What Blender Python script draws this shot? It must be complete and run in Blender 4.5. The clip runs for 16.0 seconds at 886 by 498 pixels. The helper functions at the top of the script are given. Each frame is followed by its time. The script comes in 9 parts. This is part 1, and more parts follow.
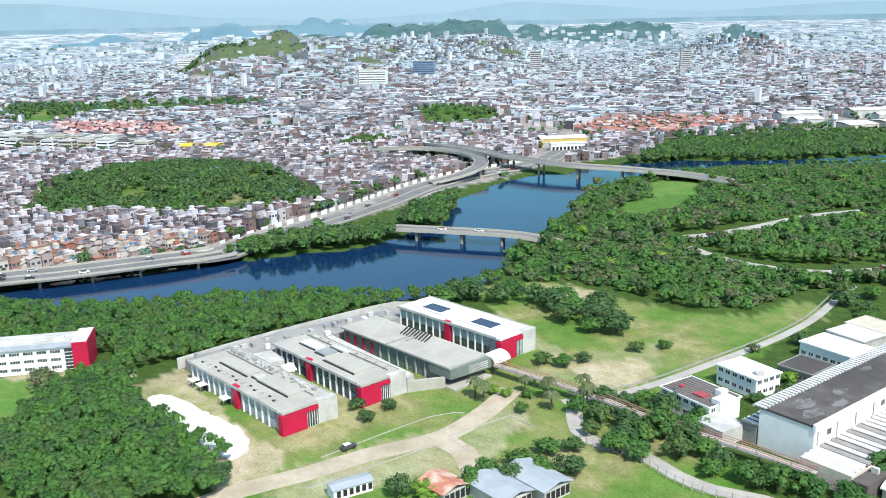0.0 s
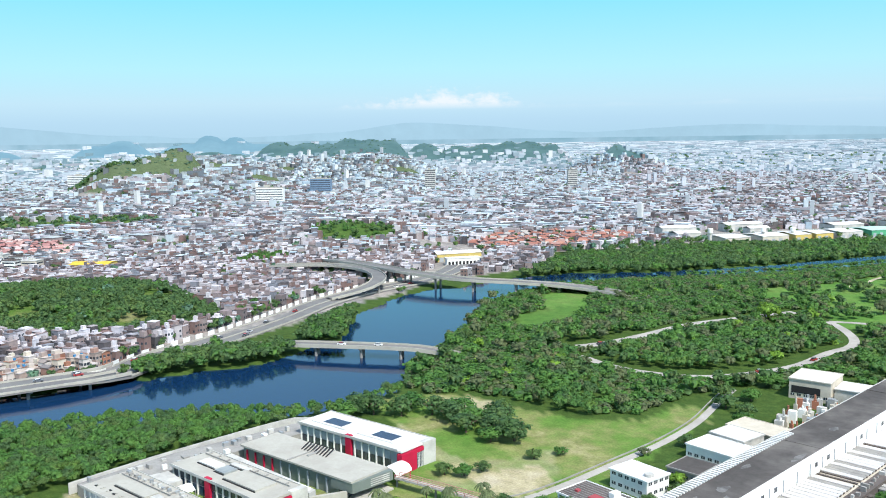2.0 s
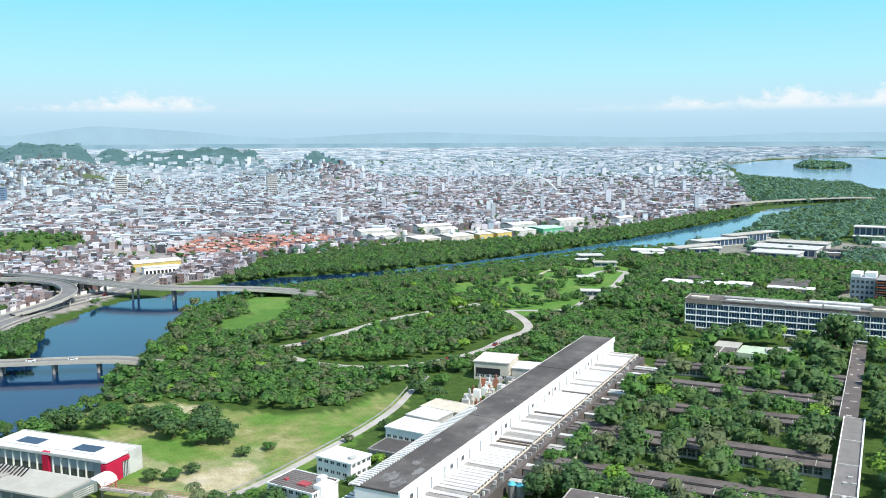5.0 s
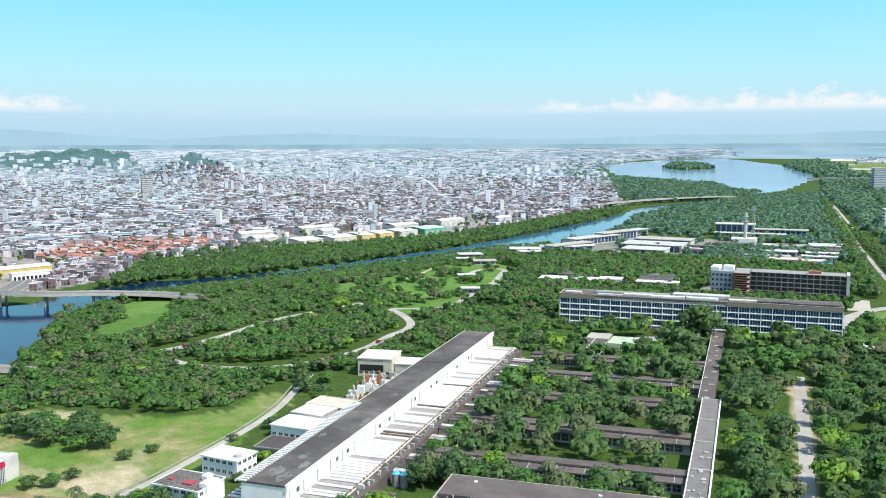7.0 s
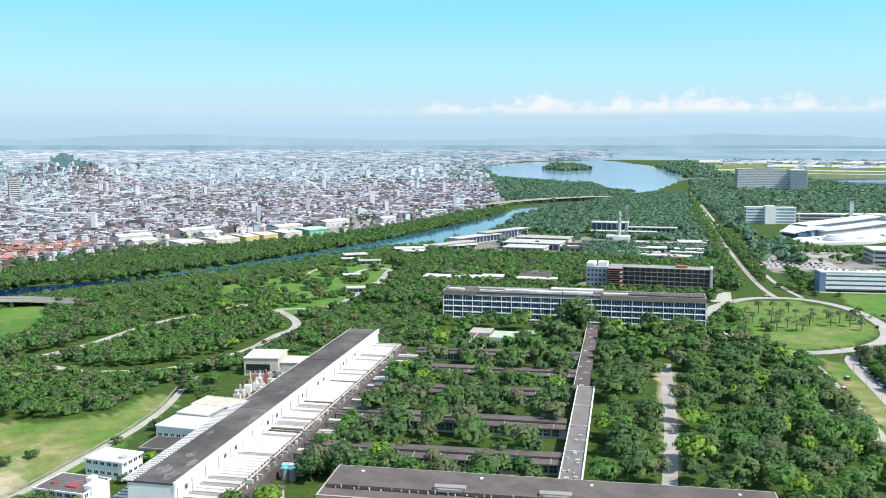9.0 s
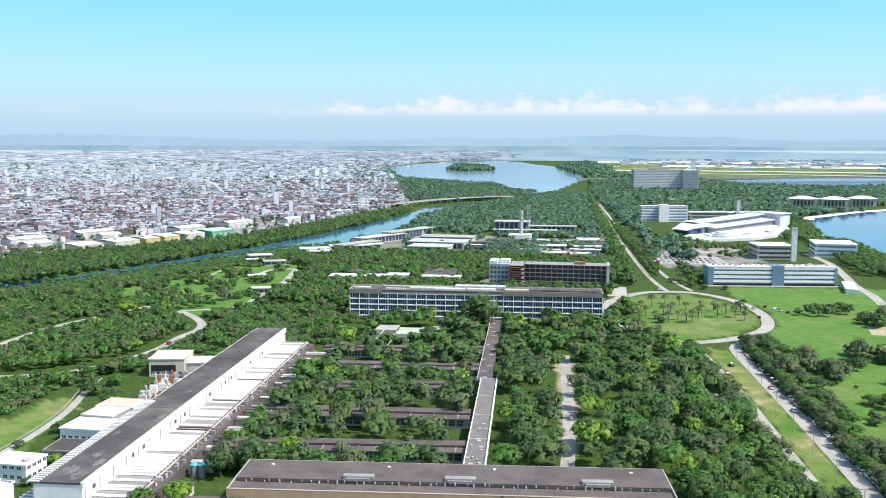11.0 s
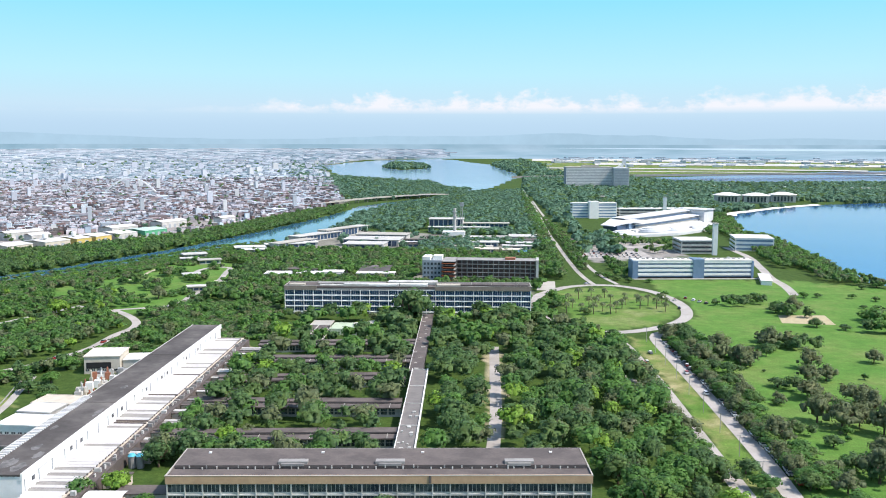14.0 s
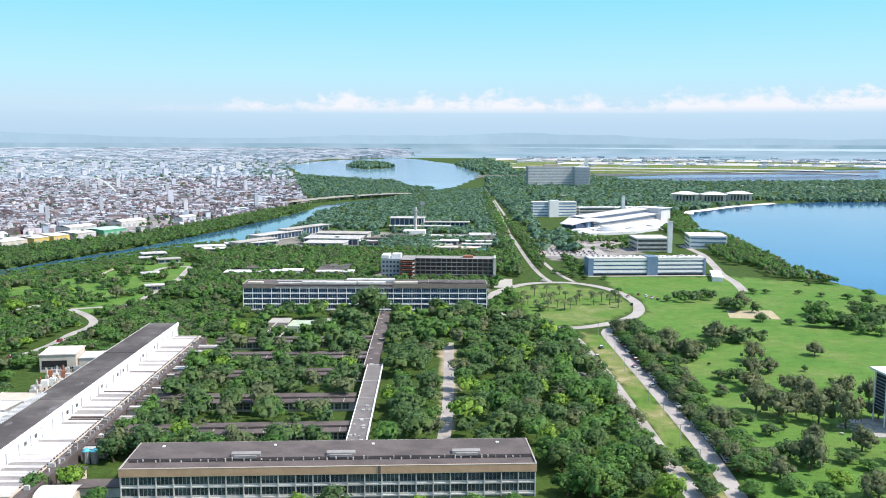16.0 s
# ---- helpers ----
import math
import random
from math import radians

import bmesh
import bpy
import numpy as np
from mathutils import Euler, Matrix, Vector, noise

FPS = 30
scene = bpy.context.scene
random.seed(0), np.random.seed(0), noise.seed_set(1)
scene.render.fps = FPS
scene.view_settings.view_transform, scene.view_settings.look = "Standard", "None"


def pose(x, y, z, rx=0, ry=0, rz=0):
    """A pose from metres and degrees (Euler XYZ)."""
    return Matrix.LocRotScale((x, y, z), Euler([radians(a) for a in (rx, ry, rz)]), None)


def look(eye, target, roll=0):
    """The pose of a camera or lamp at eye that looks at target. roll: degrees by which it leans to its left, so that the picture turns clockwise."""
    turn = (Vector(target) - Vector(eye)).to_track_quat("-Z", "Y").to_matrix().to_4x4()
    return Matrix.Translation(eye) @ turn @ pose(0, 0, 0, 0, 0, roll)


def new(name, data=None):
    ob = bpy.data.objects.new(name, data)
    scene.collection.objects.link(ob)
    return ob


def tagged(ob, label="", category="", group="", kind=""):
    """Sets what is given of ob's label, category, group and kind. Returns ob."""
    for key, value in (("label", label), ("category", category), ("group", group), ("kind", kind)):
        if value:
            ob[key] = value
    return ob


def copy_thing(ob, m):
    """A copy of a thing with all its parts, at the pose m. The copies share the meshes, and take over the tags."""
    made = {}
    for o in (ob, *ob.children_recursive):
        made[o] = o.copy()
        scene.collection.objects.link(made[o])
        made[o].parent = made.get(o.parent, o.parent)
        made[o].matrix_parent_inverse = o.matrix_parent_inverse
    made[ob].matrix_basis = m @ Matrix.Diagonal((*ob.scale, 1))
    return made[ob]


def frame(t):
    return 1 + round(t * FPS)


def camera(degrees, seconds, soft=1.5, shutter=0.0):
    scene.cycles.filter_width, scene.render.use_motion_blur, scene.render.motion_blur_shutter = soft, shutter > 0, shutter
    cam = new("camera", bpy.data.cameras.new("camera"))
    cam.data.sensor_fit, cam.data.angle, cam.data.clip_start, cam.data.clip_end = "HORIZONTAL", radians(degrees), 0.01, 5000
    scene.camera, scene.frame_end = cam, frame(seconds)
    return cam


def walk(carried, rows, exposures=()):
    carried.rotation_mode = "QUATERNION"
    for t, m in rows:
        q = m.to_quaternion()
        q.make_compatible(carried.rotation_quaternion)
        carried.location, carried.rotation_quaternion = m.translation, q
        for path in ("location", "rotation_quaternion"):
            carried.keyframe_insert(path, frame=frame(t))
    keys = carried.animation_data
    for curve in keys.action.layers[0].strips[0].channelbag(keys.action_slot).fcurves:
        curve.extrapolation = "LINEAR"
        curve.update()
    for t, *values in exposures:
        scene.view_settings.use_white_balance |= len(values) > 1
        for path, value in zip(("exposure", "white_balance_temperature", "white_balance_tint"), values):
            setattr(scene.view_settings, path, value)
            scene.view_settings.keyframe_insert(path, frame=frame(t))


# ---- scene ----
cam = camera(53.08, 16.0, soft=1.0)
PATH = [
    (0, (-38.14, 68.69, 107.66), (-117.653, 123.970, 82.717), -1.11),
    (0.5, (-36.61, 67.40, 108.37), (-116.771, 123.112, 86.693), -1.07),
    (1, (-34.76, 65.74, 108.92), (-115.556, 121.984, 91.365), -1.05),
    (1.5, (-33.00, 64.06, 109.33), (-112.106, 123.741, 95.865), -0.92),
    (2, (-30.89, 62.52, 109.27), (-105.044, 128.441, 96.827), -0.76),
    (2.5, (-29.15, 60.73, 109.18), (-97.498, 132.685, 96.901), -0.68),
    (3, (-27.32, 58.79, 109.24), (-90.777, 135.099, 97.026), -0.56),
    (3.5, (-25.43, 56.65, 109.32), (-84.651, 136.310, 97.172), -0.46),
    (4, (-23.70, 54.63, 109.32), (-78.950, 137.099, 97.225), -0.39),
    (6.5, (-17.14, 44.25, 109.43), (-56.619, 135.344, 97.473), -0.16),
    (7, (-16.04, 41.99, 109.37), (-52.509, 134.336, 97.456), -0.16),
    (7.5, (-15.40, 39.96, 109.17), (-48.870, 133.437, 97.296), -0.12),
    (8, (-14.46, 37.74, 109.15), (-44.943, 132.238, 97.285), -0.09),
    (8.5, (-13.53, 35.25, 109.17), (-40.870, 130.707, 97.335), -0.03),
    (9, (-12.48, 32.63, 109.15), (-36.678, 128.943, 97.370), -0.00),
    (9.5, (-11.97, 30.26, 109.11), (-32.897, 127.334, 97.373), 0.04),
    (10, (-11.48, 27.89, 109.03), (-29.284, 125.595, 97.341), 0.09),
    (12.5, (-8.83, 15.03, 109.51), (-19.325, 113.780, 97.707), 0.11),
    (13, (-8.06, 12.66, 109.60), (-17.388, 111.520, 97.759), 0.09),
    (13.5, (-7.04, 10.30, 109.64), (-15.158, 109.263, 97.771), 0.09),
    (14, (-5.87, 8.13, 109.80), (-12.580, 107.189, 97.898), 0.10),
    (14.5, (-4.46, 5.77, 109.91), (-9.894, 104.908, 97.971), 0.13),
    (15, (-3.19, 3.64, 109.96), (-7.705, 102.825, 98.013), 0.14),
    (15.5, (-1.61, 1.82, 110.04), (-5.264, 101.038, 98.096), 0.16),
    (16, (0.00, -0.00, 109.98), (-2.816, 99.242, 98.012), 0.19),
]
walk(cam, [(t, look(eye, target, roll)) for t, eye, target, roll in PATH], [(0, 0.45, 6300, 9), (4, 0.45, 6350, 9), (8, 0.45, 6500, 11), (12, 0.45, 6500, 15), (16, 0.45, 6500, 17)])

# ---------------------------------------------------------------- light
SUN_TO = Vector((0.98, -0.20, 0.0)).normalized() * math.cos(radians(52)) + Vector((0, 0, math.sin(radians(52))))
sun = new("sun", bpy.data.lights.new("sun", "SUN"))
sun.data.energy, sun.data.angle, sun.data.color = 4.4, radians(0.6), (1.0, 0.95, 0.87)
sun.matrix_world = look(SUN_TO * 900, (0, 0, 0))

world = bpy.data.worlds.new("sky")
scene.world = world
world.use_nodes = True
wn, wl = world.node_tree.nodes, world.node_tree.links
wn.clear()


def wnode(kind, **props):
    n = wn.new(kind)
    for k, v in props.items():
        n.inputs[k].default_value = v
    return n


w_out = wn.new("ShaderNodeOutputWorld")
w_bg = wn.new("ShaderNodeBackground")
w_sky = wn.new("ShaderNodeTexSky")
w_sky.sky_type = "NISHITA"
w_sky.sun_disc = False
w_sky.sun_elevation, w_sky.sun_rotation = radians(52), math.atan2(SUN_TO.x, SUN_TO.y)
w_sky.air_density, w_sky.dust_density, w_sky.ozone_density = 1.0, 0.6, 1.5
w_bg.inputs["Strength"].default_value = 0.15
w_geo = wn.new("ShaderNodeTexCoord")
w_sep = wn.new("ShaderNodeSeparateXYZ")
wl.new(w_geo.outputs["Generated"], w_sep.inputs[0])


def w_ramp(stops, source):
    r = wn.new("ShaderNodeValToRGB")
    els = r.color_ramp.elements
    while len(els) < len(stops):
        els.new(0.5)
    for e, (p, c) in zip(els, stops):
        e.position, e.color = p, (*c, 1)
    wl.new(source, r.inputs[0])
    return r


# clear sky tinted towards cyan, a pale humid layer along the horizon
w_tint = wn.new("ShaderNodeMix")
w_tint.data_type, w_tint.blend_type = "RGBA", "MULTIPLY"
w_tint.inputs[0].default_value = 1.0
wl.new(w_sky.outputs[0], w_tint.inputs[6])
w_tint.inputs[7].default_value = (1.5, 1.5, 1.36, 1)
w_hz = w_ramp([(0.0, (1.0,) * 3), (0.15, (0.95,) * 3), (0.3, (0.5,) * 3), (0.5, (0.0,) * 3)], w_sep.outputs[2])
w_hc = w_ramp([(0.0, (2.3, 3.4, 4.15)), (0.02, (2.45, 3.55, 4.35)), (0.04, (2.75, 3.9, 4.55)), (0.075, (2.3, 4.2, 4.75)), (0.15, (1.25, 3.8, 4.8)), (0.35, (1.1, 2.9, 4.3))], w_sep.outputs[2])
w_mixh = wn.new("ShaderNodeMix")
w_mixh.data_type = "RGBA"
wl.new(w_hz.outputs[0], w_mixh.inputs[0])
wl.new(w_tint.outputs[2], w_mixh.inputs[6])
wl.new(w_hc.outputs[0], w_mixh.inputs[7])
# cumulus: level bases, heaped tops, in two banks along the horizon
def w_math(op, a, b, clamp=False):
    n = wn.new("ShaderNodeMath")
    n.operation, n.use_clamp = op, clamp
    for k, v in enumerate((a, b)):
        if isinstance(v, (int, float)):
            n.inputs[k].default_value = v
        else:
            wl.new(v, n.inputs[k])
    return n.outputs[0]


def w_noise(scale, detail, rough, sx, sz):
    mp, n = wn.new("ShaderNodeMapping"), wnode("ShaderNodeTexNoise", Scale=scale, Detail=detail, Roughness=rough)
    mp.inputs["Scale"].default_value = (sx, sx, sz)
    wl.new(w_geo.outputs["Generated"], mp.inputs[0])
    wl.new(mp.outputs[0], n.inputs["Vector"])
    return n.outputs[0]


w_heap = w_math("MULTIPLY", w_math("SUBTRACT", w_noise(13.0, 3.0, 0.55, 1, 0.0), 0.40, True), 0.08)
w_puff = w_math("MULTIPLY", w_math("SUBTRACT", w_noise(62.0, 6.0, 0.62, 1, 1.8), 0.5), 0.05)
w_top = w_math("ADD", w_math("ADD", w_heap, w_puff), 0.0435)
w_x = w_math("MULTIPLY_ADD", w_sep.outputs[0], 0.5)
w_x.node.inputs[2].default_value = 0.5
w_side = w_ramp([(0.085, (0.0,) * 3), (0.105, (0.95,) * 3), (0.15, (0.85,) * 3), (0.168, (0.12,) * 3), (0.33, (0.15,) * 3), (0.372, (0.5,) * 3), (0.385, (1.0,) * 3), (0.60, (1.0,) * 3), (0.635, (0.65,) * 3), (0.68, (1.25,) * 3), (0.74, (1.3,) * 3)], w_x)
w_room = w_math("SUBTRACT", w_math("MULTIPLY", w_math("SUBTRACT", w_top, 0.033), w_side.outputs[0]), w_math("SUBTRACT", w_sep.outputs[2], 0.033))
w_body = w_math("MULTIPLY", w_room, 75.0, True)
w_base = w_ramp([(0.031, (0,) * 3), (0.0385, (1,) * 3)], w_sep.outputs[2])
w_cl = w_math("MULTIPLY", w_math("MULTIPLY", w_body, w_base.outputs[0]), 0.8)
w_mixc = wn.new("ShaderNodeMix")
w_mixc.data_type = "RGBA"
wl.new(w_cl, w_mixc.inputs[0])
wl.new(w_mixh.outputs[2], w_mixc.inputs[6])
w_mixc.inputs[7].default_value = (4.7, 4.75, 4.8, 1)
wl.new(w_mixc.outputs[2], w_bg.inputs["Color"])
wl.new(w_bg.outputs[0], w_out.inputs[0])


# ---------------------------------------------------------------- materials
def mat(name, base, alt=None, scale=0.25, fine=2.0, var=0.22, rough=0.85, metal=0.0, bump=0.0, ramp=None, source="island",
        spec=0.3, stretch=None, translucent=0.0, emit=0.0, blotch=None):
    """A surface with two scales of variation. ramp: colours picked at random per island or per object."""
    m = bpy.data.materials.new(name)
    m.use_nodes = True
    nt = m.node_tree
    n, l = nt.nodes, nt.links
    bsdf = n["Principled BSDF"]
    bsdf.inputs["Roughness"].default_value, bsdf.inputs["Metallic"].default_value = rough, metal
    bsdf.inputs["Specular IOR Level"].default_value = spec
    geo = n.new("ShaderNodeNewGeometry")
    vec = geo.outputs["Position"]
    if stretch:
        mp = n.new("ShaderNodeMapping")
        mp.inputs["Scale"].default_value = stretch
        l.new(vec, mp.inputs[0])
        vec = mp.outputs[0]
    big, small = n.new("ShaderNodeTexNoise"), n.new("ShaderNodeTexNoise")
    for node, s, dt in ((big, scale, 3), (small, fine, 4)):
        node.inputs["Scale"].default_value, node.inputs["Detail"].default_value = s, dt
        node.inputs["Roughness"].default_value = 0.6
        l.new(vec, node.inputs["Vector"])
    if ramp:
        cr = n.new("ShaderNodeValToRGB")
        cr.color_ramp.interpolation = "CONSTANT" if source != "smooth" else "LINEAR"
        els = cr.color_ramp.elements
        while len(els) < len(ramp):
            els.new(0.5)
        for i, (e, c) in enumerate(zip(els, ramp)):
            e.position, e.color = i / len(ramp), (*c, 1)
        if source == "object":
            l.new(n.new("ShaderNodeObjectInfo").outputs["Random"], cr.inputs[0])
        else:
            l.new(geo.outputs["Random Per Island"], cr.inputs[0])
        first = cr.outputs[0]
    else:
        mx = n.new("ShaderNodeMix")
        mx.data_type = "RGBA"
        st = n.new("ShaderNodeValToRGB")
        st.color_ramp.elements[0].position, st.color_ramp.elements[1].position = blotch or (0.4, 0.62)
        l.new(big.outputs[0], st.inputs[0])
        l.new(st.outputs[0], mx.inputs[0])
        mx.inputs[6].default_value = (*base, 1)
        mx.inputs[7].default_value = (*(alt or [c * 0.8 for c in base]), 1)
        first = mx.outputs[2]
    hsv = n.new("ShaderNodeHueSaturation")
    mr = n.new("ShaderNodeMapRange")
    mr.inputs[1].default_value, mr.inputs[2].default_value = 0.25, 0.75
    mr.inputs[3].default_value, mr.inputs[4].default_value = 1 - var, 1 + var
    ad = n.new("ShaderNodeMath")
    ad.operation = "ADD"
    hf = n.new("ShaderNodeMath")
    hf.operation = "MULTIPLY"
    hf.inputs[1].default_value = 0.5
    l.new(big.outputs[0], ad.inputs[0])
    l.new(small.outputs[0], ad.inputs[1])
    l.new(ad.outputs[0], hf.inputs[0])
    l.new(hf.outputs[0], mr.inputs[0])
    l.new(mr.outputs[0], hsv.inputs["Value"])
    l.new(first, hsv.inputs["Color"])
    l.new(hsv.outputs[0], bsdf.inputs["Base Color"])
    if bump:
        bp = n.new("ShaderNodeBump")
        bp.inputs["Strength"].default_value, bp.inputs["Distance"].default_value = bump, 0.3
        l.new(small.outputs[0], bp.inputs["Height"])
        l.new(bp.outputs[0], bsdf.inputs["Normal"])
    if translucent:
        tr, ms = n.new("ShaderNodeBsdfTranslucent"), n.new("ShaderNodeMixShader")
        ms.inputs[0].default_value = translucent
        l.new(hsv.outputs[0], tr.inputs[0])
        l.new(bsdf.outputs[0], ms.inputs[1])
        l.new(tr.outputs[0], ms.inputs[2])
        l.new(ms.outputs[0], n["Material Output"].inputs[0])
    if emit:
        l.new(hsv.outputs[0], bsdf.inputs["Emission Color"])
        bsdf.inputs["Emission Strength"].default_value = emit
    return m


WHITE = mat("white_paint", (0.78, 0.78, 0.75), (0.70, 0.70, 0.66), var=0.08, fine=1.2)
WHITE_ROOF = mat("white_sheet_roof", (0.66, 0.65, 0.62), (0.52, 0.51, 0.48), var=0.10, scale=0.12, fine=0.9)
OFFWHITE = mat("weathered_white", (0.515, 0.506, 0.469), (0.368, 0.359, 0.331), var=0.16, scale=0.2)
CREAM = mat("cream_render", (0.558, 0.504, 0.414), var=0.12)
CONCRETE = mat("concrete", (0.304, 0.294, 0.271), (0.221, 0.212, 0.198), var=0.2, scale=0.15, fine=1.5, bump=0.1)
PALE_CONCRETE = mat("pale_concrete_roof", (0.404, 0.387, 0.335), (0.327, 0.310, 0.267), var=0.18, scale=0.1, fine=0.8)
GREY_METAL = mat("grey_metal_cladding", (0.33, 0.35, 0.34), var=0.1, rough=0.5, metal=0.2)
GREEN_GREY = mat("grey_green_cladding", (0.17, 0.20, 0.18), var=0.12, rough=0.5)
DARK_ROOF = mat("dark_bitumen_roof", (0.076, 0.067, 0.061), (0.15, 0.136, 0.122), var=0.38, scale=0.045, fine=0.5, bump=0.1, blotch=(0.46, 0.78))
BROWN_ROOF = mat("grey_brown_fibre_roof", (0.135, 0.113, 0.102), (0.082, 0.070, 0.064), var=0.25, scale=0.1, fine=0.9)
RED = mat("red_paint", (0.46, 0.010, 0.05), (0.38, 0.010, 0.04), var=0.1, rough=0.6)
TAN = mat("tan_fascia", (0.50, 0.33, 0.20), (0.42, 0.27, 0.165), var=0.14, scale=0.3)
TAUPE = mat("taupe_fascia", (0.27, 0.22, 0.175), (0.22, 0.18, 0.145), var=0.14, scale=0.3)
GLASS_BLUE = mat("blue_window_glass", (0.045, 0.085, 0.15), (0.025, 0.05, 0.09), var=0.3, rough=0.12, spec=0.6, scale=0.3)
GLASS_DARK = mat("dark_window_glass", (0.035, 0.042, 0.055), (0.08, 0.09, 0.10), var=0.35, rough=0.15, spec=0.6, scale=0.4)
SHADE_BLUE = mat("blue_grey_panel", (0.16, 0.24, 0.34), (0.13, 0.2, 0.29), var=0.1, rough=0.5)
GREY_PANEL = mat("grey_wall_panel", (0.34, 0.37, 0.39), (0.28, 0.31, 0.33), var=0.1)
# near-black for unlit interiors and gaps, shade put into colour; some dark fittings too
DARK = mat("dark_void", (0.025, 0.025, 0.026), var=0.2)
SOLAR = mat("solar_cells", (0.03, 0.04, 0.075), var=0.15, rough=0.2, spec=0.5)
STEEL = mat("galvanised_steel", (0.42, 0.43, 0.43), var=0.12, rough=0.45, metal=0.5)
ASPHALT = mat("asphalt", (0.180, 0.176, 0.167), (0.140, 0.135, 0.131), var=0.14, scale=0.08, fine=1.0)
OLD_ROAD = mat("bleached_concrete_road", (0.40, 0.37, 0.335), (0.29, 0.27, 0.24), var=0.18, scale=0.07, fine=0.8)
DIRT_ROAD = mat("dusty_track", (0.45, 0.385, 0.29), (0.31, 0.265, 0.18), var=0.16, scale=0.08, fine=0.7)
SAND = mat("white_sand", (0.80, 0.77, 0.70), (0.70, 0.67, 0.59), var=0.08)
COURT = mat("sandy_court", (0.42, 0.36, 0.22), var=0.1)
MARK = mat("road_paint", (0.75, 0.74, 0.70), var=0.1)
BARK = mat("bark", (0.12, 0.085, 0.06), var=0.3, fine=6)
YELLOW = mat("yellow_paint", (0.58, 0.44, 0.14), var=0.12)
GREEN_PAINT = mat("green_paint", (0.09, 0.36, 0.19), var=0.12)
BLUE_PAINT = mat("blue_paint", (0.06, 0.22, 0.42), var=0.15)
TEAL = mat("teal_tarpaulin", (0.10, 0.42, 0.50), var=0.15)
RIB_SHEET = mat("stained_rib_sheet", (0.56, 0.545, 0.53), (0.44, 0.425, 0.41), var=0.16, scale=0.1, fine=0.9)
WALK_ROOF = mat("worn_walkway_roof", (0.19, 0.175, 0.16), (0.14, 0.13, 0.12), var=0.2)
BRICK = mat("bare_brick", (0.36, 0.15, 0.09), (0.30, 0.13, 0.085), var=0.2)


def foliage(name, cols, clear=0.48, size=0.085):
    """Leaves whose colour drifts from tree to tree, with darker and lighter sprays."""
    m = bpy.data.materials.new(name)
    m.use_nodes = True
    n, l = m.node_tree.nodes, m.node_tree.links
    bsdf = n["Principled BSDF"]
    bsdf.inputs["Roughness"].default_value, bsdf.inputs["Specular IOR Level"].default_value = 0.62, 0.22
    geo, big, small = n.new("ShaderNodeNewGeometry"), n.new("ShaderNodeTexNoise"), n.new("ShaderNodeTexNoise")
    for node, sc, dt in ((big, size, 1.5), (small, size * 9, 4)):
        node.inputs["Scale"].default_value, node.inputs["Detail"].default_value = sc, dt
        l.new(geo.outputs["Position"], node.inputs["Vector"])
    cr = n.new("ShaderNodeValToRGB")
    while len(cr.color_ramp.elements) < len(cols):
        cr.color_ramp.elements.new(0.5)
    for k, (e, c) in enumerate(zip(cr.color_ramp.elements, cols)):
        e.position, e.color = 0.3 + 0.4 * k / (len(cols) - 1), (*c, 1)
    l.new(big.outputs[0], cr.inputs[0])
    ad, mr, hsv = n.new("ShaderNodeMath"), n.new("ShaderNodeMapRange"), n.new("ShaderNodeHueSaturation")
    ad.operation = "MULTIPLY_ADD"
    ad.inputs[1].default_value = 0.35
    l.new(geo.outputs["Random Per Island"], ad.inputs[0])
    l.new(small.outputs[0], ad.inputs[2])
    for k, v in ((1, 0.4), (2, 0.95), (3, 0.62), (4, 1.38)):
        mr.inputs[k].default_value = v
    l.new(ad.outputs[0], mr.inputs[0])
    l.new(mr.outputs[0], hsv.inputs["Value"])
    l.new(cr.outputs[0], hsv.inputs["Color"])
    l.new(hsv.outputs[0], bsdf.inputs["Base Color"])
    tr, ms = n.new("ShaderNodeBsdfTranslucent"), n.new("ShaderNodeMixShader")
    ms.inputs[0].default_value = clear
    l.new(hsv.outputs[0], tr.inputs[0])
    l.new(bsdf.outputs[0], ms.inputs[1])
    l.new(tr.outputs[0], ms.inputs[2])
    l.new(ms.outputs[0], n["Material Output"].inputs[0])
    return m


FOL = foliage("foliage", [(0.068, 0.172, 0.045), (0.103, 0.229, 0.053), (0.125, 0.259, 0.059), (0.088, 0.201, 0.059), (0.135, 0.239, 0.054)])
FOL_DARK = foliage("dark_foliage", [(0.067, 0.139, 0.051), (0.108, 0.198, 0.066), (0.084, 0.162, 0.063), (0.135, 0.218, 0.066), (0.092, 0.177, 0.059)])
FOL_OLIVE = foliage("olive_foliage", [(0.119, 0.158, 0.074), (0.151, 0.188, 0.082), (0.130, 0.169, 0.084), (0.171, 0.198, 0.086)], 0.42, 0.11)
# blue-grey greens: the haze over far trees is mixed into the leaf colours
FOL_HAZED = foliage("haze_tinted_foliage", [(0.093, 0.182, 0.121), (0.122, 0.224, 0.141), (0.100, 0.200, 0.133), (0.142, 0.248, 0.144)], 0.35, 0.03)
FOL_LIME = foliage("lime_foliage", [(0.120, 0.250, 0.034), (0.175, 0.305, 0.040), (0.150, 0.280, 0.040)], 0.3)
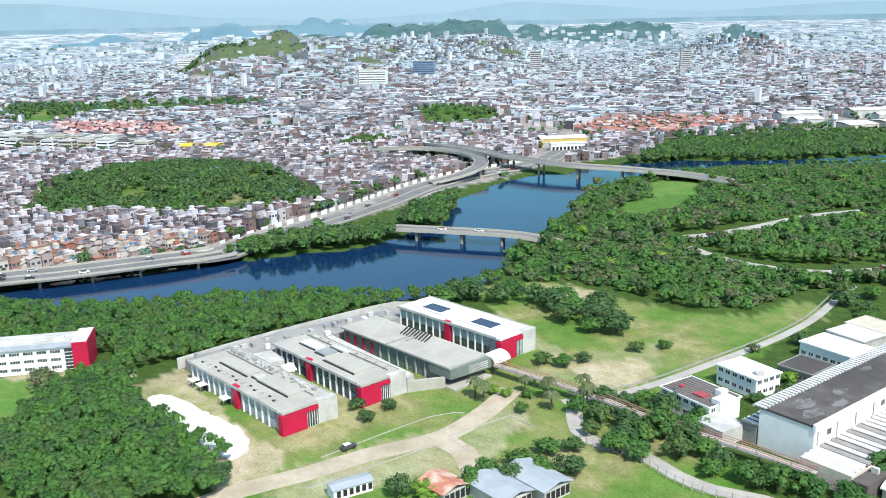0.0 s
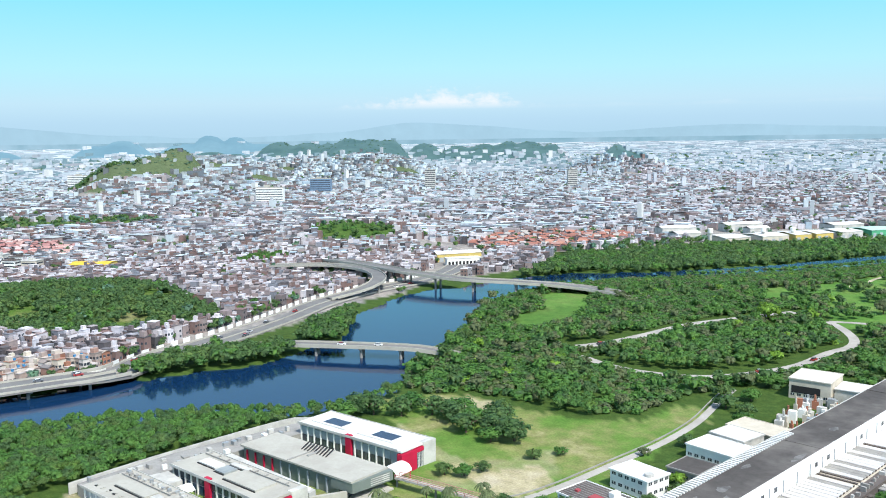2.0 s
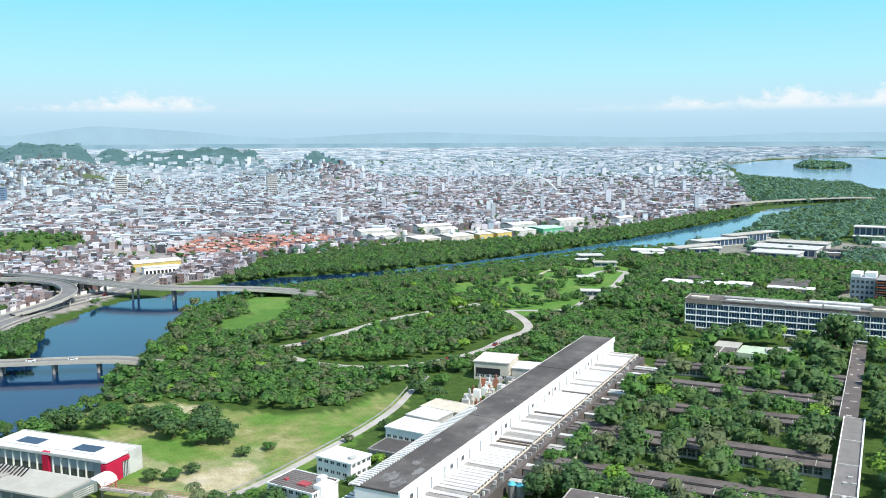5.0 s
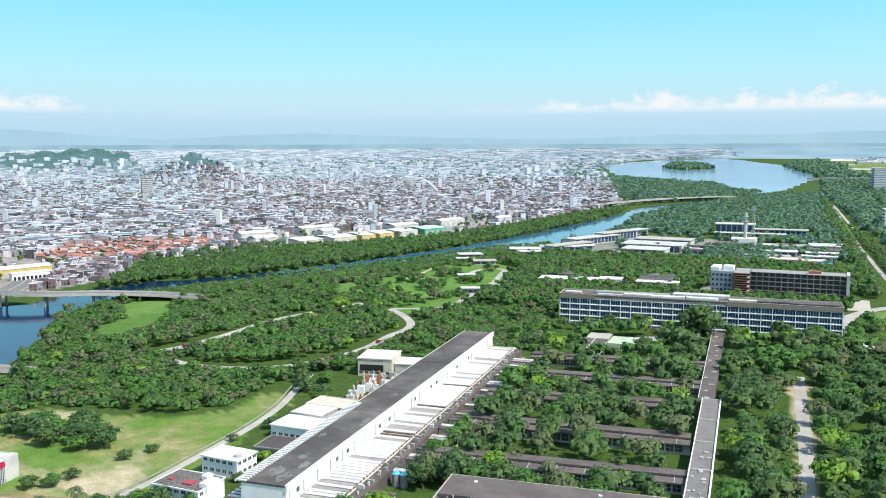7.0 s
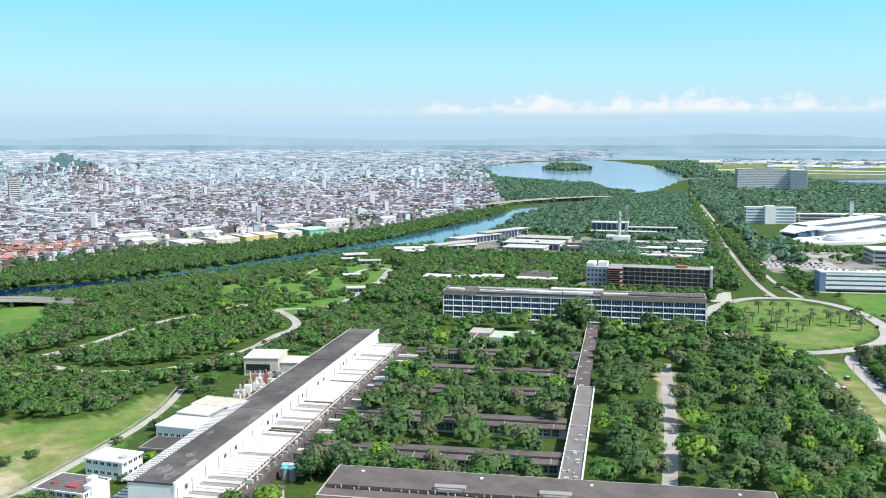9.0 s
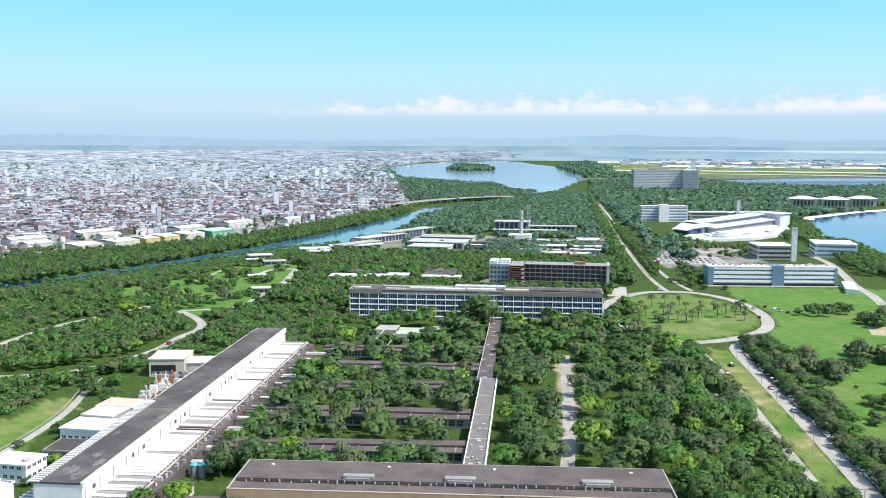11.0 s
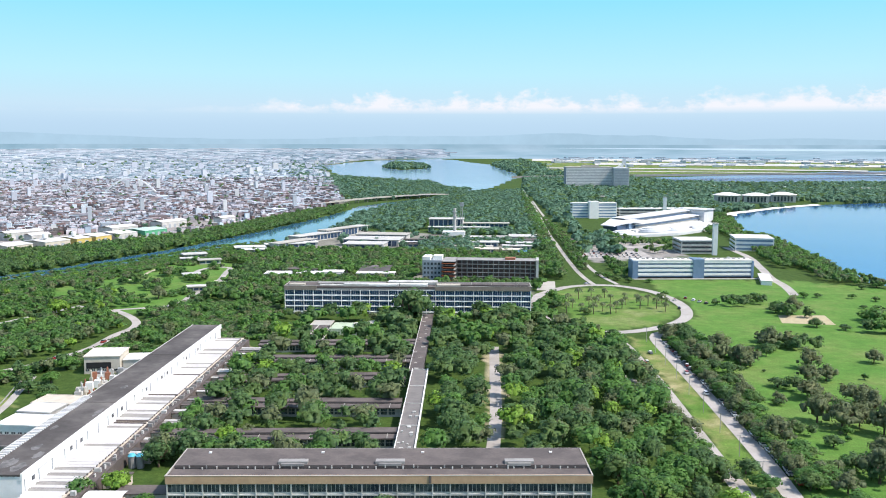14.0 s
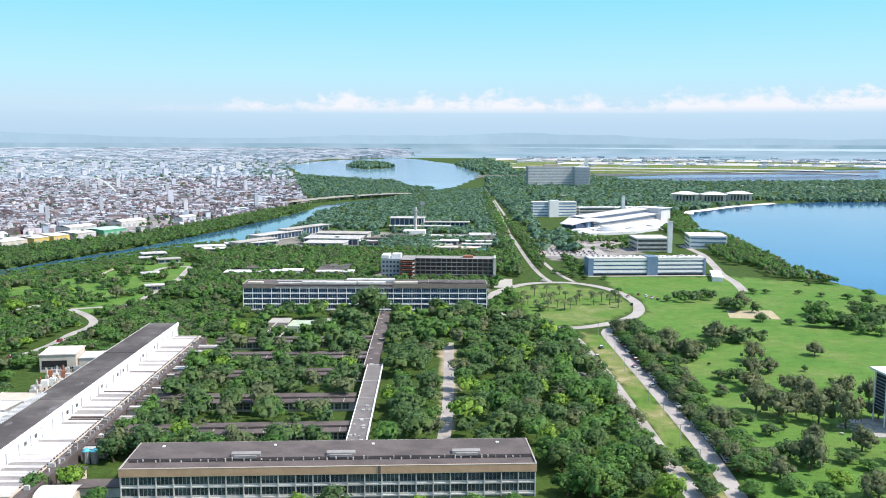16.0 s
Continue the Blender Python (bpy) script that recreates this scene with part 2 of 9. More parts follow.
TOWN = mat("town_walls_and_roofs", (0, 0, 0), ramp=[(0.323, 0.285, 0.284), (0.177, 0.120, 0.109), (0.505, 0.479, 0.502), (0.142, 0.133, 0.145), (0.249, 0.201, 0.200), (0.588, 0.558, 0.587), (0.101, 0.089, 0.094), (0.309, 0.292, 0.313), (0.184, 0.120, 0.110), (0.410, 0.377, 0.386), (0.068, 0.063, 0.068), (0.274, 0.219, 0.210), (0.463, 0.448, 0.486), (0.191, 0.200, 0.228), (0.549, 0.511, 0.518), (0.153, 0.126, 0.127)], fine=0.5, var=0.22)
# paler, bluer walls and roofs: distance haze painted into the colours
TOWN_HAZED = mat("haze_pale_town_blocks", (0, 0, 0), ramp=[(0.356, 0.399, 0.415), (0.514, 0.588, 0.624), (0.212, 0.209, 0.208), (0.289, 0.330, 0.356), (0.554, 0.636, 0.673), (0.156, 0.142, 0.131), (0.367, 0.389, 0.379), (0.149, 0.174, 0.198), (0.333, 0.412, 0.478), (0.454, 0.519, 0.550), (0.117, 0.127, 0.134)], fine=0.3, var=0.16)
RED_TILES = mat("red_clay_tiles", (0, 0, 0), ramp=[(0.331, 0.144, 0.105), (0.276, 0.120, 0.091), (0.386, 0.192, 0.140), (0.313, 0.180, 0.154), (0.239, 0.108, 0.084), (0.368, 0.336, 0.308)], fine=0.8, var=0.2)
CAR = mat("car_paint", (0, 0, 0), ramp=[(0.75, 0.75, 0.75), (0.05, 0.05, 0.055), (0.45, 0.46, 0.48), (0.35, 0.03, 0.03), (0.7, 0.7, 0.68), (0.12, 0.13, 0.15)], source="object", rough=0.3, spec=0.5, var=0.03)
RUBBER = mat("tyre_rubber", (0.03, 0.03, 0.03))

# water: dark, faintly rippled
WATER = bpy.data.materials.new("river_water")
WATER.use_nodes = True
_n, _l = WATER.node_tree.nodes, WATER.node_tree.links
_b = _n["Principled BSDF"]
_b.inputs["Roughness"].default_value, _b.inputs["IOR"].default_value = 0.08, 1.30
_pos, _mp = _n.new("ShaderNodeNewGeometry"), _n.new("ShaderNodeTexNoise")
_l.new(_pos.outputs["Position"], _mp.inputs["Vector"])
_mp.inputs["Scale"].default_value, _mp.inputs["Detail"].default_value = 0.004, 3
_cr = _n.new("ShaderNodeValToRGB")
_cr.color_ramp.elements[0].position, _cr.color_ramp.elements[0].color = 0.35, (0.003, 0.017, 0.052, 1)
_cr.color_ramp.elements[1].position, _cr.color_ramp.elements[1].color = 0.65, (0.006, 0.028, 0.076, 1)
_l.new(_mp.outputs[0], _cr.inputs[0])
_l.new(_cr.outputs[0], _b.inputs["Base Color"])
_rp, _bp = _n.new("ShaderNodeTexNoise"), _n.new("ShaderNodeBump")
_rp.inputs["Scale"].default_value, _rp.inputs["Detail"].default_value = 0.35, 4
_bp.inputs["Strength"].default_value, _bp.inputs["Distance"].default_value = 0.12, 0.3
_l.new(_pos.outputs["Position"], _rp.inputs["Vector"])
_l.new(_rp.outputs[0], _bp.inputs["Height"])
_l.new(_bp.outputs[0], _b.inputs["Normal"])

# lagoon copy of the water, distance haze painted in as a paler base
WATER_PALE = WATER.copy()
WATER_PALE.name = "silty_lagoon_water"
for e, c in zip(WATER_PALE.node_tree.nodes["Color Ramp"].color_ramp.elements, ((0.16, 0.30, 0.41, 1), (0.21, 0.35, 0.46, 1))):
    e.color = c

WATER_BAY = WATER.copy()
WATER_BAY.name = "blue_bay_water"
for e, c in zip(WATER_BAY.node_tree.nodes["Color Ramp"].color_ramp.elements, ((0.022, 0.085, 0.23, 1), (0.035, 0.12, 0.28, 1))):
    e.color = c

# canal copy of the water, sky reflection partly painted into a lighter base
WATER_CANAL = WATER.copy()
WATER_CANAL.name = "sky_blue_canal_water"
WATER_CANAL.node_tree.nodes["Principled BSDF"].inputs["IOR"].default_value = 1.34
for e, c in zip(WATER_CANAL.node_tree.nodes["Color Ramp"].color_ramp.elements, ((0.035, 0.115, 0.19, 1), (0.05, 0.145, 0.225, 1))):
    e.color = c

# ground: weights r = bare earth, g = lawn, b = paved town, else forest floor
GROUND = bpy.data.materials.new("ground_cover")
GROUND.use_nodes = True
_n, _l = GROUND.node_tree.nodes, GROUND.node_tree.links
_b = _n["Principled BSDF"]
_b.inputs["Roughness"].default_value, _b.inputs["Specular IOR Level"].default_value = 0.95, 0.1
_pos, _at, _sp = _n.new("ShaderNodeNewGeometry"), _n.new("ShaderNodeAttribute"), _n.new("ShaderNodeSeparateColor")
_at.attribute_name = "cover"
_l.new(_at.outputs["Color"], _sp.inputs[0])


def g_noise(scale, detail=5, rough=0.62):
    t = _n.new("ShaderNodeTexNoise")
    t.inputs["Scale"].default_value, t.inputs["Detail"].default_value, t.inputs["Roughness"].default_value = scale, detail, rough
    _l.new(_pos.outputs["Position"], t.inputs["Vector"])
    return t.outputs[0]


def g_ramp(src, stops):
    r = _n.new("ShaderNodeValToRGB")
    while len(r.color_ramp.elements) < len(stops):
        r.color_ramp.elements.new(0.5)
    for e, (p, c) in zip(r.color_ramp.elements, stops):
        e.position, e.color = p, (*c, 1)
    _l.new(src, r.inputs[0])
    return r.outputs[0]


def g_mix(f, a, b):
    x = _n.new("ShaderNodeMix")
    x.data_type = "RGBA"
    _l.new(f, x.inputs[0])
    _l.new(a, x.inputs[6])
    _l.new(b, x.inputs[7])
    return x.outputs[2]


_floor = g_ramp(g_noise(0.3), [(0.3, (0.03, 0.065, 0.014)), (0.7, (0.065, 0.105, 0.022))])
_lawn = g_ramp(g_noise(0.035), [(0.30, (0.074, 0.168, 0.027)), (0.46, (0.110, 0.186, 0.038)), (0.57, (0.195, 0.208, 0.076)), (0.70, (0.345, 0.305, 0.17))])
_green = g_ramp(g_noise(0.03), [(0.3, (0.070, 0.168, 0.030)), (0.47, (0.090, 0.188, 0.036)), (0.6, (0.118, 0.196, 0.046)), (0.76, (0.17, 0.20, 0.072))])
_earth = g_ramp(g_noise(0.06), [(0.32, (0.50, 0.43, 0.32)), (0.5, (0.40, 0.34, 0.22)), (0.68, (0.25, 0.24, 0.10))])
_town = g_ramp(g_noise(0.04), [(0.3, (0.20, 0.19, 0.18)), (0.7, (0.32, 0.29, 0.26))])
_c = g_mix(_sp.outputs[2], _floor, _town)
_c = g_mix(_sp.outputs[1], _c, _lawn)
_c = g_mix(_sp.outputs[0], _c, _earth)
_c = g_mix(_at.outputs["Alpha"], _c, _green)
_fine = g_ramp(g_noise(1.3, 6, 0.7), [(0.3, (0.72,) * 3), (0.7, (1.25,) * 3)])
_mu = _n.new("ShaderNodeMix")
_mu.data_type, _mu.blend_type = "RGBA", "MULTIPLY"
_mu.inputs[0].default_value = 1.0
_tuft = g_ramp(g_noise(0.16, 5, 0.7), [(0.32, (0.80,) * 3), (0.68, (1.18,) * 3)])
_m2 = _n.new("ShaderNodeMix")
_m2.data_type, _m2.blend_type = "RGBA", "MULTIPLY"
_m2.inputs[0].default_value = 1.0
_l.new(_c, _m2.inputs[6])
_l.new(_tuft, _m2.inputs[7])
_l.new(_m2.outputs[2], _mu.inputs[6])
_l.new(_fine, _mu.inputs[7])
_l.new(_mu.outputs[2], _b.inputs["Base Color"])

# distance seen through kilometres of humid air: the haze is painted as glowing blue colour
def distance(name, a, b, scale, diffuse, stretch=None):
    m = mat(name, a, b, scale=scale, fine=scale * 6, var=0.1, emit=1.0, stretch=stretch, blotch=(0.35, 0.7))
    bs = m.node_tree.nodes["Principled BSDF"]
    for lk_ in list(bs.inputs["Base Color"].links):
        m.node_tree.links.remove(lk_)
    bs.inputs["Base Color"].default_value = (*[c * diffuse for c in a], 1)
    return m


HILL_FAR = distance("hazed_hills", (0.045, 0.105, 0.110), (0.085, 0.155, 0.155), 0.014, 0.35)
HILL_BLUE = distance("hazed_far_hills", (0.135, 0.265, 0.345), (0.165, 0.295, 0.365), 0.006, 0.15)
FAR_PLAIN = distance("hazed_plain", (0.19, 0.33, 0.41), (0.30, 0.43, 0.52), 0.006, 0.05, (0.35, 1.0, 1.0))
RANGE_FAR = distance("hazed_range", (0.285, 0.44, 0.54), (0.29, 0.445, 0.545), 0.002, 0.02)


# ---------------------------------------------------------------- building blocks
class MB:
    """Collects faces of one mesh."""

    def __init__(self):
        self.v, self.f, self.i = [], [], []

    def face(self, pts, mi=0):
        k = len(self.v)
        self.v += [tuple(p) for p in pts]
        self.f.append(tuple(range(k, k + len(pts))))
        self.i.append(mi)

    def box(self, x0, y0, z0, x1, y1, z1, mi=0):
        self.prism([(x0, y0), (x1, y0), (x1, y1), (x0, y1)], z0, z1, mi)
        return self

    def prism(self, poly, z0, z1, mi=0, top=None):
        k, n = len(self.v), len(poly)
        self.v += [(x, y, z0) for x, y in poly] + [(x, y, z1) for x, y in poly]
        self.f += [tuple(k + a for a in reversed(range(n))), tuple(k + n + a for a in range(n))]
        self.i += [mi, mi if top is None else top]
        for a in range(n):
            b = (a + 1) % n
            self.f.append((k + a, k + b, k + n + b, k + n + a))
            self.i.append(mi)
        return self

    def cyl(self, x, y, z0, z1, r, n=10, r1=None, mi=0):
        r1 = r if r1 is None else r1
        k = len(self.v)
        for z, q in ((z0, r), (z1, r1)):
            self.v += [(x + q * math.cos(6.2832 * a / n), y + q * math.sin(6.2832 * a / n), z) for a in range(n)]
        self.f += [tuple(k + a for a in reversed(range(n))), tuple(k + n + a for a in range(n))]
        self.i += [mi, mi]
        for a in range(n):
            b = (a + 1) % n
            self.f.append((k + a, k + b, k + n + b, k + n + a))
            self.i.append(mi)
        return self

    def beam(self, p, q, w, mi=0):
        """A square bar from p to q."""
        p, q = Vector(p), Vector(q)
        d = (q - p).normalized()
        s = d.cross(Vector((0, 0, 1)))
        s = (s if s.length > 1e-3 else Vector((1, 0, 0))).normalized() * (w / 2)
        u = s.cross(d).normalized() * (w / 2)
        k = len(self.v)
        for e in (p, q):
            self.v += [tuple(e + a * s + b * u) for a, b in ((-1, -1), (1, -1), (1, 1), (-1, 1))]
        self.f += [(k, k + 3, k + 2, k + 1), (k + 4, k + 5, k + 6, k + 7)] + [(k + a, k + (a + 1) % 4, k + 4 + (a + 1) % 4, k + 4 + a) for a in range(4)]
        self.i += [mi] * 6
        return self

    def gable(self, x0, y0, x1, y1, z, rise, over=0.3, thick=0.15, mi=0, along="x"):
        x0, y0, x1, y1 = x0 - over, y0 - over, x1 + over, y1 + over
        if along == "x":
            m = (y0 + y1) / 2
            sec = [(y0, z), (m, z + rise), (y1, z), (y1, z + thick), (m, z + rise + thick), (y0, z + thick)]
            a, b = [(x0, y, q) for y, q in sec], [(x1, y, q) for y, q in sec]
        else:
            m = (x0 + x1) / 2
            sec = [(x0, z), (m, z + rise), (x1, z), (x1, z + thick), (m, z + rise + thick), (x0, z + thick)]
            a, b = [(x, y1, q) for x, q in sec], [(x, y0, q) for x, q in sec]
        k = len(self.v)
        self.v += a + b
        self.f += [(k, k + 1, k + 4, k + 5), (k + 1, k + 2, k + 3, k + 4), (k + 6, k + 11, k + 10, k + 7), (k + 7, k + 10, k + 9, k + 8)]
        self.f += [(k + s, k + 6 + s, k + 6 + (s + 1) % 6, k + (s + 1) % 6) for s in range(6)]
        self.i += [mi] * 10
        return self

    def sheet(self, rows, mi=0):
        """A grid of points, row by row."""
        k, w = len(self.v), len(rows[0])
        for r in rows:
            self.v += [tuple(p) for p in r]
        for a in range(len(rows) - 1):
            for b in range(w - 1):
                self.f.append((k + a * w + b, k + a * w + b + 1, k + (a + 1) * w + b + 1, k + (a + 1) * w + b))
                self.i.append(mi)
        return self

    def mesh(self, name, mats):
        me = bpy.data.meshes.new(name)
        me.from_pydata(self.v, [], self.f)
        for m in mats if isinstance(mats, (list, tuple)) else [mats]:
            me.materials.append(m)
        if any(self.i):
            me.polygons.foreach_set("material_index", self.i)
        me.update()
        return me


def part(name, shape, mats, parent, label="", m=None):
    """Links one mesh (or a ready one) as a part of its parent."""
    ob = new(name, shape if isinstance(shape, bpy.types.Mesh) else shape.mesh(name, mats))
    ob.parent = parent
    if m is not None:
        ob.matrix_basis = m
    if label:
        tagged(ob, label)
    return ob


def thing(name, m, label, category, group="", kind=""):
    ob = new(name)
    ob.empty_display_size = 0.5
    ob.matrix_basis = m
    return tagged(ob, label, category, group, kind)


def whole(name, shape, mats, label, category, kind="", group="", m=None):
    ob = new(name, shape if isinstance(shape, bpy.types.Mesh) else shape.mesh(name, mats))
    if m is not None:
        ob.matrix_basis = m
    return tagged(ob, label, category, group, kind)


def raw(name, verts, faces, mats, idx=None, flat=True):
    """A mesh from number arrays (faces all of one size)."""
    verts, faces = np.asarray(verts, np.float32), np.asarray(faces, np.int32)
    me = bpy.data.meshes.new(name)
    n, k = faces.shape
    me.vertices.add(len(verts))
    me.vertices.foreach_set("co", verts.ravel())
    me.loops.add(n * k)
    me.loops.foreach_set("vertex_index", faces.ravel())
    me.polygons.add(n)
    me.polygons.foreach_set("loop_start", np.arange(0, n * k, k, dtype=np.int32))
    me.polygons.foreach_set("loop_total", np.full(n, k, np.int32))
    for m in mats if isinstance(mats, (list, tuple)) else [mats]:
        me.materials.append(m)
    if idx is not None:
        me.polygons.foreach_set("material_index", np.asarray(idx, np.int32))
    me.polygons.foreach_set("use_smooth", np.full(n, not flat))
    me.update()
    return me


# ---------------------------------------------------------------- plan
EYE = (-18.0, 35.0, 109.4)
NEAR_D, SPAN_D = 2600.0, 2050.0


def far(x, y, z=0.0):
    """Draws places beyond NEAR_D closer, on the same sight line, so that the whole distance lies within five kilometres."""
    x, y, z = np.asarray(x, float), np.asarray(y, float), np.asarray(z, float)
    dx, dy = x - EYE[0], y - EYE[1]
    d = np.hypot(dx, dy) + 1e-9
    e = np.where(d > NEAR_D, NEAR_D + SPAN_D * (1 - np.exp(-(np.maximum(d, NEAR_D) - NEAR_D) / SPAN_D)), d)
    s = e / d
    return EYE[0] + dx * s, EYE[1] + dy * s, EYE[2] + (z - EYE[2]) * s


def inside(x, y, poly):
    x, y = np.asarray(x, float), np.asarray(y, float)
    c = np.zeros(x.shape, bool)
    n = len(poly)
    for a in range(n):
        (x0, y0), (x1, y1) = poly[a], poly[(a + 1) % n]
        if y0 != y1:
            c ^= ((y0 > y) != (y1 > y)) & (x < (x1 - x0) * (y - y0) / (y1 - y0) + x0)
    return c


def smooth(pts, step=6.0, closed=False):
    """A rounded line through the points."""
    p = [np.array(q, float) for q in pts]
    n, out = len(p), []
    for a in range(n if closed else n - 1):
        p0, p1, p2, p3 = (p[(a + k) % n] if closed else p[min(max(a + k, 0), n - 1)] for k in (-1, 0, 1, 2))
        m = max(2, int(np.linalg.norm(p2 - p1) / step))
        for b in range(m):
            t = b / m
            out.append(0.5 * (2 * p1 + (p2 - p0) * t + (2 * p0 - 5 * p1 + 4 * p2 - p3) * t * t + (3 * p1 - p0 - 3 * p2 + p3) * t ** 3))
    if not closed:
        out.append(p[-1])
    return out


def near_line(x, y, line, reach):
    """True where (x, y) lies within reach of the line."""
    x, y = np.asarray(x, float), np.asarray(y, float)
    hit = np.zeros(x.shape, bool)
    for (x0, y0), (x1, y1) in zip([q[:2] for q in line[:-1]], [q[:2] for q in line[1:]]):
        dx, dy = x1 - x0, y1 - y0
        t = np.clip(((x - x0) * dx + (y - y0) * dy) / (dx * dx + dy * dy + 1e-9), 0, 1)
        hit |= (x - x0 - t * dx) ** 2 + (y - y0 - t * dy) ** 2 < reach * reach
    return hit


FAR_BANK = [(-470, 40), (-447, 121), (-443, 143), (-438, 166), (-434, 190), (-431, 214), (-423, 227), (-420, 246), (-412, 267), (-411, 286), (-417, 300),
            (-425, 315), (-422, 335), (-441, 354), (-484, 393), (-497, 423), (-508, 442), (-516, 484), (-507, 503), (-512, 545), (-498, 600), (-452, 655)]
CANAL_FAR = [(-426, 700), (-403, 750), (-376, 826), (-349, 911), (-322, 1023), (-294, 1183), (-261, 1414), (-256, 1542), (-210, 1660), (-150, 1800)]
CANAL_NEAR = [(-112, 1750), (-198, 1526), (-218, 1344), (-212, 1166), (-248, 988), (-296, 912), (-347, 782), (-377, 715), (-442, 609), (-464, 560)]
NEAR_BANK = [(-459, 530), (-454, 479), (-446, 464), (-410, 418), (-386, 381), (-373, 355), (-362, 332), (-341, 311), (-327, 298), (-322, 270), (-329, 242),
             (-346, 230), (-361, 212), (-357, 200), (-373, 190), (-376, 170), (-387, 151), (-399, 133), (-412, 126), (-417, 116), (-432, 40)]
LAGOON = [(-860, 4225), (-853, 4977), (-798, 5472), (-426, 6141), (-85, 4577), (33, 3294), (39, 2909), (-34, 2228), (-76, 2016), (-145, 2083), (-218, 2466), (-347, 2602), (-525, 2844)]
ISLAND = [(-535, 3886), (-416, 3640), (-318, 3829), (-381, 4301), (-571, 4700)]
STRAIT = [(380, 2850), (466, 2536), (650, 2450), (844, 2575), (1286, 2778), (2600, 2900), (3000, 4600), (1793, 3879), (1285, 3587), (723, 3090)]
BAY = [(351, 1436), (384, 1474), (468, 1572), (564, 1652), (668, 1707), (805, 1734), (1700, 1820), (1700, 500), (420, 560), (306, 650), (297, 694), (287, 737), (284, 780),
       (291, 844), (296, 911), (307, 1048), (280, 1099), (321, 1277)]
WATERS = [FAR_BANK + CANAL_FAR + CANAL_NEAR + NEAR_BANK, LAGOON, STRAIT, BAY]


def wet(x, y):
    w = np.zeros(np.asarray(x).shape, bool)
    for p in WATERS:
        w |= inside(x, y, p)
    return w & ~inside(x, y, ISLAND)


# hills of the town: x, y, height, spread across and along the sight line
def polar(az, d):
    return EYE[0] + d * math.sin(radians(az)), EYE[1] + d * math.cos(radians(az))


def hill(az_, elev, d, wa, wl_):
    return (*polar(az_, d), EYE[2] + d * math.tan(radians(elev)), wa, wl_)


HILLS = [hill(-67.4, -1.25, 1950, 62, 150), hill(-65.8, -0.85, 1980, 50, 150), hill(-64.4, -0.55, 2020, 55, 140), hill(-62.2, -1.1, 2080, 130, 160), hill(-60.0, -1.9, 2050, 90, 120),
         hill(-58.4, -0.12, 3350, 75, 300), hill(-56.6, -0.18, 3300, 90, 300), hill(-55.3, -0.22, 3100, 45, 260), hill(-53.9, 0.0, 2800, 75, 260), hill(-52.6, -0.03, 2780, 70, 260), hill(-51.5, -0.05, 2800, 55, 250),
         hill(-49.2, -0.33, 3250, 65, 250), hill(-47.2, -0.52, 3300, 65, 250), hill(-45.5, -0.45, 3300, 75, 250), hill(-43.9, -0.32, 3300, 60, 260), hill(-42.6, -0.28, 3300, 70, 260), hill(-41.2, -0.46, 3250, 45, 220),
         hill(-37.1, -0.58, 2650, 36, 120), hill(-36.9, -1.0, 2650, 90, 150), hill(-64.2, -0.2, 4300, 110, 350), hill(-62.6, 0.27, 4300, 85, 350), hill(-61.1, 0.24, 4350, 75, 350), hill(-59.5, -0.25, 4300, 120, 350),
         hill(-67.7, 0.06, 4300, 105, 350), hill(-69.2, -0.25, 4300, 90, 350), hill(-72.4, -0.75, 3600, 60, 250), hill(-74.4, -0.5, 4300, 95, 300), hill(-76.4, -0.9, 4300, 140, 300), hill(-56.5, -1.3, 2350, 150, 180), hill(-52.8, -1.1, 2300, 140, 180),
         (-800, 610, 20, 55, 60), (-622, 258, 11, 75, 60)]


def crags(x, y):
    """Gullies and spurs on the hillsides."""
    a = np.sin(x * 0.021 + 1.7 * np.sin(y * 0.008)) + np.sin(y * 0.027 - x * 0.011 + 0.6) + 0.6 * np.sin(x * 0.061 + y * 0.043) + 0.5 * np.sin(x * 0.047 - y * 0.071 + 2.0)
    return a / 3.1


def relief(x, y):
    x, y = np.asarray(x, float), np.asarray(y, float)
    z = np.zeros(x.shape)
    for hx, hy, h, wa, wl_ in HILLS:
        ux, uy = hx - EYE[0], hy - EYE[1]
        n = math.hypot(ux, uy)
        ux, uy = ux / n, uy / n
        a = (x - hx) * -uy + (y - hy) * ux
        b = (x - hx) * ux + (y - hy) * uy
        z = np.maximum(z, h * np.exp(-0.5 * (np.abs(a / wa) ** 2.4 + (b / wl_) ** 2)))
    z = np.where(z > 26, z * (1 + 0.055 * crags(x, y) * np.minimum(1, (z - 26) / 30)), z)
    return np.where(z > 0.4, z, 0.0)

# ---------------------------------------------------------------- ground, water, roads
LAWN_OLD = [(-325, 283), (-304, 312), (-281, 316), (-262, 318), (-242, 325), (-228, 338), (-228, 372), (-212, 366), (-206, 322), (-202, 302), (-199, 283), (-200, 248), (-238, 244), (-262, 256)]
LAWN_RED = [(-300, 140), (-262, 133), (-200, 130), (-176, 160), (-160, 200), (-150, 240), (-200, 246), (-250, 262), (-300, 244)]
LAWN_LEFT = [(-290, 98), (-318, 118), (-340, 98), (-330, 60), (-240, 60), (-262, 88)]
LAWN_EAST = [(90, 230), (300, 200), (420, 560), (300, 655), (290, 700), (250, 720), (205, 732), (110, 725), (112, 660), (125, 625), (118, 575), (95, 520), (92, 420)]
LAWN_RING = [(33, 662), (53, 679), (76, 683), (98, 658), (109, 622), (109, 590), (101, 564), (81, 541), (59, 527), (42, 536)]
LAWN_SE = [(-178, 150), (-140, 150), (-120, 232), (-160, 222), (-190, 196), (-172, 186)]
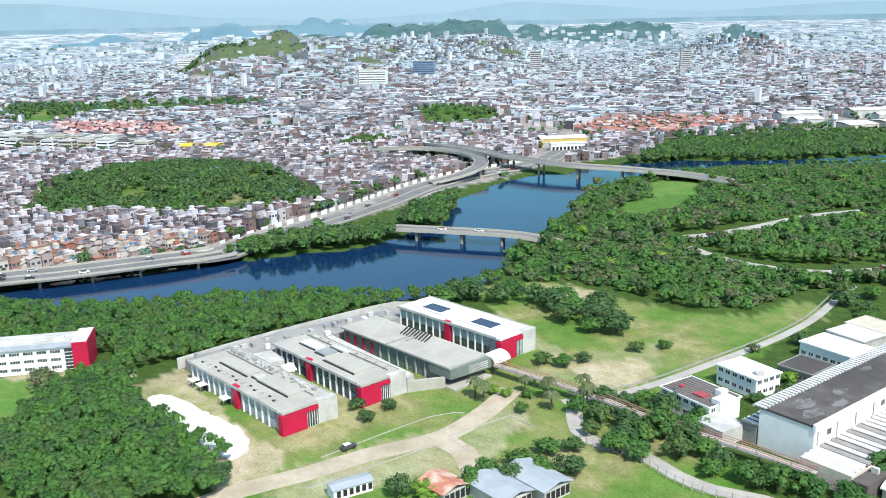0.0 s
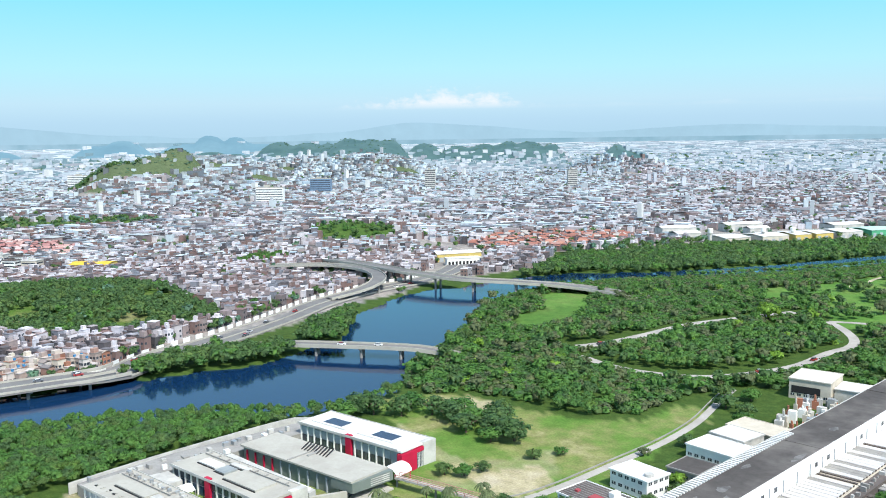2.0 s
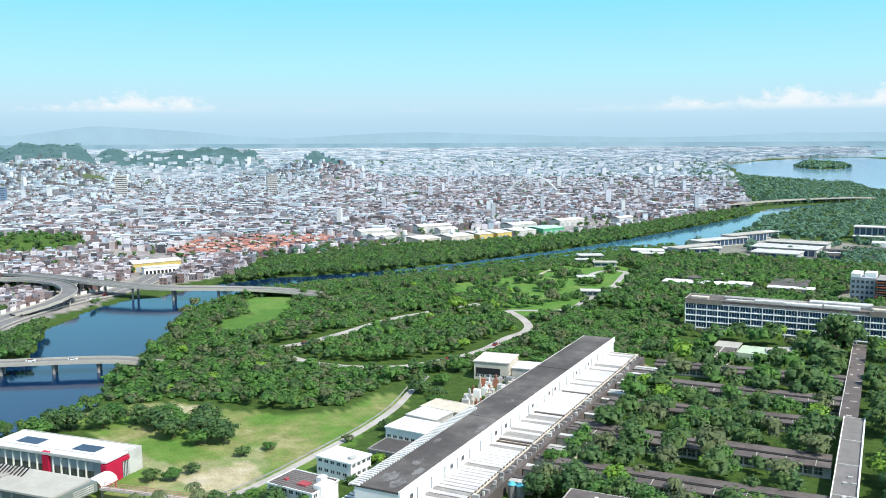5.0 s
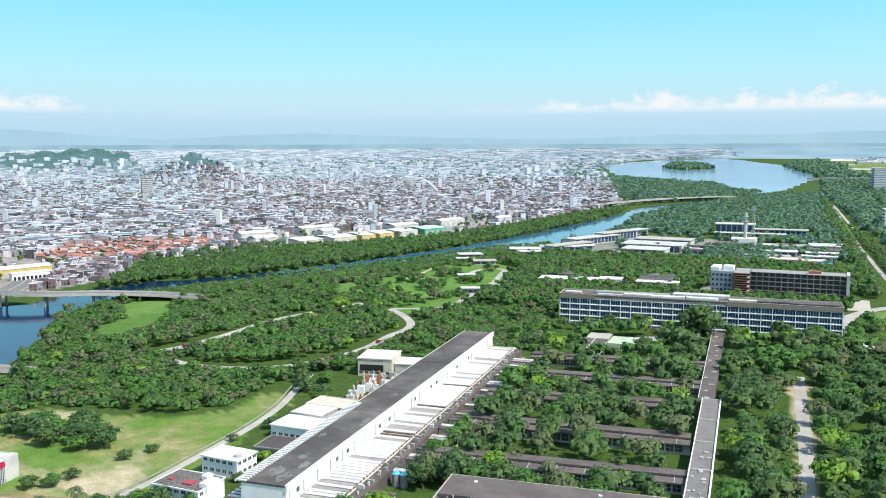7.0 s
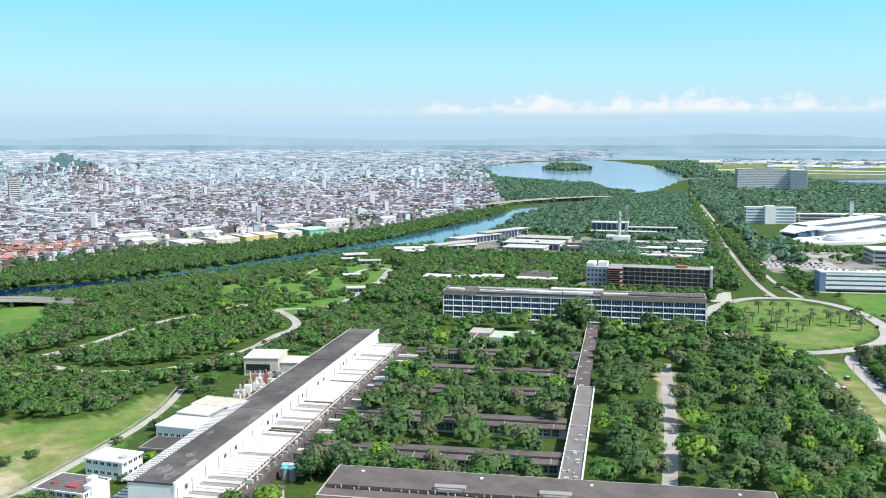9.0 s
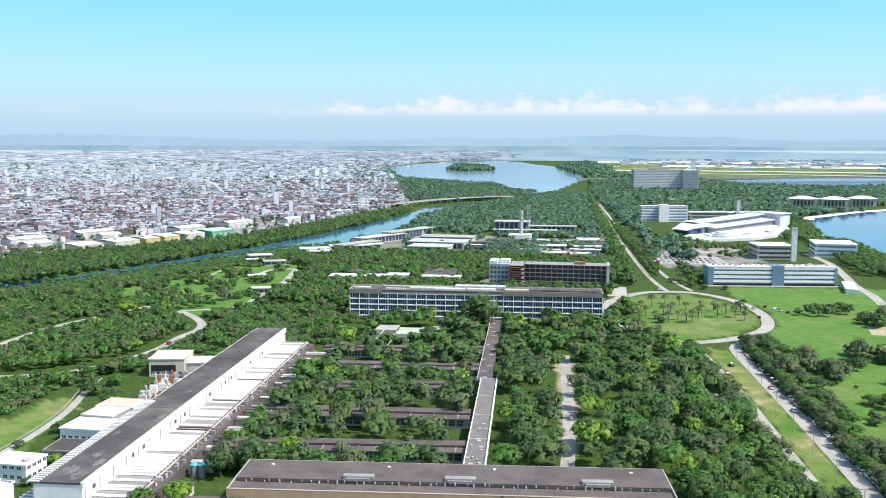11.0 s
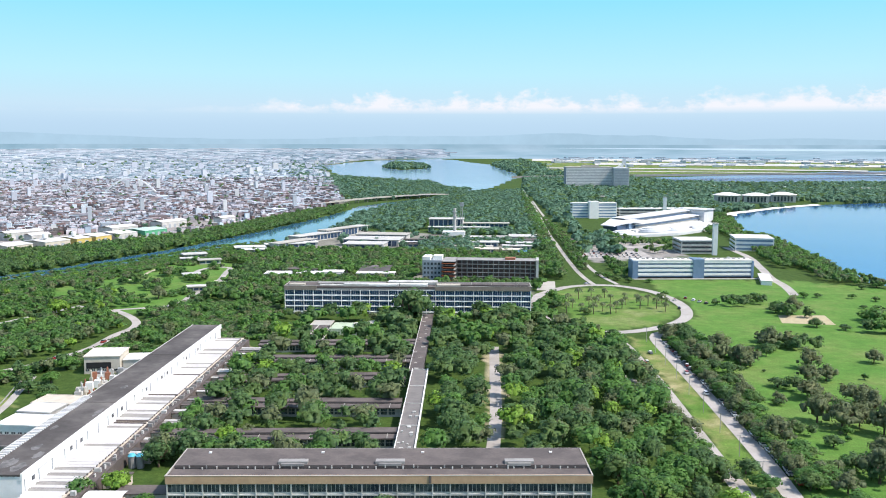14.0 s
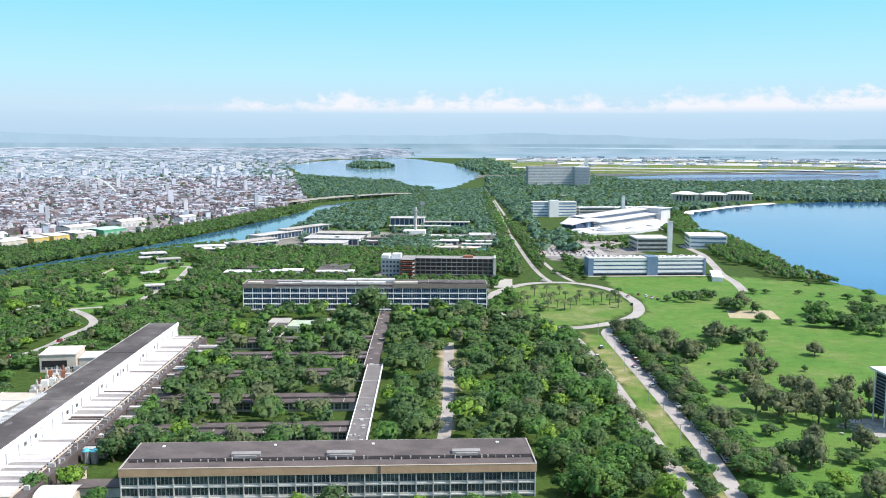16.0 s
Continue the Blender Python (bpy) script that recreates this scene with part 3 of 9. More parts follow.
CLEARING = [(-402, 455), (-404, 492), (-390, 508), (-368, 462), (-372, 428), (-385, 430)]
CLEAR_UP = [(-442, 518), (-432, 545), (-420, 546), (-404, 524), (-390, 504), (-392, 482), (-408, 484), (-425, 500)]
PARK_N = [(-346, 650), (-322, 604), (-288, 612), (-266, 574), (-248, 556), (-236, 560), (-222, 598), (-222, 690), (-232, 780), (-262, 804), (-288, 800), (-312, 768), (-318, 700)]
TOWN_AREA = [(-452, 20), (-459, 124), (-446, 195), (-447, 229), (-457, 264), (-477, 336), (-504, 400), (-521, 462), (-540, 500), (-530, 620), (-590, 700), (-480, 905), (-395, 1031), (-319, 1285),
             (-303, 1644), (-560, 2800), (-900, 4300), (-900, 5600), (-400, 6600), (-2000, 26000), (-40000, 26000), (-40000, -4000), (-2000, -2000)]
AIRPORT = [(40, 3400), (74, 5644), (1500, 9800), (9000, 18000), (10734, 12290), (3400, 4700), (1900, 4100), (1200, 3650), (640, 3150)]
GREENBELT = [(-1443, 283), (-1248, 585), (-1147, 565), (-1225, 247)]
WOODED_HILL = [(-580, 157), (-660, 180), (-700, 225), (-705, 261), (-664, 300), (-607, 320), (-527, 321), (-501, 300), (-506, 246), (-544, 195)]
YARD = [(-60, 590), (16, 596), (18, 690), (26, 880), (-20, 1050), (-235, 1120), (-260, 900), (-200, 700)]

AZ = [a * 0.36 - 92 for a in range(366)] + [40 + 3.05 * a for a in range(1, 75)]
RAD = [0.5, 30, 70, 105]
while RAD[-1] < 2300:
    RAD.append(RAD[-1] * 1.0115)
while RAD[-1] < 4900:
    RAD.append(RAD[-1] * 1.016)
while RAD[-1] < 58000:
    RAD.append(RAD[-1] * 1.045)
az, rd = np.meshgrid(np.radians(AZ), np.array(RAD))
gx, gy = EYE[0] + rd * np.sin(az), EYE[1] + rd * np.cos(az)
jit = np.random.RandomState(3)
jx, jy = gx + jit.normal(0, 1, gx.shape) * 0.0025 * rd, gy + jit.normal(0, 1, gx.shape) * 0.0025 * rd
under = wet(gx, gy)
gz = relief(gx, gy)
gz = np.where(under, -3.0, gz + jit.normal(0, 0.015, gx.shape))
fx, fy, fz = far(gx, gy, gz)
nr, na = gx.shape
ids = np.arange(nr * na).reshape(nr, na)
quads = np.stack([ids[:-1, :], ids[1:, :], np.roll(ids, -1, 1)[1:, :], np.roll(ids, -1, 1)[:-1, :]], -1).reshape(-1, 4)[:, ::-1]
qd = rd.ravel()[quads].mean(1)
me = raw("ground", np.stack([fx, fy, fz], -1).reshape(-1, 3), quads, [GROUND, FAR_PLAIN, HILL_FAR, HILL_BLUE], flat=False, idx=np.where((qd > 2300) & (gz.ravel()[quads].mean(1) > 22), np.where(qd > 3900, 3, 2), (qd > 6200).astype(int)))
cover = np.zeros((nr * na, 4), np.float32)
px, py = jx.ravel(), jy.ravel()


def lay(poly, channel, value=1.0, clear=True):
    k = inside(px, py, poly)
    if clear:
        cover[k] = 0
    cover[k, channel] = value if clear else np.maximum(cover[k, channel], value)


lay(TOWN_AREA, 2)
lay(AIRPORT, 1, 0.8)
lay([(88, 1044), (98, 962), (174, 935), (176, 880), (116, 850), (83, 828), (70, 860), (74, 1040)], 2, 0.9)
lay(YARD, 2, 0.7)
lay(GREENBELT, 1, 0.8)
lay([(-1290, 240), (-1160, 285), (-1135, 325), (-1225, 330)], 3, 0.8)
lay(WOODED_HILL, 1, 0.5)
for p in (LAWN_OLD, LAWN_RED, LAWN_SE):
    lay(p, 1)
for p in (LAWN_LEFT, LAWN_EAST, CLEAR_UP, PARK_N):
    lay(p, 3)
lay(CLEARING, 3, 0.7)
lay(LAWN_RING, 1, 0.9)
lay(LAWN_RING, 3, 0.5, clear=False)
lay([(74, 262), (81, 262), (82, 330), (79, 500), (66, 511), (68, 450), (73, 330)], 1)
# bare earth and dry grass
for p, v in (([(-290, 136), (-288, 143), (-254, 151), (-240, 147), (-226, 138), (-240, 134), (-276, 131)], 1.0), ([(-234, 253), (-223, 276), (-208, 266), (-214, 245)], 0.9),
             ([(-304, 304), (-287, 316), (-272, 303), (-287, 299)], 0.8), ([(-320, 112), (-345, 100), (-330, 128), (-316, 128)], 0.6),
             ([(-294, 140), (-310, 150), (-296, 152)], 0.7), ([(-226, 137), (-225, 172), (-221, 196), (-228, 222), (-214, 220), (-196, 190), (-214, 150)], 0.45),
             ([(-150, 330), (-128, 330), (-138, 470), (-152, 470)], 0.7), ([(-10, 330), (-4, 330), (-6, 470), (-14, 470)], 0.8), ([(140, 318), (175, 318), (170, 352), (140, 345)], 0.55)):
    lay(p, 0, v, clear=False)
for p, v in (([(-301, 131), (-308, 154), (-289, 151), (-255, 150), (-235, 154), (-221, 145), (-221, 133), (-260, 131)], 0.72), ([(-218, 140), (-217, 163), (-216, 186), (-204, 187), (-204, 169), (-209, 148)], 0.5), ([(-218, 193), (-219, 212), (-207, 214), (-206, 192)], 0.4),
             ([(-240, 236), (-236, 262), (-231, 290), (-212, 274), (-209, 250), (-223, 240)], 0.3), ([(-290, 262), (-262, 255), (-236, 252), (-236, 259), (-262, 263), (-288, 270)], 0.45), ([(-335, 102), (-313, 132), (-312, 140), (-303, 112), (-321, 98)], 0.75)):
    lay(p, 0, v, clear=False)
for hx, hy, h, wa, wl_ in HILLS[:2] + HILLS[-2:-1]:
    k = (px - hx) ** 2 + (py - hy) ** 2 < (1.2 * wa) ** 2
    cover[k, 2], cover[k, 3] = 0.0, 0.25
k = (gz.ravel() > 20) & (rd.ravel() < 3000)
cover[k, 2], cover[k, 3] = 0.2, 0.05
ca = me.color_attributes.new("cover", "FLOAT_COLOR", "POINT")
ca.data.foreach_set("color", cover.ravel())
ground = tagged(new("ground", me), "grass, forest floor, bare earth and paved town ground", "ground", kind="structure")

soak = np.zeros_like(under)
soak |= under
for s in ((1, 0), (-1, 0)):
    for q in (0, 1):
        soak |= np.roll(under, s, q)
wq = quads[soak.ravel()[quads].all(1)]
wx, wy, wz = far(gx, gy, np.full(gx.shape, -0.9))
used = np.unique(wq)
remap = np.zeros(nr * na, int)
remap[used] = np.arange(len(used))
wd_ = rd.ravel()[wq].mean(1)
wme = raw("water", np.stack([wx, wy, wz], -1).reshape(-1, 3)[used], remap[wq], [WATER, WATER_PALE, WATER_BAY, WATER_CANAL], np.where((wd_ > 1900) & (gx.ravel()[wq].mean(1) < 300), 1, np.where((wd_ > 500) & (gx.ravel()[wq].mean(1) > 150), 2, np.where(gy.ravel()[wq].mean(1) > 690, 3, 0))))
wme.polygons.foreach_set("use_smooth", [True] * len(wme.polygons))
tagged(new("water", wme), "dark blue river, canal, lagoon and bay water", "water", kind="structure")


def strip(name, line, width, mats, label, z=0.06, thick=0.12, kind="structure", step=6.0, closed=False, category="road", rise=None):
    """A road laid along a line; rise: heights along it."""
    pts = smooth(line, step, closed)
    if closed:
        pts = pts + pts[:1]
    n = len(pts)
    mb = MB()
    rows = []
    for a, p in enumerate(pts):
        d = (pts[min(a + 1, n - 1)] - pts[max(a - 1, 0)]) if not closed else pts[(a + 1) % (n - 1)] - pts[(a - 1) % (n - 1)]
        d = d[:2] / (np.linalg.norm(d[:2]) + 1e-9)
        s = np.array([d[1], -d[0]]) * width / 2
        h = p[2] if len(p) > 2 else z
        h = h + float(relief(p[0], p[1])) if len(p) < 3 else h
        l_, r_ = p[:2] - s, p[:2] + s
        rows.append([(l_[0], l_[1], h - thick), (l_[0], l_[1], h), (r_[0], r_[1], h), (r_[0], r_[1], h - thick)])
    mb.sheet(rows)
    return whole(name, mb, mats, label, category, kind)


HIGHWAY = [(-462, 20), (-452, 80), (-449, 122), (-443, 143), (-439, 166), (-435, 191), (-434, 216), (-447, 236), (-460, 264), (-474, 300), (-496, 346), (-518, 384), (-532, 420), (-540, 455), (-545, 500), (-575, 560), (-640, 640)]
ROAD_E = [(84, 255), (85.5, 284), (86, 316), (85, 360), (83.5, 408), (82, 455), (81, 510), (90, 526)]
ROAD_W = [(72, 255), (70.5, 292), (69, 331), (67, 399), (64, 453), (61, 490), (56, 512)]
RING = [(27, 660), (50, 690), (82, 694), (106, 666), (116, 622), (114, 584), (104, 557), (84, 534), (60, 522), (38, 530), (22, 580), (18, 630)]
AVENUE = [(66, 695), (60, 745), (56, 832), (53, 960), (50, 1098), (48, 1475), (41, 2100)]
AVENUE_E = [(84, 700), (74, 760), (68, 860), (60, 1098), (56, 1307), (50, 1700)]
PARK_ROAD = [(-310, 402), (-300, 399), (-288, 397), (-268, 399), (-245, 412), (-232, 437), (-226, 462), (-227, 494), (-225, 512), (-230, 530), (-244, 550), (-261, 567)]
PARK_LINK = [(-261, 567), (-248, 574), (-234, 580), (-227, 598), (-229, 622), (-229, 655), (-231, 690), (-240, 740), (-246, 768), (-262, 768), (-267, 745), (-258, 715)]
PARK_PATH = [(-306, 690), (-303, 712), (-306, 740), (-305, 765)]
FOREST_ROAD = [(-324, 416), (-318, 432), (-315, 462), (-314, 492), (-311, 513), (-300, 545), (-288, 580)]
TRACK = [(-222, 120), (-223, 137), (-221, 152), (-220, 172), (-217, 192), (-223, 212), (-230, 226)]
TRACK_S = [(-217, 190), (-207, 191), (-196, 187), (-186, 184), (-170, 172)]
LANE = [(-214, 232), (-208, 250), (-206.5, 267), (-207, 294), (-208, 324), (-212, 352), (-220, 380), (-226, 402)]
GATE_ROAD = [(-208, 231), (-198, 223), (-188, 222), (-178, 226), (-166, 225), (-156, 226.5), (-146, 232), (-136, 234)]
COPPE_ROAD = [(206, 660), (212, 700), (214, 745), (222, 800), (232, 880), (230, 960)]
ROADS = [(HIGHWAY, 26), (ROAD_E, 7.5), (ROAD_W, 7.5), (RING, 9), (AVENUE, 5), (AVENUE_E, 6), (PARK_ROAD, 7), (PARK_LINK, 6), (PARK_PATH, 4), (FOREST_ROAD, 9), (TRACK, 8), (TRACK_S, 8), (LANE, 6), (GATE_ROAD, 7), (COPPE_ROAD, 8)]
strip("avenue", ROAD_E, 6.4, OLD_ROAD, "grey concrete avenue lane beside a grass median")
strip("avenue", ROAD_W, 6.2, OLD_ROAD, "grey concrete avenue lane beside a grass median")
strip("ring_road", RING, 7.5, OLD_ROAD, "grey ring road round a palm lawn", closed=True, z=0.09)
strip("avenue", AVENUE, 3.8, OLD_ROAD, "long straight grey avenue between trees", z=0.12)
strip("avenue", AVENUE_E, 3.6, OLD_ROAD, "long straight grey avenue between trees", z=0.15)
strip("park_road", PARK_ROAD, 5.2, OLD_ROAD, "pale winding road through woodland")
strip("park_path", PARK_LINK, 4.6, OLD_ROAD, "pale looping path across a park lawn", z=0.09)
strip("park_path", PARK_PATH, 3.0, DIRT_ROAD, "sandy footpath across a park lawn", z=0.07)
strip("forest_road", FOREST_ROAD, 7.5, OLD_ROAD, "pale concrete road in the woods")
strip("dirt_track", TRACK, 7, DIRT_ROAD, "dusty track between dry lawns", z=0.05)
strip("dirt_track", TRACK_S, 7, DIRT_ROAD, "dusty track between dry lawns", z=0.10)
strip("lane", LANE, 3.2, OLD_ROAD, "narrow paved lane along a wall", z=0.07)
wl_ = smooth([(-216.6, 236), (-211.2, 252), (-209.6, 268), (-210, 294), (-211, 324), (-215, 352), (-223, 379), (-229, 400)], 6)
mb = MB()
for p, q in zip(wl_[:-1], wl_[1:]):
    mb.beam((p[0], p[1], 0.2), (q[0], q[1], 0.2), 0.42)
whole("low_wall", mb, CONCRETE, "low pale wall between lane and lawn", "wall", "structure")
strip("gate_road", GATE_ROAD, 4.6, OLD_ROAD, "grey service road by the gate", z=0.08)
strip("shore_road", COPPE_ROAD, 7, OLD_ROAD, "pale road beside the bay", z=0.08)
strip("garden_path", [(-9, 300), (-8, 360), (-9, 420), (-10, 480)], 5, OLD_ROAD, "pale path under garden trees", z=0.07)
strip("side_path", [(45, 440), (56, 420), (58, 400)], 8, OLD_ROAD, "pale forecourt beside the avenue", z=0.07)
sj = random.Random(12)
sand_edge = [(float(p[0]) + sj.uniform(-.45, .45), float(p[1]) + sj.uniform(-.45, .45)) for p in smooth([(-291, 136), (-288, 142), (-270, 146.5), (-254, 150), (-242, 147), (-239, 141), (-250, 138.5), (-262, 137), (-276, 135)], 2.0, True)]
whole("sand_heap", MB().prism(sand_edge, -0.2, 0.16), SAND, "bright white levelled sand beside the laboratories", "sand", "structure")
whole("sand_court", MB().prism([(171, 582), (201, 584), (197, 554), (166, 557)], -0.1, 0.05), COURT, "bare sandy playing court on the lawn", "court", "structure")

# riverside expressway on piers above the water's edge
deck = strip("expressway_deck", [(*p, 3.6 if p[1] < 216 else (2.0 if p[1] < 250 else 0.8)) for p in HIGHWAY], 21, ASPHALT, "long grey riverside expressway deck", thick=0.8, category="expressway", step=8)
hw = smooth(HIGHWAY, 8)


def offset(line, d):
    out = []
    for a, p in enumerate(line):
        q = line[min(a + 1, len(line) - 1)] - line[max(a - 1, 0)]
        q = q[:2] / (np.linalg.norm(q[:2]) + 1e-9)
        out.append(np.array([p[0] + q[1] * d, p[1] - q[0] * d]))
    return out


for side, lab in ((10.2, "pale concrete expressway parapet by the water"), (-10.2, "pale concrete expressway parapet by the town"), (0.0, "low concrete median barrier")):
    mb = MB()
    ln = offset(hw, side)
    for p, q in zip(ln[:-1], ln[1:]):
        z0 = 3.6 if p[1] < 216 else (2.0 if p[1] < 250 else 0.8)
        mb.prism([(p[0] - .2, p[1]), (p[0] + .2, p[1]), (q[0] + .2, q[1]), (q[0] - .2, q[1])], z0 - 0.6, z0 + (0.9 if side else 0.6))
    whole("parapet", mb, PALE_CONCRETE, lab, "barrier", "structure")
for a, y in enumerate(range(40, 216, 23)):
    p = min(hw, key=lambda q: abs(q[1] - y))
    pier = thing("expressway_pier", pose(p[0], p[1], 0, 0, 0, 13), "concrete crossbeam pier standing in the river", "pier", "expressway piers")
    part("crossbeam", MB().box(-9.5, -0.9, 1.8, 9.8, 0.9, 2.8), CONCRETE, pier)
    for k in (-7, 0, 7.5):
        part("column", MB().cyl(k, 0, -3, 1.8, 0.7), CONCRETE, pier)
# pale noise wall with openings, town side
wall = thing("noise_wall", pose(0, 0, 0), "long white panelled wall with regular openings beside the expressway", "wall", kind="structure")
ln = offset(hw, -13.2)
wp = MB().box(-2.6, -0.15, 0, 2.6, 0.15, 3.2).mesh("wall_panel", WHITE)
run = 0.0
for p, q in zip(ln[:-1], ln[1:]):
    if 205 < p[1] < 520:
        part("wall_panel", wp, None, wall, m=pose((p[0] + q[0]) / 2, (p[1] + q[1]) / 2, 0.2, 0, 0, math.degrees(math.atan2(q[1] - p[1], q[0] - p[0]))))

# distant ranges beyond the town, hazed by their own glowing colour
rng = random.Random(11)
mb = MB()
az0 = [a * 0.5 - 100 for a in range(320)]
top = []
for a in az0:
    h = 0.25 + 0.35 * noise.noise((a * 0.06, 1.5, 0)) + 0.16 * noise.noise((a * 0.22, 4.5, 0)) + 0.05 * noise.noise((a * 0.9, 7.5, 0))
    h += 0.8 * math.exp(-((a + 49) / 6.5) ** 2) + 0.9 * math.exp(-((a + 79) / 7) ** 2) + 0.3 * math.exp(-((a + 30) / 6) ** 2) + 0.15 * math.exp(-((a - 10) / 12) ** 2)
    top.append(max(0.12, h))
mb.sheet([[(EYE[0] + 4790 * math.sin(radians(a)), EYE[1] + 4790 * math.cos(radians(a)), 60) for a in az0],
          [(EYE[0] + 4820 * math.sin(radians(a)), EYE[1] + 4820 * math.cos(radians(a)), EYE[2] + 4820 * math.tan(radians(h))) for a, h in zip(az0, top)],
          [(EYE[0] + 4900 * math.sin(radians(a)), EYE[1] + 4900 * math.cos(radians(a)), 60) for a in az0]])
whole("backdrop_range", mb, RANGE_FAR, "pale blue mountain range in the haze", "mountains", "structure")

# ---------------------------------------------------------------- long workshop hall with its lean-to
HALL = pose(-156.0, 253.5, 0, 0, 0, 2.6)
hall = thing("workshop_hall", HALL, "long white workshop hall with a dark flat roof", "hall")
part("wall", MB().box(-7.5, 0, 0, 7.5, 219, 10.6), WHITE, hall, "tall whitewashed walls")
part("roof", MB().box(-7.7, -0.2, 10.6, 7.2, 219.2, 11.2).box(-7.7, 150, 11.2, 7.1, 150.5, 11.35).box(-7.7, 74, 11.2, 7.1, 74.4, 11.3), DARK_ROOF, hall, "dark worn bitumen roof")
part("fascia", MB().box(7.2, -0.3, 9.4, 7.9, 219.3, 11.5), WHITE, hall, "white eaves fascia")
part("fascia", MB().box(-7.9, -0.3, 10.8, -7.6, 219.3, 11.35), OFFWHITE, hall, "white eaves fascia")
rib = MB().box(7.5, -0.14, 5.6, 7.72, 0.14, 9.4).mesh("pilaster", GREY_PANEL)
for a in range(25):
    part("pilaster", rib, None, hall, m=pose(0, 1.5 + a * 9.0, 0))
win = MB().box(7.4, -0.9, 7.0, 7.6, 0.9, 8.4).mesh("window", GLASS_DARK)
for a in (0.6, 3.55, 4.45, 7.5, 8.5, 11.5, 13.6, 14.4, 17.5, 19.5):
    part("window", win, None, hall, m=pose(0, 1.5 + a * 9.0, 0))
part("window", MB().box(7.4, 4.5, 1.0, 7.6, 7.5, 5.0), GLASS_DARK, hall)
gr = MB().box(-8.7, -0.34, 11.2, -5.4, 0.34, 11.62).mesh("roof_rib", WHITE_ROOF)
for a in range(54):
    part("roof_rib", gr, None, hall, m=pose(0, -0.4 + a * 1.54, 0))
part("edge_beam", MB().box(-9.0, -1, 10.9, -8.7, 83, 11.5), OFFWHITE, hall)
WORN = mat("worn_roof_patch", (0.20, 0.192, 0.182), (0.085, 0.08, 0.077), var=0.4, scale=0.25, fine=1.2)
wr = random.Random(14)
for x, y, rx, ry in ((3.5, 6, 2.6, 5.0), (-1.5, 9, 2.8, 6.5), (4.5, 17, 1.8, 4.5), (0.5, 24, 2.0, 3.5), (-3.0, 44, 1.4, 3.0), (5.0, 62, 1.3, 5.5), (2.0, 96, 1.6, 3.0)):
    part("worn_patch", MB().prism([(x + rx * wr.uniform(.55, 1.0) * math.cos(6.283 * k / 14), y + ry * wr.uniform(.55, 1.0) * math.sin(6.283 * k / 14)) for k in range(14)], 11.19, 11.206), WORN, hall, "pale worn bitumen")
# lean-to: pale ribbed sheets stepping down to a dark gutter walk
lean = thing("lean_to", HALL, "ribbed pale sheet roof along the workshop hall", "roof")
part("wall", MB().box(7.9, 0.3, 0, 20.5, 217, 4.6), CREAM, lean)
part("wall", MB().box(7.7, -6, 0, 20.5, 0.25, 5.2), CREAM, lean, "tan end wall")
sheet_a = MB().gable(7.75, -0.84, 20.2, 0.84, 5.1, 0.55, over=0, thick=0.12).mesh("roof_sheet", RIB_SHEET)
sheet_b = MB().gable(7.75, -0.84, 20.2, 0.84, 5.0, 0.55, over=0, thick=0.12).mesh("roof_sheet", CONCRETE)
r5 = random.Random(5)
for a in range(88):
    if a not in (29, 30, 44, 57):
        part("roof_sheet", sheet_a if r5.random() < 0.82 else sheet_b, None, lean, m=pose(0, -4.0 + a * 2.48, 0))
    part("valley", MB().box(7.8, 0.80, 4.7, 20.0, 1.68, 5.06), BROWN_ROOF, lean, m=pose(0, -4.0 + a * 2.48, 0))
part("gutter_walk", MB().box(20.5, -6, 0, 24.3, 214, 4.4), BROWN_ROOF, lean, "dark flat gutter walk")
for a in range(60):
    y = 2 + a * 3.5 + r5.uniform(-1, 1)
    part("duct", MB().box(20.8 + r5.uniform(0, 2), -0.4, 4.4, 22 + r5.uniform(0, 1.8), 0.5, 4.9 + r5.random()), OFFWHITE if r5.random() < .4 else CONCRETE, lean, m=pose(0, y, 0))
# row of low store sheds east of it
for a in range(17):
    y = 18 + a * 11.0 + r5.uniform(-1.5, 1.5)
    if 28 < y < 36:
        continue
    sh = thing("store_shed", HALL @ pose(24.5, y, 0), r5.choice(["low shed with a pale fibre roof", "low shed with a stained grey-brown roof"]), "shed", "sheds beside the workshop hall")
    w, d, h = r5.uniform(6.5, 11.5), r5.uniform(3.5, 5.5), r5.uniform(3.0, 3.8)
    part("wall", MB().box(0, 0, 0, w, d, h), CREAM, sh)
    part("roof", MB().box(-0.2, -0.4, h, w + 0.5, d * 0.45, h + 0.2), r5.choice([OFFWHITE, BROWN_ROOF, CONCRETE]), sh)
    part("roof", MB().box(-0.2, d * 0.55, h, w + 0.5, d + 0.3, h + 0.35), r5.choice([BROWN_ROOF, OFFWHITE, DARK_ROOF]), sh)
for k in (0, 2.8):
    tk = thing("tarp_tank", HALL @ pose(27 + k, 36, 0), "teal covered water tank on the shed row", "tank", "teal tanks")
    part("body", MB().cyl(0, 0, 0, 4.2, 1.3, 12), CONCRETE, tk)
    part("cover", MB().cyl(0, 0, 4.2, 5.0, 1.45, 12, 0.7), TEAL, tk, "teal cover")


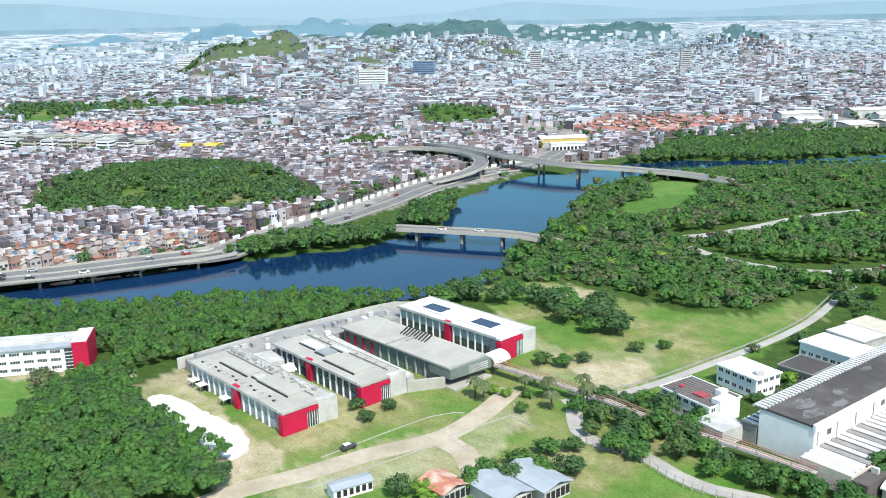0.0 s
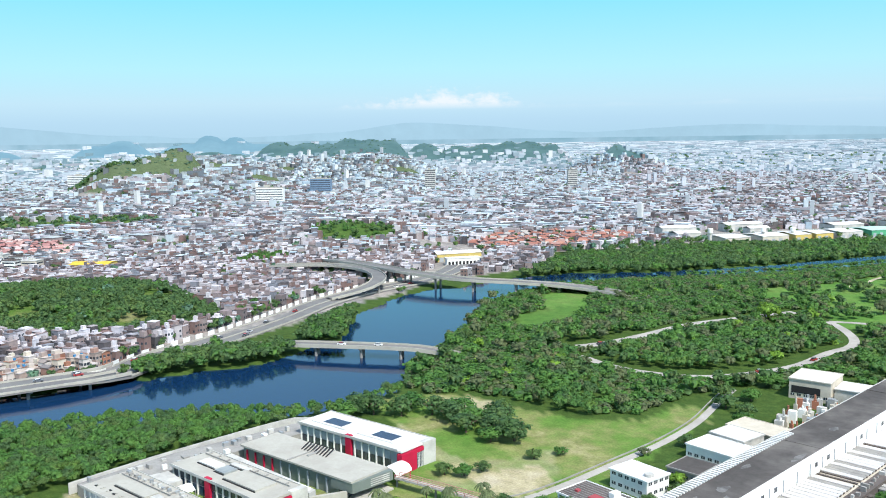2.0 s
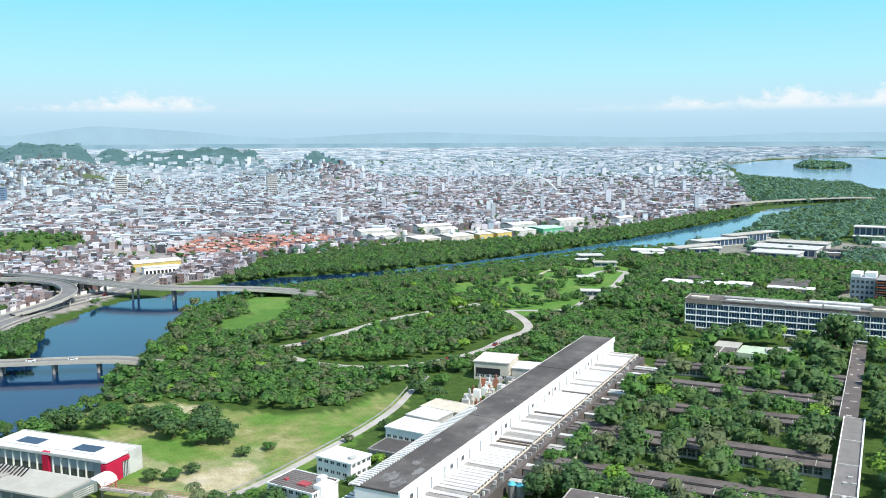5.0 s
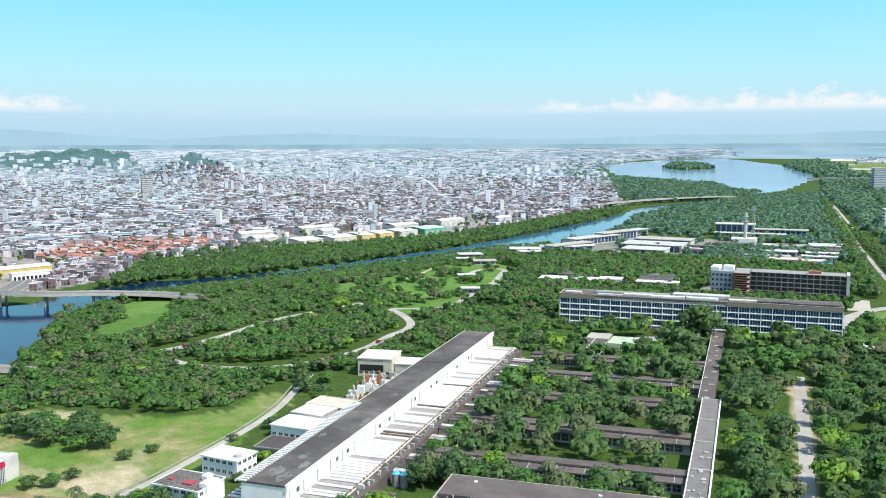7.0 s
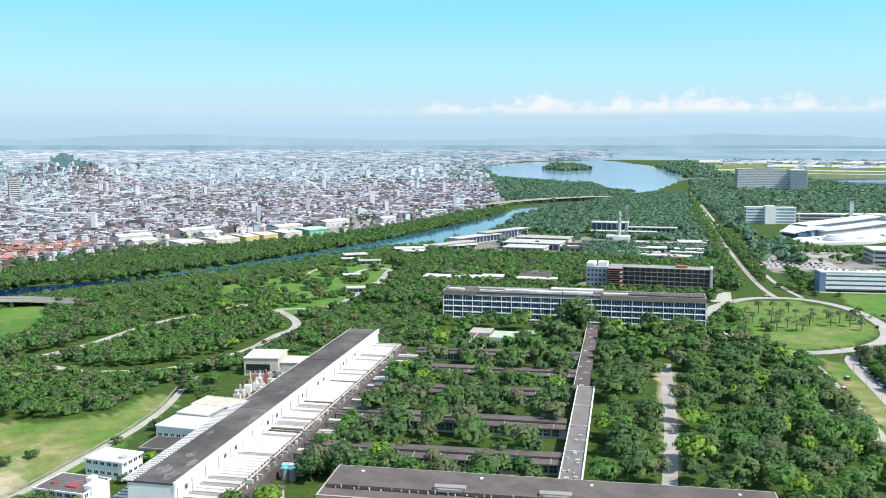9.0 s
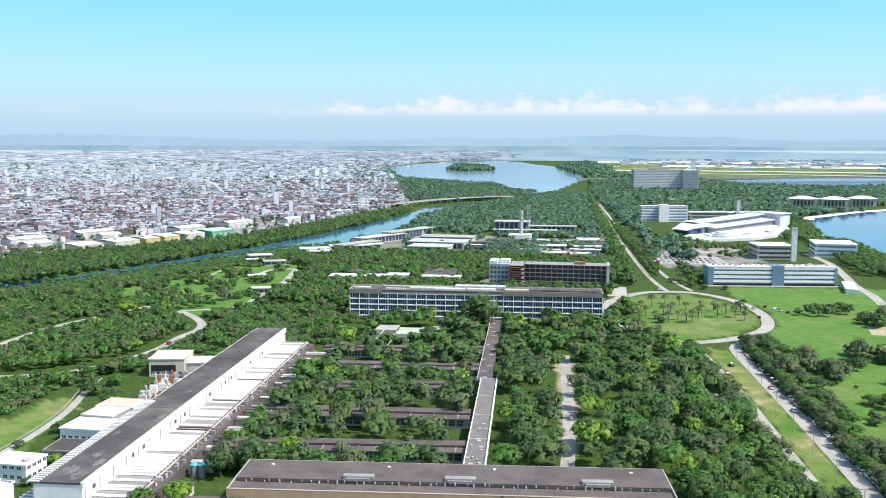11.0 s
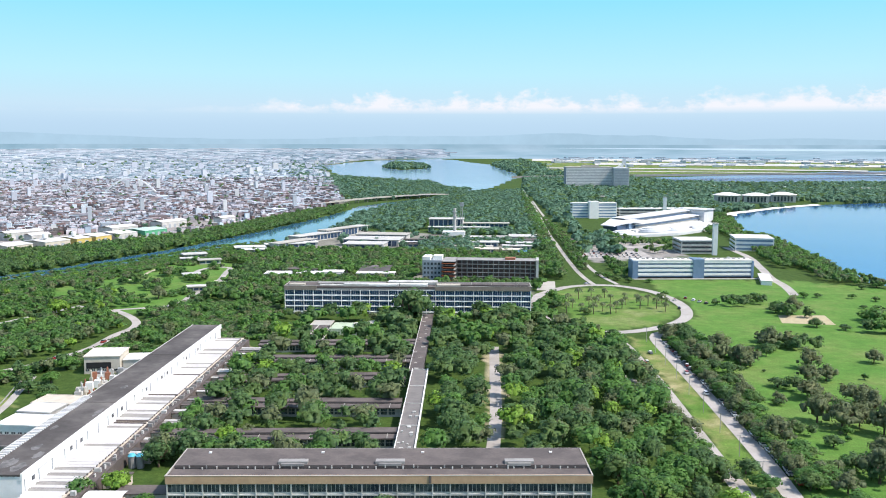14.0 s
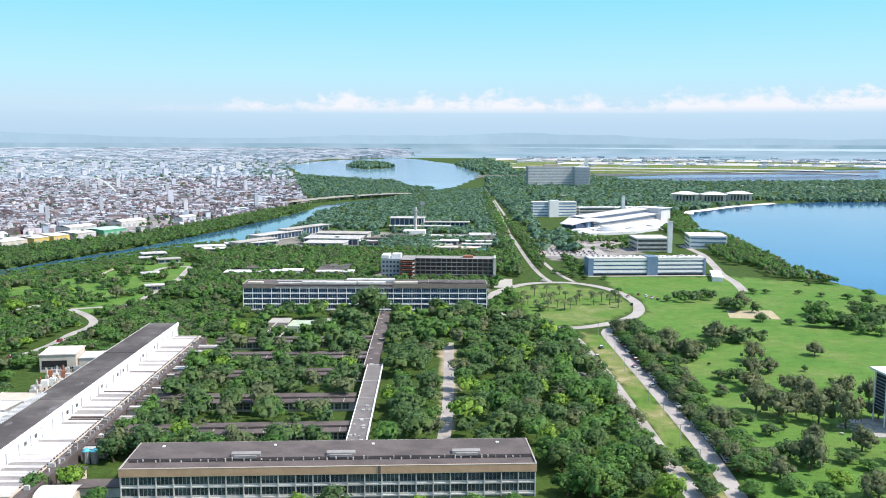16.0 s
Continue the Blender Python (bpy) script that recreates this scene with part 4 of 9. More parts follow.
# ---------------------------------------------------------------- slab blocks of the faculty
def pane_mesh(w, h, lights, glass, frame_m, sill=0.34):
    """One bay of windows: glass, mullions, sill panel."""
    mb = MB().box(0, 0.10, h * sill, w, 0.16, h * 0.93, 0).box(0, 0.02, 0, w, 0.16, h * sill, 1)
    for a in range(1, lights):
        mb.box(w * a / lights - 0.05, 0.03, h * sill, w * a / lights + 0.05, 0.12, h * 0.93, 1)
    return mb.mesh("window", [glass, frame_m])


def slab_block(name, m, label, bays, bay, storeys, sh, base, depth, fascia, fascia_mat, roof_mat, glass, frame_m, sill, broken=()):
    b = thing(name, m, label, "building")
    w, top = bays * bay, base + storeys * sh
    # near-black box behind the panes stands in for unlit rooms
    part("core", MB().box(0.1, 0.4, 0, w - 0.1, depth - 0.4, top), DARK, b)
    part("base_wall", MB().box(0, 0.2, 0, w, 0.4, base), CONCRETE, b)
    for s, x in (("end_wall", -0.25), ("end_wall", w)):
        part(s, MB().box(x, 0, 0, x + 0.25, depth, top), OFFWHITE, b)
    part("rear_wall", MB().box(0, depth - 0.4, 0, w, depth, top), OFFWHITE, b)
    f = MB()
    for x0, x1 in broken or [(0, w)]:
        part("fascia", MB().box(x0 - 0.4, -0.6, top, x1 + 0.4, 0.3, top + fascia), fascia_mat, b, "plain cladding band under the roof")
    part("roof", MB().box(-0.4, 0.3, top, w + 0.4, depth + 0.4, top + fascia - 0.5), roof_mat, b, "flat dark roof")
    part("coping", MB().box(-0.5, -0.65, top + fascia, w + 0.5, -0.25, top + fascia + 0.12).box(-0.5, depth, top + fascia - 0.5, w + 0.5, depth + 0.5, top + fascia + 0.1)
         .box(-0.5, -0.25, top + fascia - 0.3, -0.1, depth, top + fascia + 0.1).box(w + 0.1, -0.25, top + fascia - 0.3, w + 0.5, depth, top + fascia + 0.1), PALE_CONCRETE, b)
    col = MB().box(-0.19, -0.4, 0, 0.19, 0.25, top).mesh("column", frame_m)
    for a in range(bays + 1):
        part("column", col, None, b, m=pose(a * bay, 0, 0))
    bar = MB().box(0, -0.3, -0.2, w, 0.2, 0.24).mesh("slab_edge", frame_m)
    for k in range(storeys + 1):
        part("slab_edge", bar, None, b, m=pose(0, 0, base + k * sh))
    pm = pane_mesh(bay - 0.34, sh - 0.42, 4, glass, frame_m, sill)
    for k in range(storeys):
        for a in range(bays):
            part("window", pm, None, b, m=pose(a * bay + 0.17, 0.05, base + k * sh + 0.22))
    return b, w, top + fascia


BLOCK_H = pose(-145.6, 564.4, 0, 0, 0, 2.45)
big, bw, bt = slab_block("faculty_block", BLOCK_H, "long four-storey faculty block with blue glazing and white grid", 26, 6.08, 4, 3.55, 1.4, 17, 2.7, TAUPE, BROWN_ROOF, GLASS_BLUE, WHITE, 0.10,
                         broken=[(0, 20), (97, 158)])
# roof plant and light monitors
for a, (x0, x1, y0, y1, h, mt) in enumerate([(2, 12, 4, 8, 1.6, CREAM), (22, 38, 3, 6, 1.2, OFFWHITE), (38, 54, 1, 6, 2.2, OFFWHITE), (54, 73, 1, 5, 2.0, WHITE_ROOF), (74, 92, 1, 5, 2.1, WHITE_ROOF),
                                             (66, 98, 8, 15, 2.6, OFFWHITE), (98, 113, 3, 7, 1.7, CREAM), (113, 131, 5, 12, 1.4, BROWN_ROOF), (131, 157, 4, 12, 1.3, BROWN_ROOF), (20, 64, 9, 15, 1.5, CONCRETE)]):
    part("roof_plant", MB().box(x0, y0, bt - 1.0, x1, y1, bt - 1.0 + h).box(x0 + 0.5, y0 - 0.2, bt - 0.6 + h * .3, x1 - .5, y0 + .2, bt - 1.4 + h), [mt], big)
for x in (30, 41, 97, 120, 133, 150):
    part("vent_pipe", MB().cyl(x, 6, bt - 1, bt + 1.6, 0.35, 8), PALE_CONCRETE, big)
part("parapet", MB().box(20, -0.3, bt - 2.6, 97, 0.6, bt - 1.7), CONCRETE, big)

BLOCK_A = pose(-105.6, 257.6, 0, 0, 0, 4.4)
frt, fw_, ft = slab_block("faculty_block", BLOCK_A, "long two-storey teaching block with tan fascia and dark roof", 24, 5.31, 2, 3.6, 1.0, 23, 2.5, TAN, BROWN_ROOF, GLASS_DARK, OFFWHITE, 0.20)
part("roof_step", MB().box(0.2, 7.5, ft - 0.6, fw_ - 0.2, 22.6, ft + 0.35), BROWN_ROOF, frt, "raised rear roof plane")
part("roof_gap", MB().box(0.4, 6.6, ft - 0.5, fw_ - 0.4, 7.5, ft - 0.35), DARK, frt)
for x in (32, 62, 102):
    part("roof_plant", MB().box(x, 8, ft + 0.35, x + 9, 10.5, ft + 1.3).box(x + 1, 7.2, ft + 0.1, x + 8, 8, ft + 0.9), CONCRETE, frt)
for a in range(46):
    part("roof_pipe", MB().cyl(3 + a * 2.7 + r5.uniform(-1, 1), 6.2 + r5.uniform(0, 1), ft - 0.5, ft + r5.uniform(0, 0.7), 0.22, 6), OFFWHITE if a % 3 else CONCRETE, frt)
for x in (8, 44, 76, 117):
    part("roof_hatch", MB().box(x, 18, ft + 0.35, x + 0.9, 18.9, ft + 0.7), WHITE, frt)
part("joint_cover", MB().box(78.5, -0.75, ft - 2.3, 79.3, -0.6, ft), BROWN_ROOF, frt)
link = thing("link_corridor", BLOCK_A @ pose(-17, 4, 0), "low covered corridor with a grey roof", "corridor")
part("wall", MB().box(0, 0, 0, 16.8, 6, 3.2), OFFWHITE, link)
part("roof", MB().box(-0.3, -0.6, 3.2, 16.9, 6.5, 3.6), BROWN_ROOF, link)

shed = thing("canopy_shed", pose(-131, 253.5, 0, 0, 0, 4), "low white vaulted shed roof beside the workshop hall", "shed")
part("wall", MB().box(0.3, 0.3, 0, 11.7, 8.7, 2.6), CREAM, shed)
rows = [[(x, 4.5 + 4.9 * math.cos(math.pi * k / 10), 2.6 + 1.5 * math.sin(math.pi * k / 10)) for k in range(11)] for x in (0, 12)]
part("vault", MB().sheet(rows), WHITE_ROOF, shed, "white vaulted sheet")
# parallel single-storey ranges under the trees
for a, (x0, y0, x1, y1, d) in enumerate([(-125, 308, -43, 315.5, 10), (-129, 347.5, -46, 352.5, 11), (-132, 386, -49, 397, 9), (-131, 422, -48, 428, 11), (-133, 457, -49, 466, 9.5)]):
    L, ang = math.hypot(x1 - x0, y1 - y0), math.degrees(math.atan2(y1 - y0, x1 - x0))
    rg = thing("teaching_range", pose(x0, y0, 0, 0, 0, ang), "long low teaching range with a grey-brown double roof", "building", "low ranges between the blocks")
    part("wall", MB().box(0, 0.6, 0, L, d - 0.5, 3.7), OFFWHITE, rg)
    part("roof", MB().box(-0.5, -0.5, 3.7, L, d * 0.46, 4.15), BROWN_ROOF, rg, "front roof plane")
    part("roof", MB().box(-0.5, d * 0.52, 3.9, L, d + 0.4, 4.75), BROWN_ROOF, rg, "raised rear roof plane")
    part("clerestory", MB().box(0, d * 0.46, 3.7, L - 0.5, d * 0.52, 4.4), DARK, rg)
    wm = MB().box(0, 0.42, 1.0, 2.5, 0.58, 3.3, 0).box(1.2, 0.38, 1.0, 1.3, 0.5, 3.3, 1).box(-0.1, 0.36, 2.2, 2.6, 0.5, 2.3, 1).mesh("window", [GLASS_DARK, OFFWHITE])
    for k in range(int(L / 3.1)):
        part("window", wm, None, rg, m=pose(0.6 + k * 3.1, 0, 0))
    for k in range(int(L / 9)):
        part("roof_joint", MB().box(0, -0.5, 4.15, 0.25, d * 0.46, 4.3), PALE_CONCRETE, rg, m=pose(4 + k * 9.3, 0, 0))
# covered spine walk
spine = thing("spine_walk", pose(-38.5, 295, 0, 0, 0, 2.5), "raised covered walkway with a pale concrete roof and white kerbs", "walkway")
part("roof", MB().box(-3.5, 0, 5.2, 3.5, 113, 5.6), WALK_ROOF, spine)
part("kerb", MB().box(-3.7, 0, 5.2, -3.4, 113, 6.0), WHITE, spine)
part("kerb", MB().box(3.3, 0, 5.2, 3.8, 113, 6.2), WHITE, spine)
for y in (3, 30, 58, 84, 112):
    part("cross_rib", MB().box(-3.4, y, 5.6, 3.3, y + 0.4, 5.9), OFFWHITE, spine)
for y in range(4, 112, 9):
    for x in (-3, 3):
        part("column", MB().box(x - 0.2, y - 0.2, 0, x + 0.2, y + 0.2, 5.2), CONCRETE, spine)
for a in range(14):
    part("roof_box", MB().box(0, 0, 5.6, r5.uniform(.5, 1.6), r5.uniform(.5, 1.2), 6.2), OFFWHITE, spine, m=pose(r5.uniform(-3, 2), r5.uniform(4, 50), 0))
spine2 = thing("spine_walk", pose(-45.5, 408, 0, 0, 0, 2.4), "lower covered walkway with a stained grey roof", "walkway")
part("roof", MB().box(-3.2, 0.1, 4.2, 3.2, 138, 4.6), BROWN_ROOF, spine2)
part("kerb", MB().box(-3.5, 0.1, 4.2, -3.2, 138, 4.9), OFFWHITE, spine2)
for y in range(4, 138, 9):
    for x in (-2.9, 2.9):
        part("column", MB().box(x - 0.2, y - 0.2, 0, x + 0.2, y + 0.2, 4.2), CONCRETE, spine2)
for a in range(12):
    part("roof_sheet", MB().box(0, 0, 4.6, r5.uniform(1.2, 2.6), r5.uniform(.8, 2), 4.75), PALE_CONCRETE, spine2, m=pose(r5.uniform(-3, 0.5), 4 + a * 11, 0))
porch = thing("entrance_hall", pose(-116, 462, 0, 0, 0, 1.0), "entrance hall with grey roof and pale terrace", "building")
part("wall", MB().box(0.5, 12, 0, 10.5, 56, 4.3), OFFWHITE, porch)
part("roof", MB().box(0, 11, 4.3, 11, 44, 4.8), BROWN_ROOF, porch)
part("roof", MB().box(0, 44.2, 4.3, 12, 58, 5.0), PALE_CONCRETE, porch, "pale roof slab")
part("terrace", MB().box(12.2, 40, 0, 34, 58, 3.8), mat("pale_green_court", (0.42, 0.50, 0.36), var=0.1), porch, "pale green terrace")
part("rib", MB().box(5, 11, 4.8, 5.6, 44, 5.1), PALE_CONCRETE, porch)
part("wing", MB().prism([(26, 44), (38, 52), (36, 62), (24, 54)], 0, 4.6), PALE_CONCRETE, porch, "pale angled slab")

# ---------------------------------------------------------------- vegetation
CUBE = []
for ax in range(3):
    for sg in (-1, 1):
        for u in (-1, 0):
            for w in (-1, 0):
                q = []
                for a, b in ((u, w), (u + 1, w), (u + 1, w + 1), (u, w + 1)):
                    p = [0, 0, 0]
                    p[ax], p[(ax + 1) % 3], p[(ax + 2) % 3] = sg, a, b
                    p = np.array(p, float)
                    q.append(p / np.linalg.norm(p))
                CUBE.append(q if sg > 0 else q[::-1])
CUBE = np.array(CUBE)
BRICK6 = []
for ax in range(3):
    for sg in (-1, 1):
        q = []
        for a, b in ((-1, -1), (1, -1), (1, 1), (-1, 1)):
            p = [0, 0, 0]
            p[ax], p[(ax + 1) % 3], p[(ax + 2) % 3] = sg, a, b
            q.append(np.array(p, float) / 1.732)
        BRICK6.append(q if sg > 0 else q[::-1])
BRICK6 = np.array(BRICK6)


def crown(rs, leaves, size, lobes=12, flat=0.75, core=0.78, spread=0.72, up=0.22):
    """A unit crown: radius about 1: a dome of small boughs, each set with leaf clumps; corner places and soft normals."""
    a = rs.uniform(0, 6.283, lobes)
    d = np.sqrt(rs.uniform(0.0, 1.0, lobes)) * spread
    r = rs.uniform(0.24, 0.42, lobes) * (1.15 - 0.3 * d)
    c = np.stack([d * np.cos(a), d * np.sin(a), 0.62 * (1 - d ** 1.7) - 0.12 + rs.normal(0, 0.10, lobes)], 1)
    c[0], r[0] = (0, 0, 0.05), 0.62
    out, nor = [], []
    for k in range(lobes if leaves > 30 else 1):
        base = CUBE if leaves > 500 and k < 4 else BRICK6
        out.append(base * (r[k] * core * rs.uniform(0.85, 1.1, (1, 1, 3))) + c[k])
        nor.append(base * 0.62 + c[k] * 0.35 + np.array([0, 0, up]))
    k = rs.choice(lobes, leaves, p=r ** 2 / (r ** 2).sum())
    n = rs.normal(0, 1, (leaves, 3))
    n[:, 2] += 0.45
    n /= np.linalg.norm(n, axis=1)[:, None]
    p = c[k] + n * (r[k] * rs.uniform(0.82, 1.12, leaves))[:, None]
    m = n + rs.normal(0, 0.26, (leaves, 3)) + np.array([0, 0, 0.2])
    m /= np.linalg.norm(m, axis=1)[:, None]
    t = np.cross(m, rs.normal(0, 1, (leaves, 3)))
    t /= np.linalg.norm(t, axis=1)[:, None] + 1e-9
    b = np.cross(m, t)
    s = size * rs.uniform(0.55, 1.3, (leaves, 1))
    bend = m * s * 0.3
    out.append(np.stack([p - t * s - bend, p - b * s * 0.8 + bend * .2, p + t * s - bend, p + b * s * 0.8 + bend * .2], 1))
    soft = n * 0.62 + p * 0.4 + m * 0.12 + np.array([0, 0, up])
    nor.append(np.repeat(soft[:, None, :], 4, 1))
    v, q = np.concatenate(out), np.concatenate(nor)
    q /= np.linalg.norm(q, axis=2)[:, :, None] + 1e-9
    v[:, :, 2] *= flat
    return np.concatenate([v, q], 2)


def leafy(name, w, mats, idx=None):
    """A mesh of leaf clumps that is shaded by the crown's round form."""
    me = raw(name, w[..., :3].reshape(-1, 3), np.arange(w.shape[0] * 4).reshape(-1, 4), mats, idx, flat=False)
    me.normals_split_custom_set_from_vertices(w[..., 3:].reshape(-1, 3).tolist())
    return me


vr = np.random.RandomState(21)
FINE = [crown(vr, 330, 0.085, 13, 0.80, up=0.35) for _ in range(12)]
MID = [crown(vr, 150, 0.104, 8, 0.85, up=0.6) for _ in range(14)]
LOW = [crown(vr, 56, 0.19, 7, 0.85, 0.86, up=0.4) for _ in range(14)]
BUSH = [crown(vr, 30, 0.22, 6, 0.62, 0.98, 0.7, 1.0) for _ in range(12)]
TINY = [crown(vr, 17, 0.32, 4, 0.80, 0.98, up=0.5) for _ in range(10)]


def scatter(poly, spacing, rs, avoid=None):
    xs, ys = [p[0] for p in poly], [p[1] for p in poly]
    nx, ny = int((max(xs) - min(xs)) / spacing) + 1, int((max(ys) - min(ys)) / (spacing * 0.87)) + 1
    a, b = np.meshgrid(np.arange(nx), np.arange(ny))
    x = min(xs) + (a + 0.5 * (b % 2)) * spacing + rs.uniform(-0.36, 0.36, a.shape) * spacing
    y = min(ys) + b * spacing * 0.87 + rs.uniform(-0.36, 0.36, a.shape) * spacing
    x, y = x.ravel(), y.ravel()
    k = inside(x, y, poly)
    if avoid is not None:
        k &= ~avoid(x, y)
    return x[k], y[k]


def grove(name, spots, label, mats, category="forest", shares=None, zscale=1.0, low=None):
    """Many joined crowns: spots of x, y, radius, height of crown's centre; detail falls with distance."""
    rs = np.random.RandomState(len(name) + len(spots[0]))
    shares = shares or [1.0, 0.0, 0.0][:len(mats)] if len(mats) == 1 else shares or [0.7] + [0.3 / (len(mats) - 1)] * (len(mats) - 1)
    chunks, mi = [], []
    x, y, r, h = spots
    d = np.hypot(x - EYE[0], y - EYE[1])
    pick = rs.choice(len(mats), len(x), p=shares)
    gz0 = relief(x, y)
    for a in range(len(x)):
        lib = FINE if d[a] < 235 else MID if d[a] < 400 else (LOW if d[a] < 950 else TINY)
        lib = BUSH if low is not None and low[a] and d[a] > 300 else lib
        v = lib[rs.randint(len(lib))]
        c, s = math.cos(rs.uniform(0, 6.28)), 0
        th = rs.uniform(0, 6.28)
        c, s = math.cos(th) * r[a], math.sin(th) * r[a]
        w = np.empty_like(v)
        w[..., 0] = x[a] + v[..., 0] * c - v[..., 1] * s
        w[..., 1] = y[a] + v[..., 0] * s + v[..., 1] * c
        w[..., 2] = gz0[a] + h[a] + v[..., 2] * r[a] * zscale
        w[..., 3] = (v[..., 3] * c - v[..., 4] * s) / r[a]
        w[..., 4] = (v[..., 3] * s + v[..., 4] * c) / r[a]
        w[..., 5] = v[..., 5]
        if d[a] > NEAR_D:
            w[..., 0], w[..., 1], w[..., 2] = far(w[..., 0], w[..., 1], w[..., 2])
        chunks.append(w)
        mi += [pick[a]] * len(v)
    me = leafy(name, np.concatenate(chunks), mats, mi)
    return tagged(new(name, me), label, category, kind="stuff")


def spots(poly, spacing, r0, r1, h0, h1, seed, avoid=None, thin=1.0):
    rs = np.random.RandomState(seed)
    x, y = scatter(poly, spacing, rs, avoid)
    k = rs.uniform(0, 1, len(x)) < thin
    x, y = x[k], y[k]
    q = rs.beta(1.6, 2.2, len(x))
    return x, y, r0 + (r1 - r0) * q, h0 + (h1 - h0) * rs.uniform(0, 1, len(x)) * (0.5 + 0.5 * q)


def join(*many):
    return tuple(np.concatenate([m[k] for m in many]) for k in range(4))


def off_roads(x, y, extra=2.5):
    k = np.zeros(np.asarray(x).shape, bool)
    for line, w in ROADS:
        if line in (RING,):
            k |= near_line(x, y, [*line, line[0]], w / 2 + extra)
        elif line not in (TRACK, TRACK_S):
            k |= near_line(x, y, line, w / 2 + extra)
    return k


MANGROVE = [(-425, 30), (-416, 112), (-408, 126), (-395, 134), (-384, 151), (-373, 170), (-370, 190), (-354, 200), (-358, 212), (-343, 231), (-326, 243), (-319, 268), (-324, 296), (-316, 292), (-318, 262),
            (-319, 238), (-317, 184), (-311, 158), (-317, 150), (-315, 146), (-313, 138), (-297, 133), (-289, 125), (-302, 116), (-316, 124), (-318, 132), (-331, 138), (-350, 108), (-345, 60), (-350, 30)]
NEAR_CLUMP = [(-291, 97), (-316, 116), (-318, 124), (-303, 131), (-281, 132), (-262, 136), (-244, 140), (-229, 138), (-221, 131), (-228, 108), (-243, 94), (-268, 88)]
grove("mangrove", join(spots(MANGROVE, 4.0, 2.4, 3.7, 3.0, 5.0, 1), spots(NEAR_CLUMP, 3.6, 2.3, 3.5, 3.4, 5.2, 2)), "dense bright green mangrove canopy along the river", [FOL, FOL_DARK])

WOOD = [(-341, 313), (-330, 303), (-313, 304), (-300, 320), (-262, 324), (-241, 331), (-234, 342), (-234, 385), (-222, 404), (-196, 436), (-181, 462), (-180, 482), (-134, 484), (-134, 500), (-120, 520),
        (-120, 545), (-152, 555), (-156, 600), (-208, 690), (-225, 800), (-235, 890), (-258, 985), (-308, 915), (-356, 788), (-385, 721), (-446, 612), (-464, 560), (-456, 530), (-451, 479), (-443, 464), (-407, 418), (-383, 381), (-370, 355), (-359, 332)]


def wood_gaps(x, y):
    k = off_roads(x, y, 3.0) | near_line(x, y, CANAL_NEAR, 5) | inside(x, y, CLEARING) | inside(x, y, CLEAR_UP)
    n1 = np.sin(x * 0.045 + 1.3) * np.sin(y * 0.038 + 0.4)
    k |= inside(x, y, PARK_N) & (np.sin(x * 0.13 + 1.3 + 0.02 * y) * np.sin(y * 0.09 - 0.03 * x + 0.4) < 0.3)
    k |= (y > 390) & (x > -330) & (n1 > 0.86)
    return k | inside(x, y, [(-212, 398), (-176, 398), (-176, 440), (-212, 440)])


def thicket(x, y):
    """Where the wood is a low, even carpet of scrub and young mangrove."""
    n1 = np.sin(x * 0.031 + 0.7) + np.sin(y * 0.026 - x * 0.013 + 1.9) + 0.7 * np.sin(x * 0.07 + y * 0.05)
    return (n1 > -0.15) | near_line(x, y, CANAL_NEAR, 60) | near_line(x - 5, y + 9, FOREST_ROAD, 13) | near_line(x - 4, y + 10, PARK_LINK, 12) | near_line(x - 5, y + 6, PARK_ROAD[2:], 11)


sx_, sy_, sr_, sh_ = spots(WOOD, 4.3, 2.9, 4.4, 0.9, 1.7, 34, lambda x, y: wood_gaps(x, y) | ~thicket(x, y))
wx_, wy_, wr_, wh_ = spots(WOOD, 6.2, 3.0, 5.4, 2.6, 5.0, 3, lambda x, y: wood_gaps(x, y) | thicket(x, y))
ox_, oy_, or_, oh_ = spots(WOOD, 15, 3.4, 5.6, 2.8, 4.6, 35, lambda x, y: wood_gaps(x, y) | ~thicket(x, y) | near_line(x, y, CANAL_NEAR, 40), 0.55)
wood = join((sx_, sy_, sr_, sh_), (wx_, wy_, wr_, wh_), (ox_, oy_, or_, oh_))
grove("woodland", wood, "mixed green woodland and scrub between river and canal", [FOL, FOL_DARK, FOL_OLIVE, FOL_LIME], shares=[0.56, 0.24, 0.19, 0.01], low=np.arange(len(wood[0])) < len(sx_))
NORTH_BANK = [(-505, 560), (-495, 602), (-449, 657), (-423, 702), (-400, 752), (-373, 828), (-346, 913), (-319, 1025), (-291, 1185), (-262, 1414), (-275, 1540), (-319, 1400), (-335, 1285), (-388, 1022), (-462, 890), (-500, 838), (-528, 757), (-560, 690), (-530, 620)]
BANK_A = [(-430, 216), (-421, 228), (-418, 246), (-410, 267), (-409, 286), (-416, 300), (-428, 300), (-442, 270), (-440, 235)]
BANK_B = [(-424, 320), (-420, 335), (-439, 352), (-482, 391), (-480, 375), (-466, 345), (-440, 318)]
grove("riverside_trees", join(spots(NORTH_BANK, 6.6, 3.2, 6.2, 1.8, 4.2, 4), spots(BANK_A, 4.8, 3.4, 5.2, 3.4, 7.0, 5), spots(BANK_B, 4.8, 3.4, 5.0, 3.2, 6.0, 6),
                              spots([(-512, 446), (-519, 460), (-524, 462), (-515, 446)], 4, 2, 3, 2, 3, 7)), "dark green trees leaning over the river banks", [FOL_DARK, FOL], shares=[0.72, 0.28])


def not_bare(x, y):
    return np.sin(x * 0.06 + 2.0) * np.sin(y * 0.075 + 0.8) > 0.72


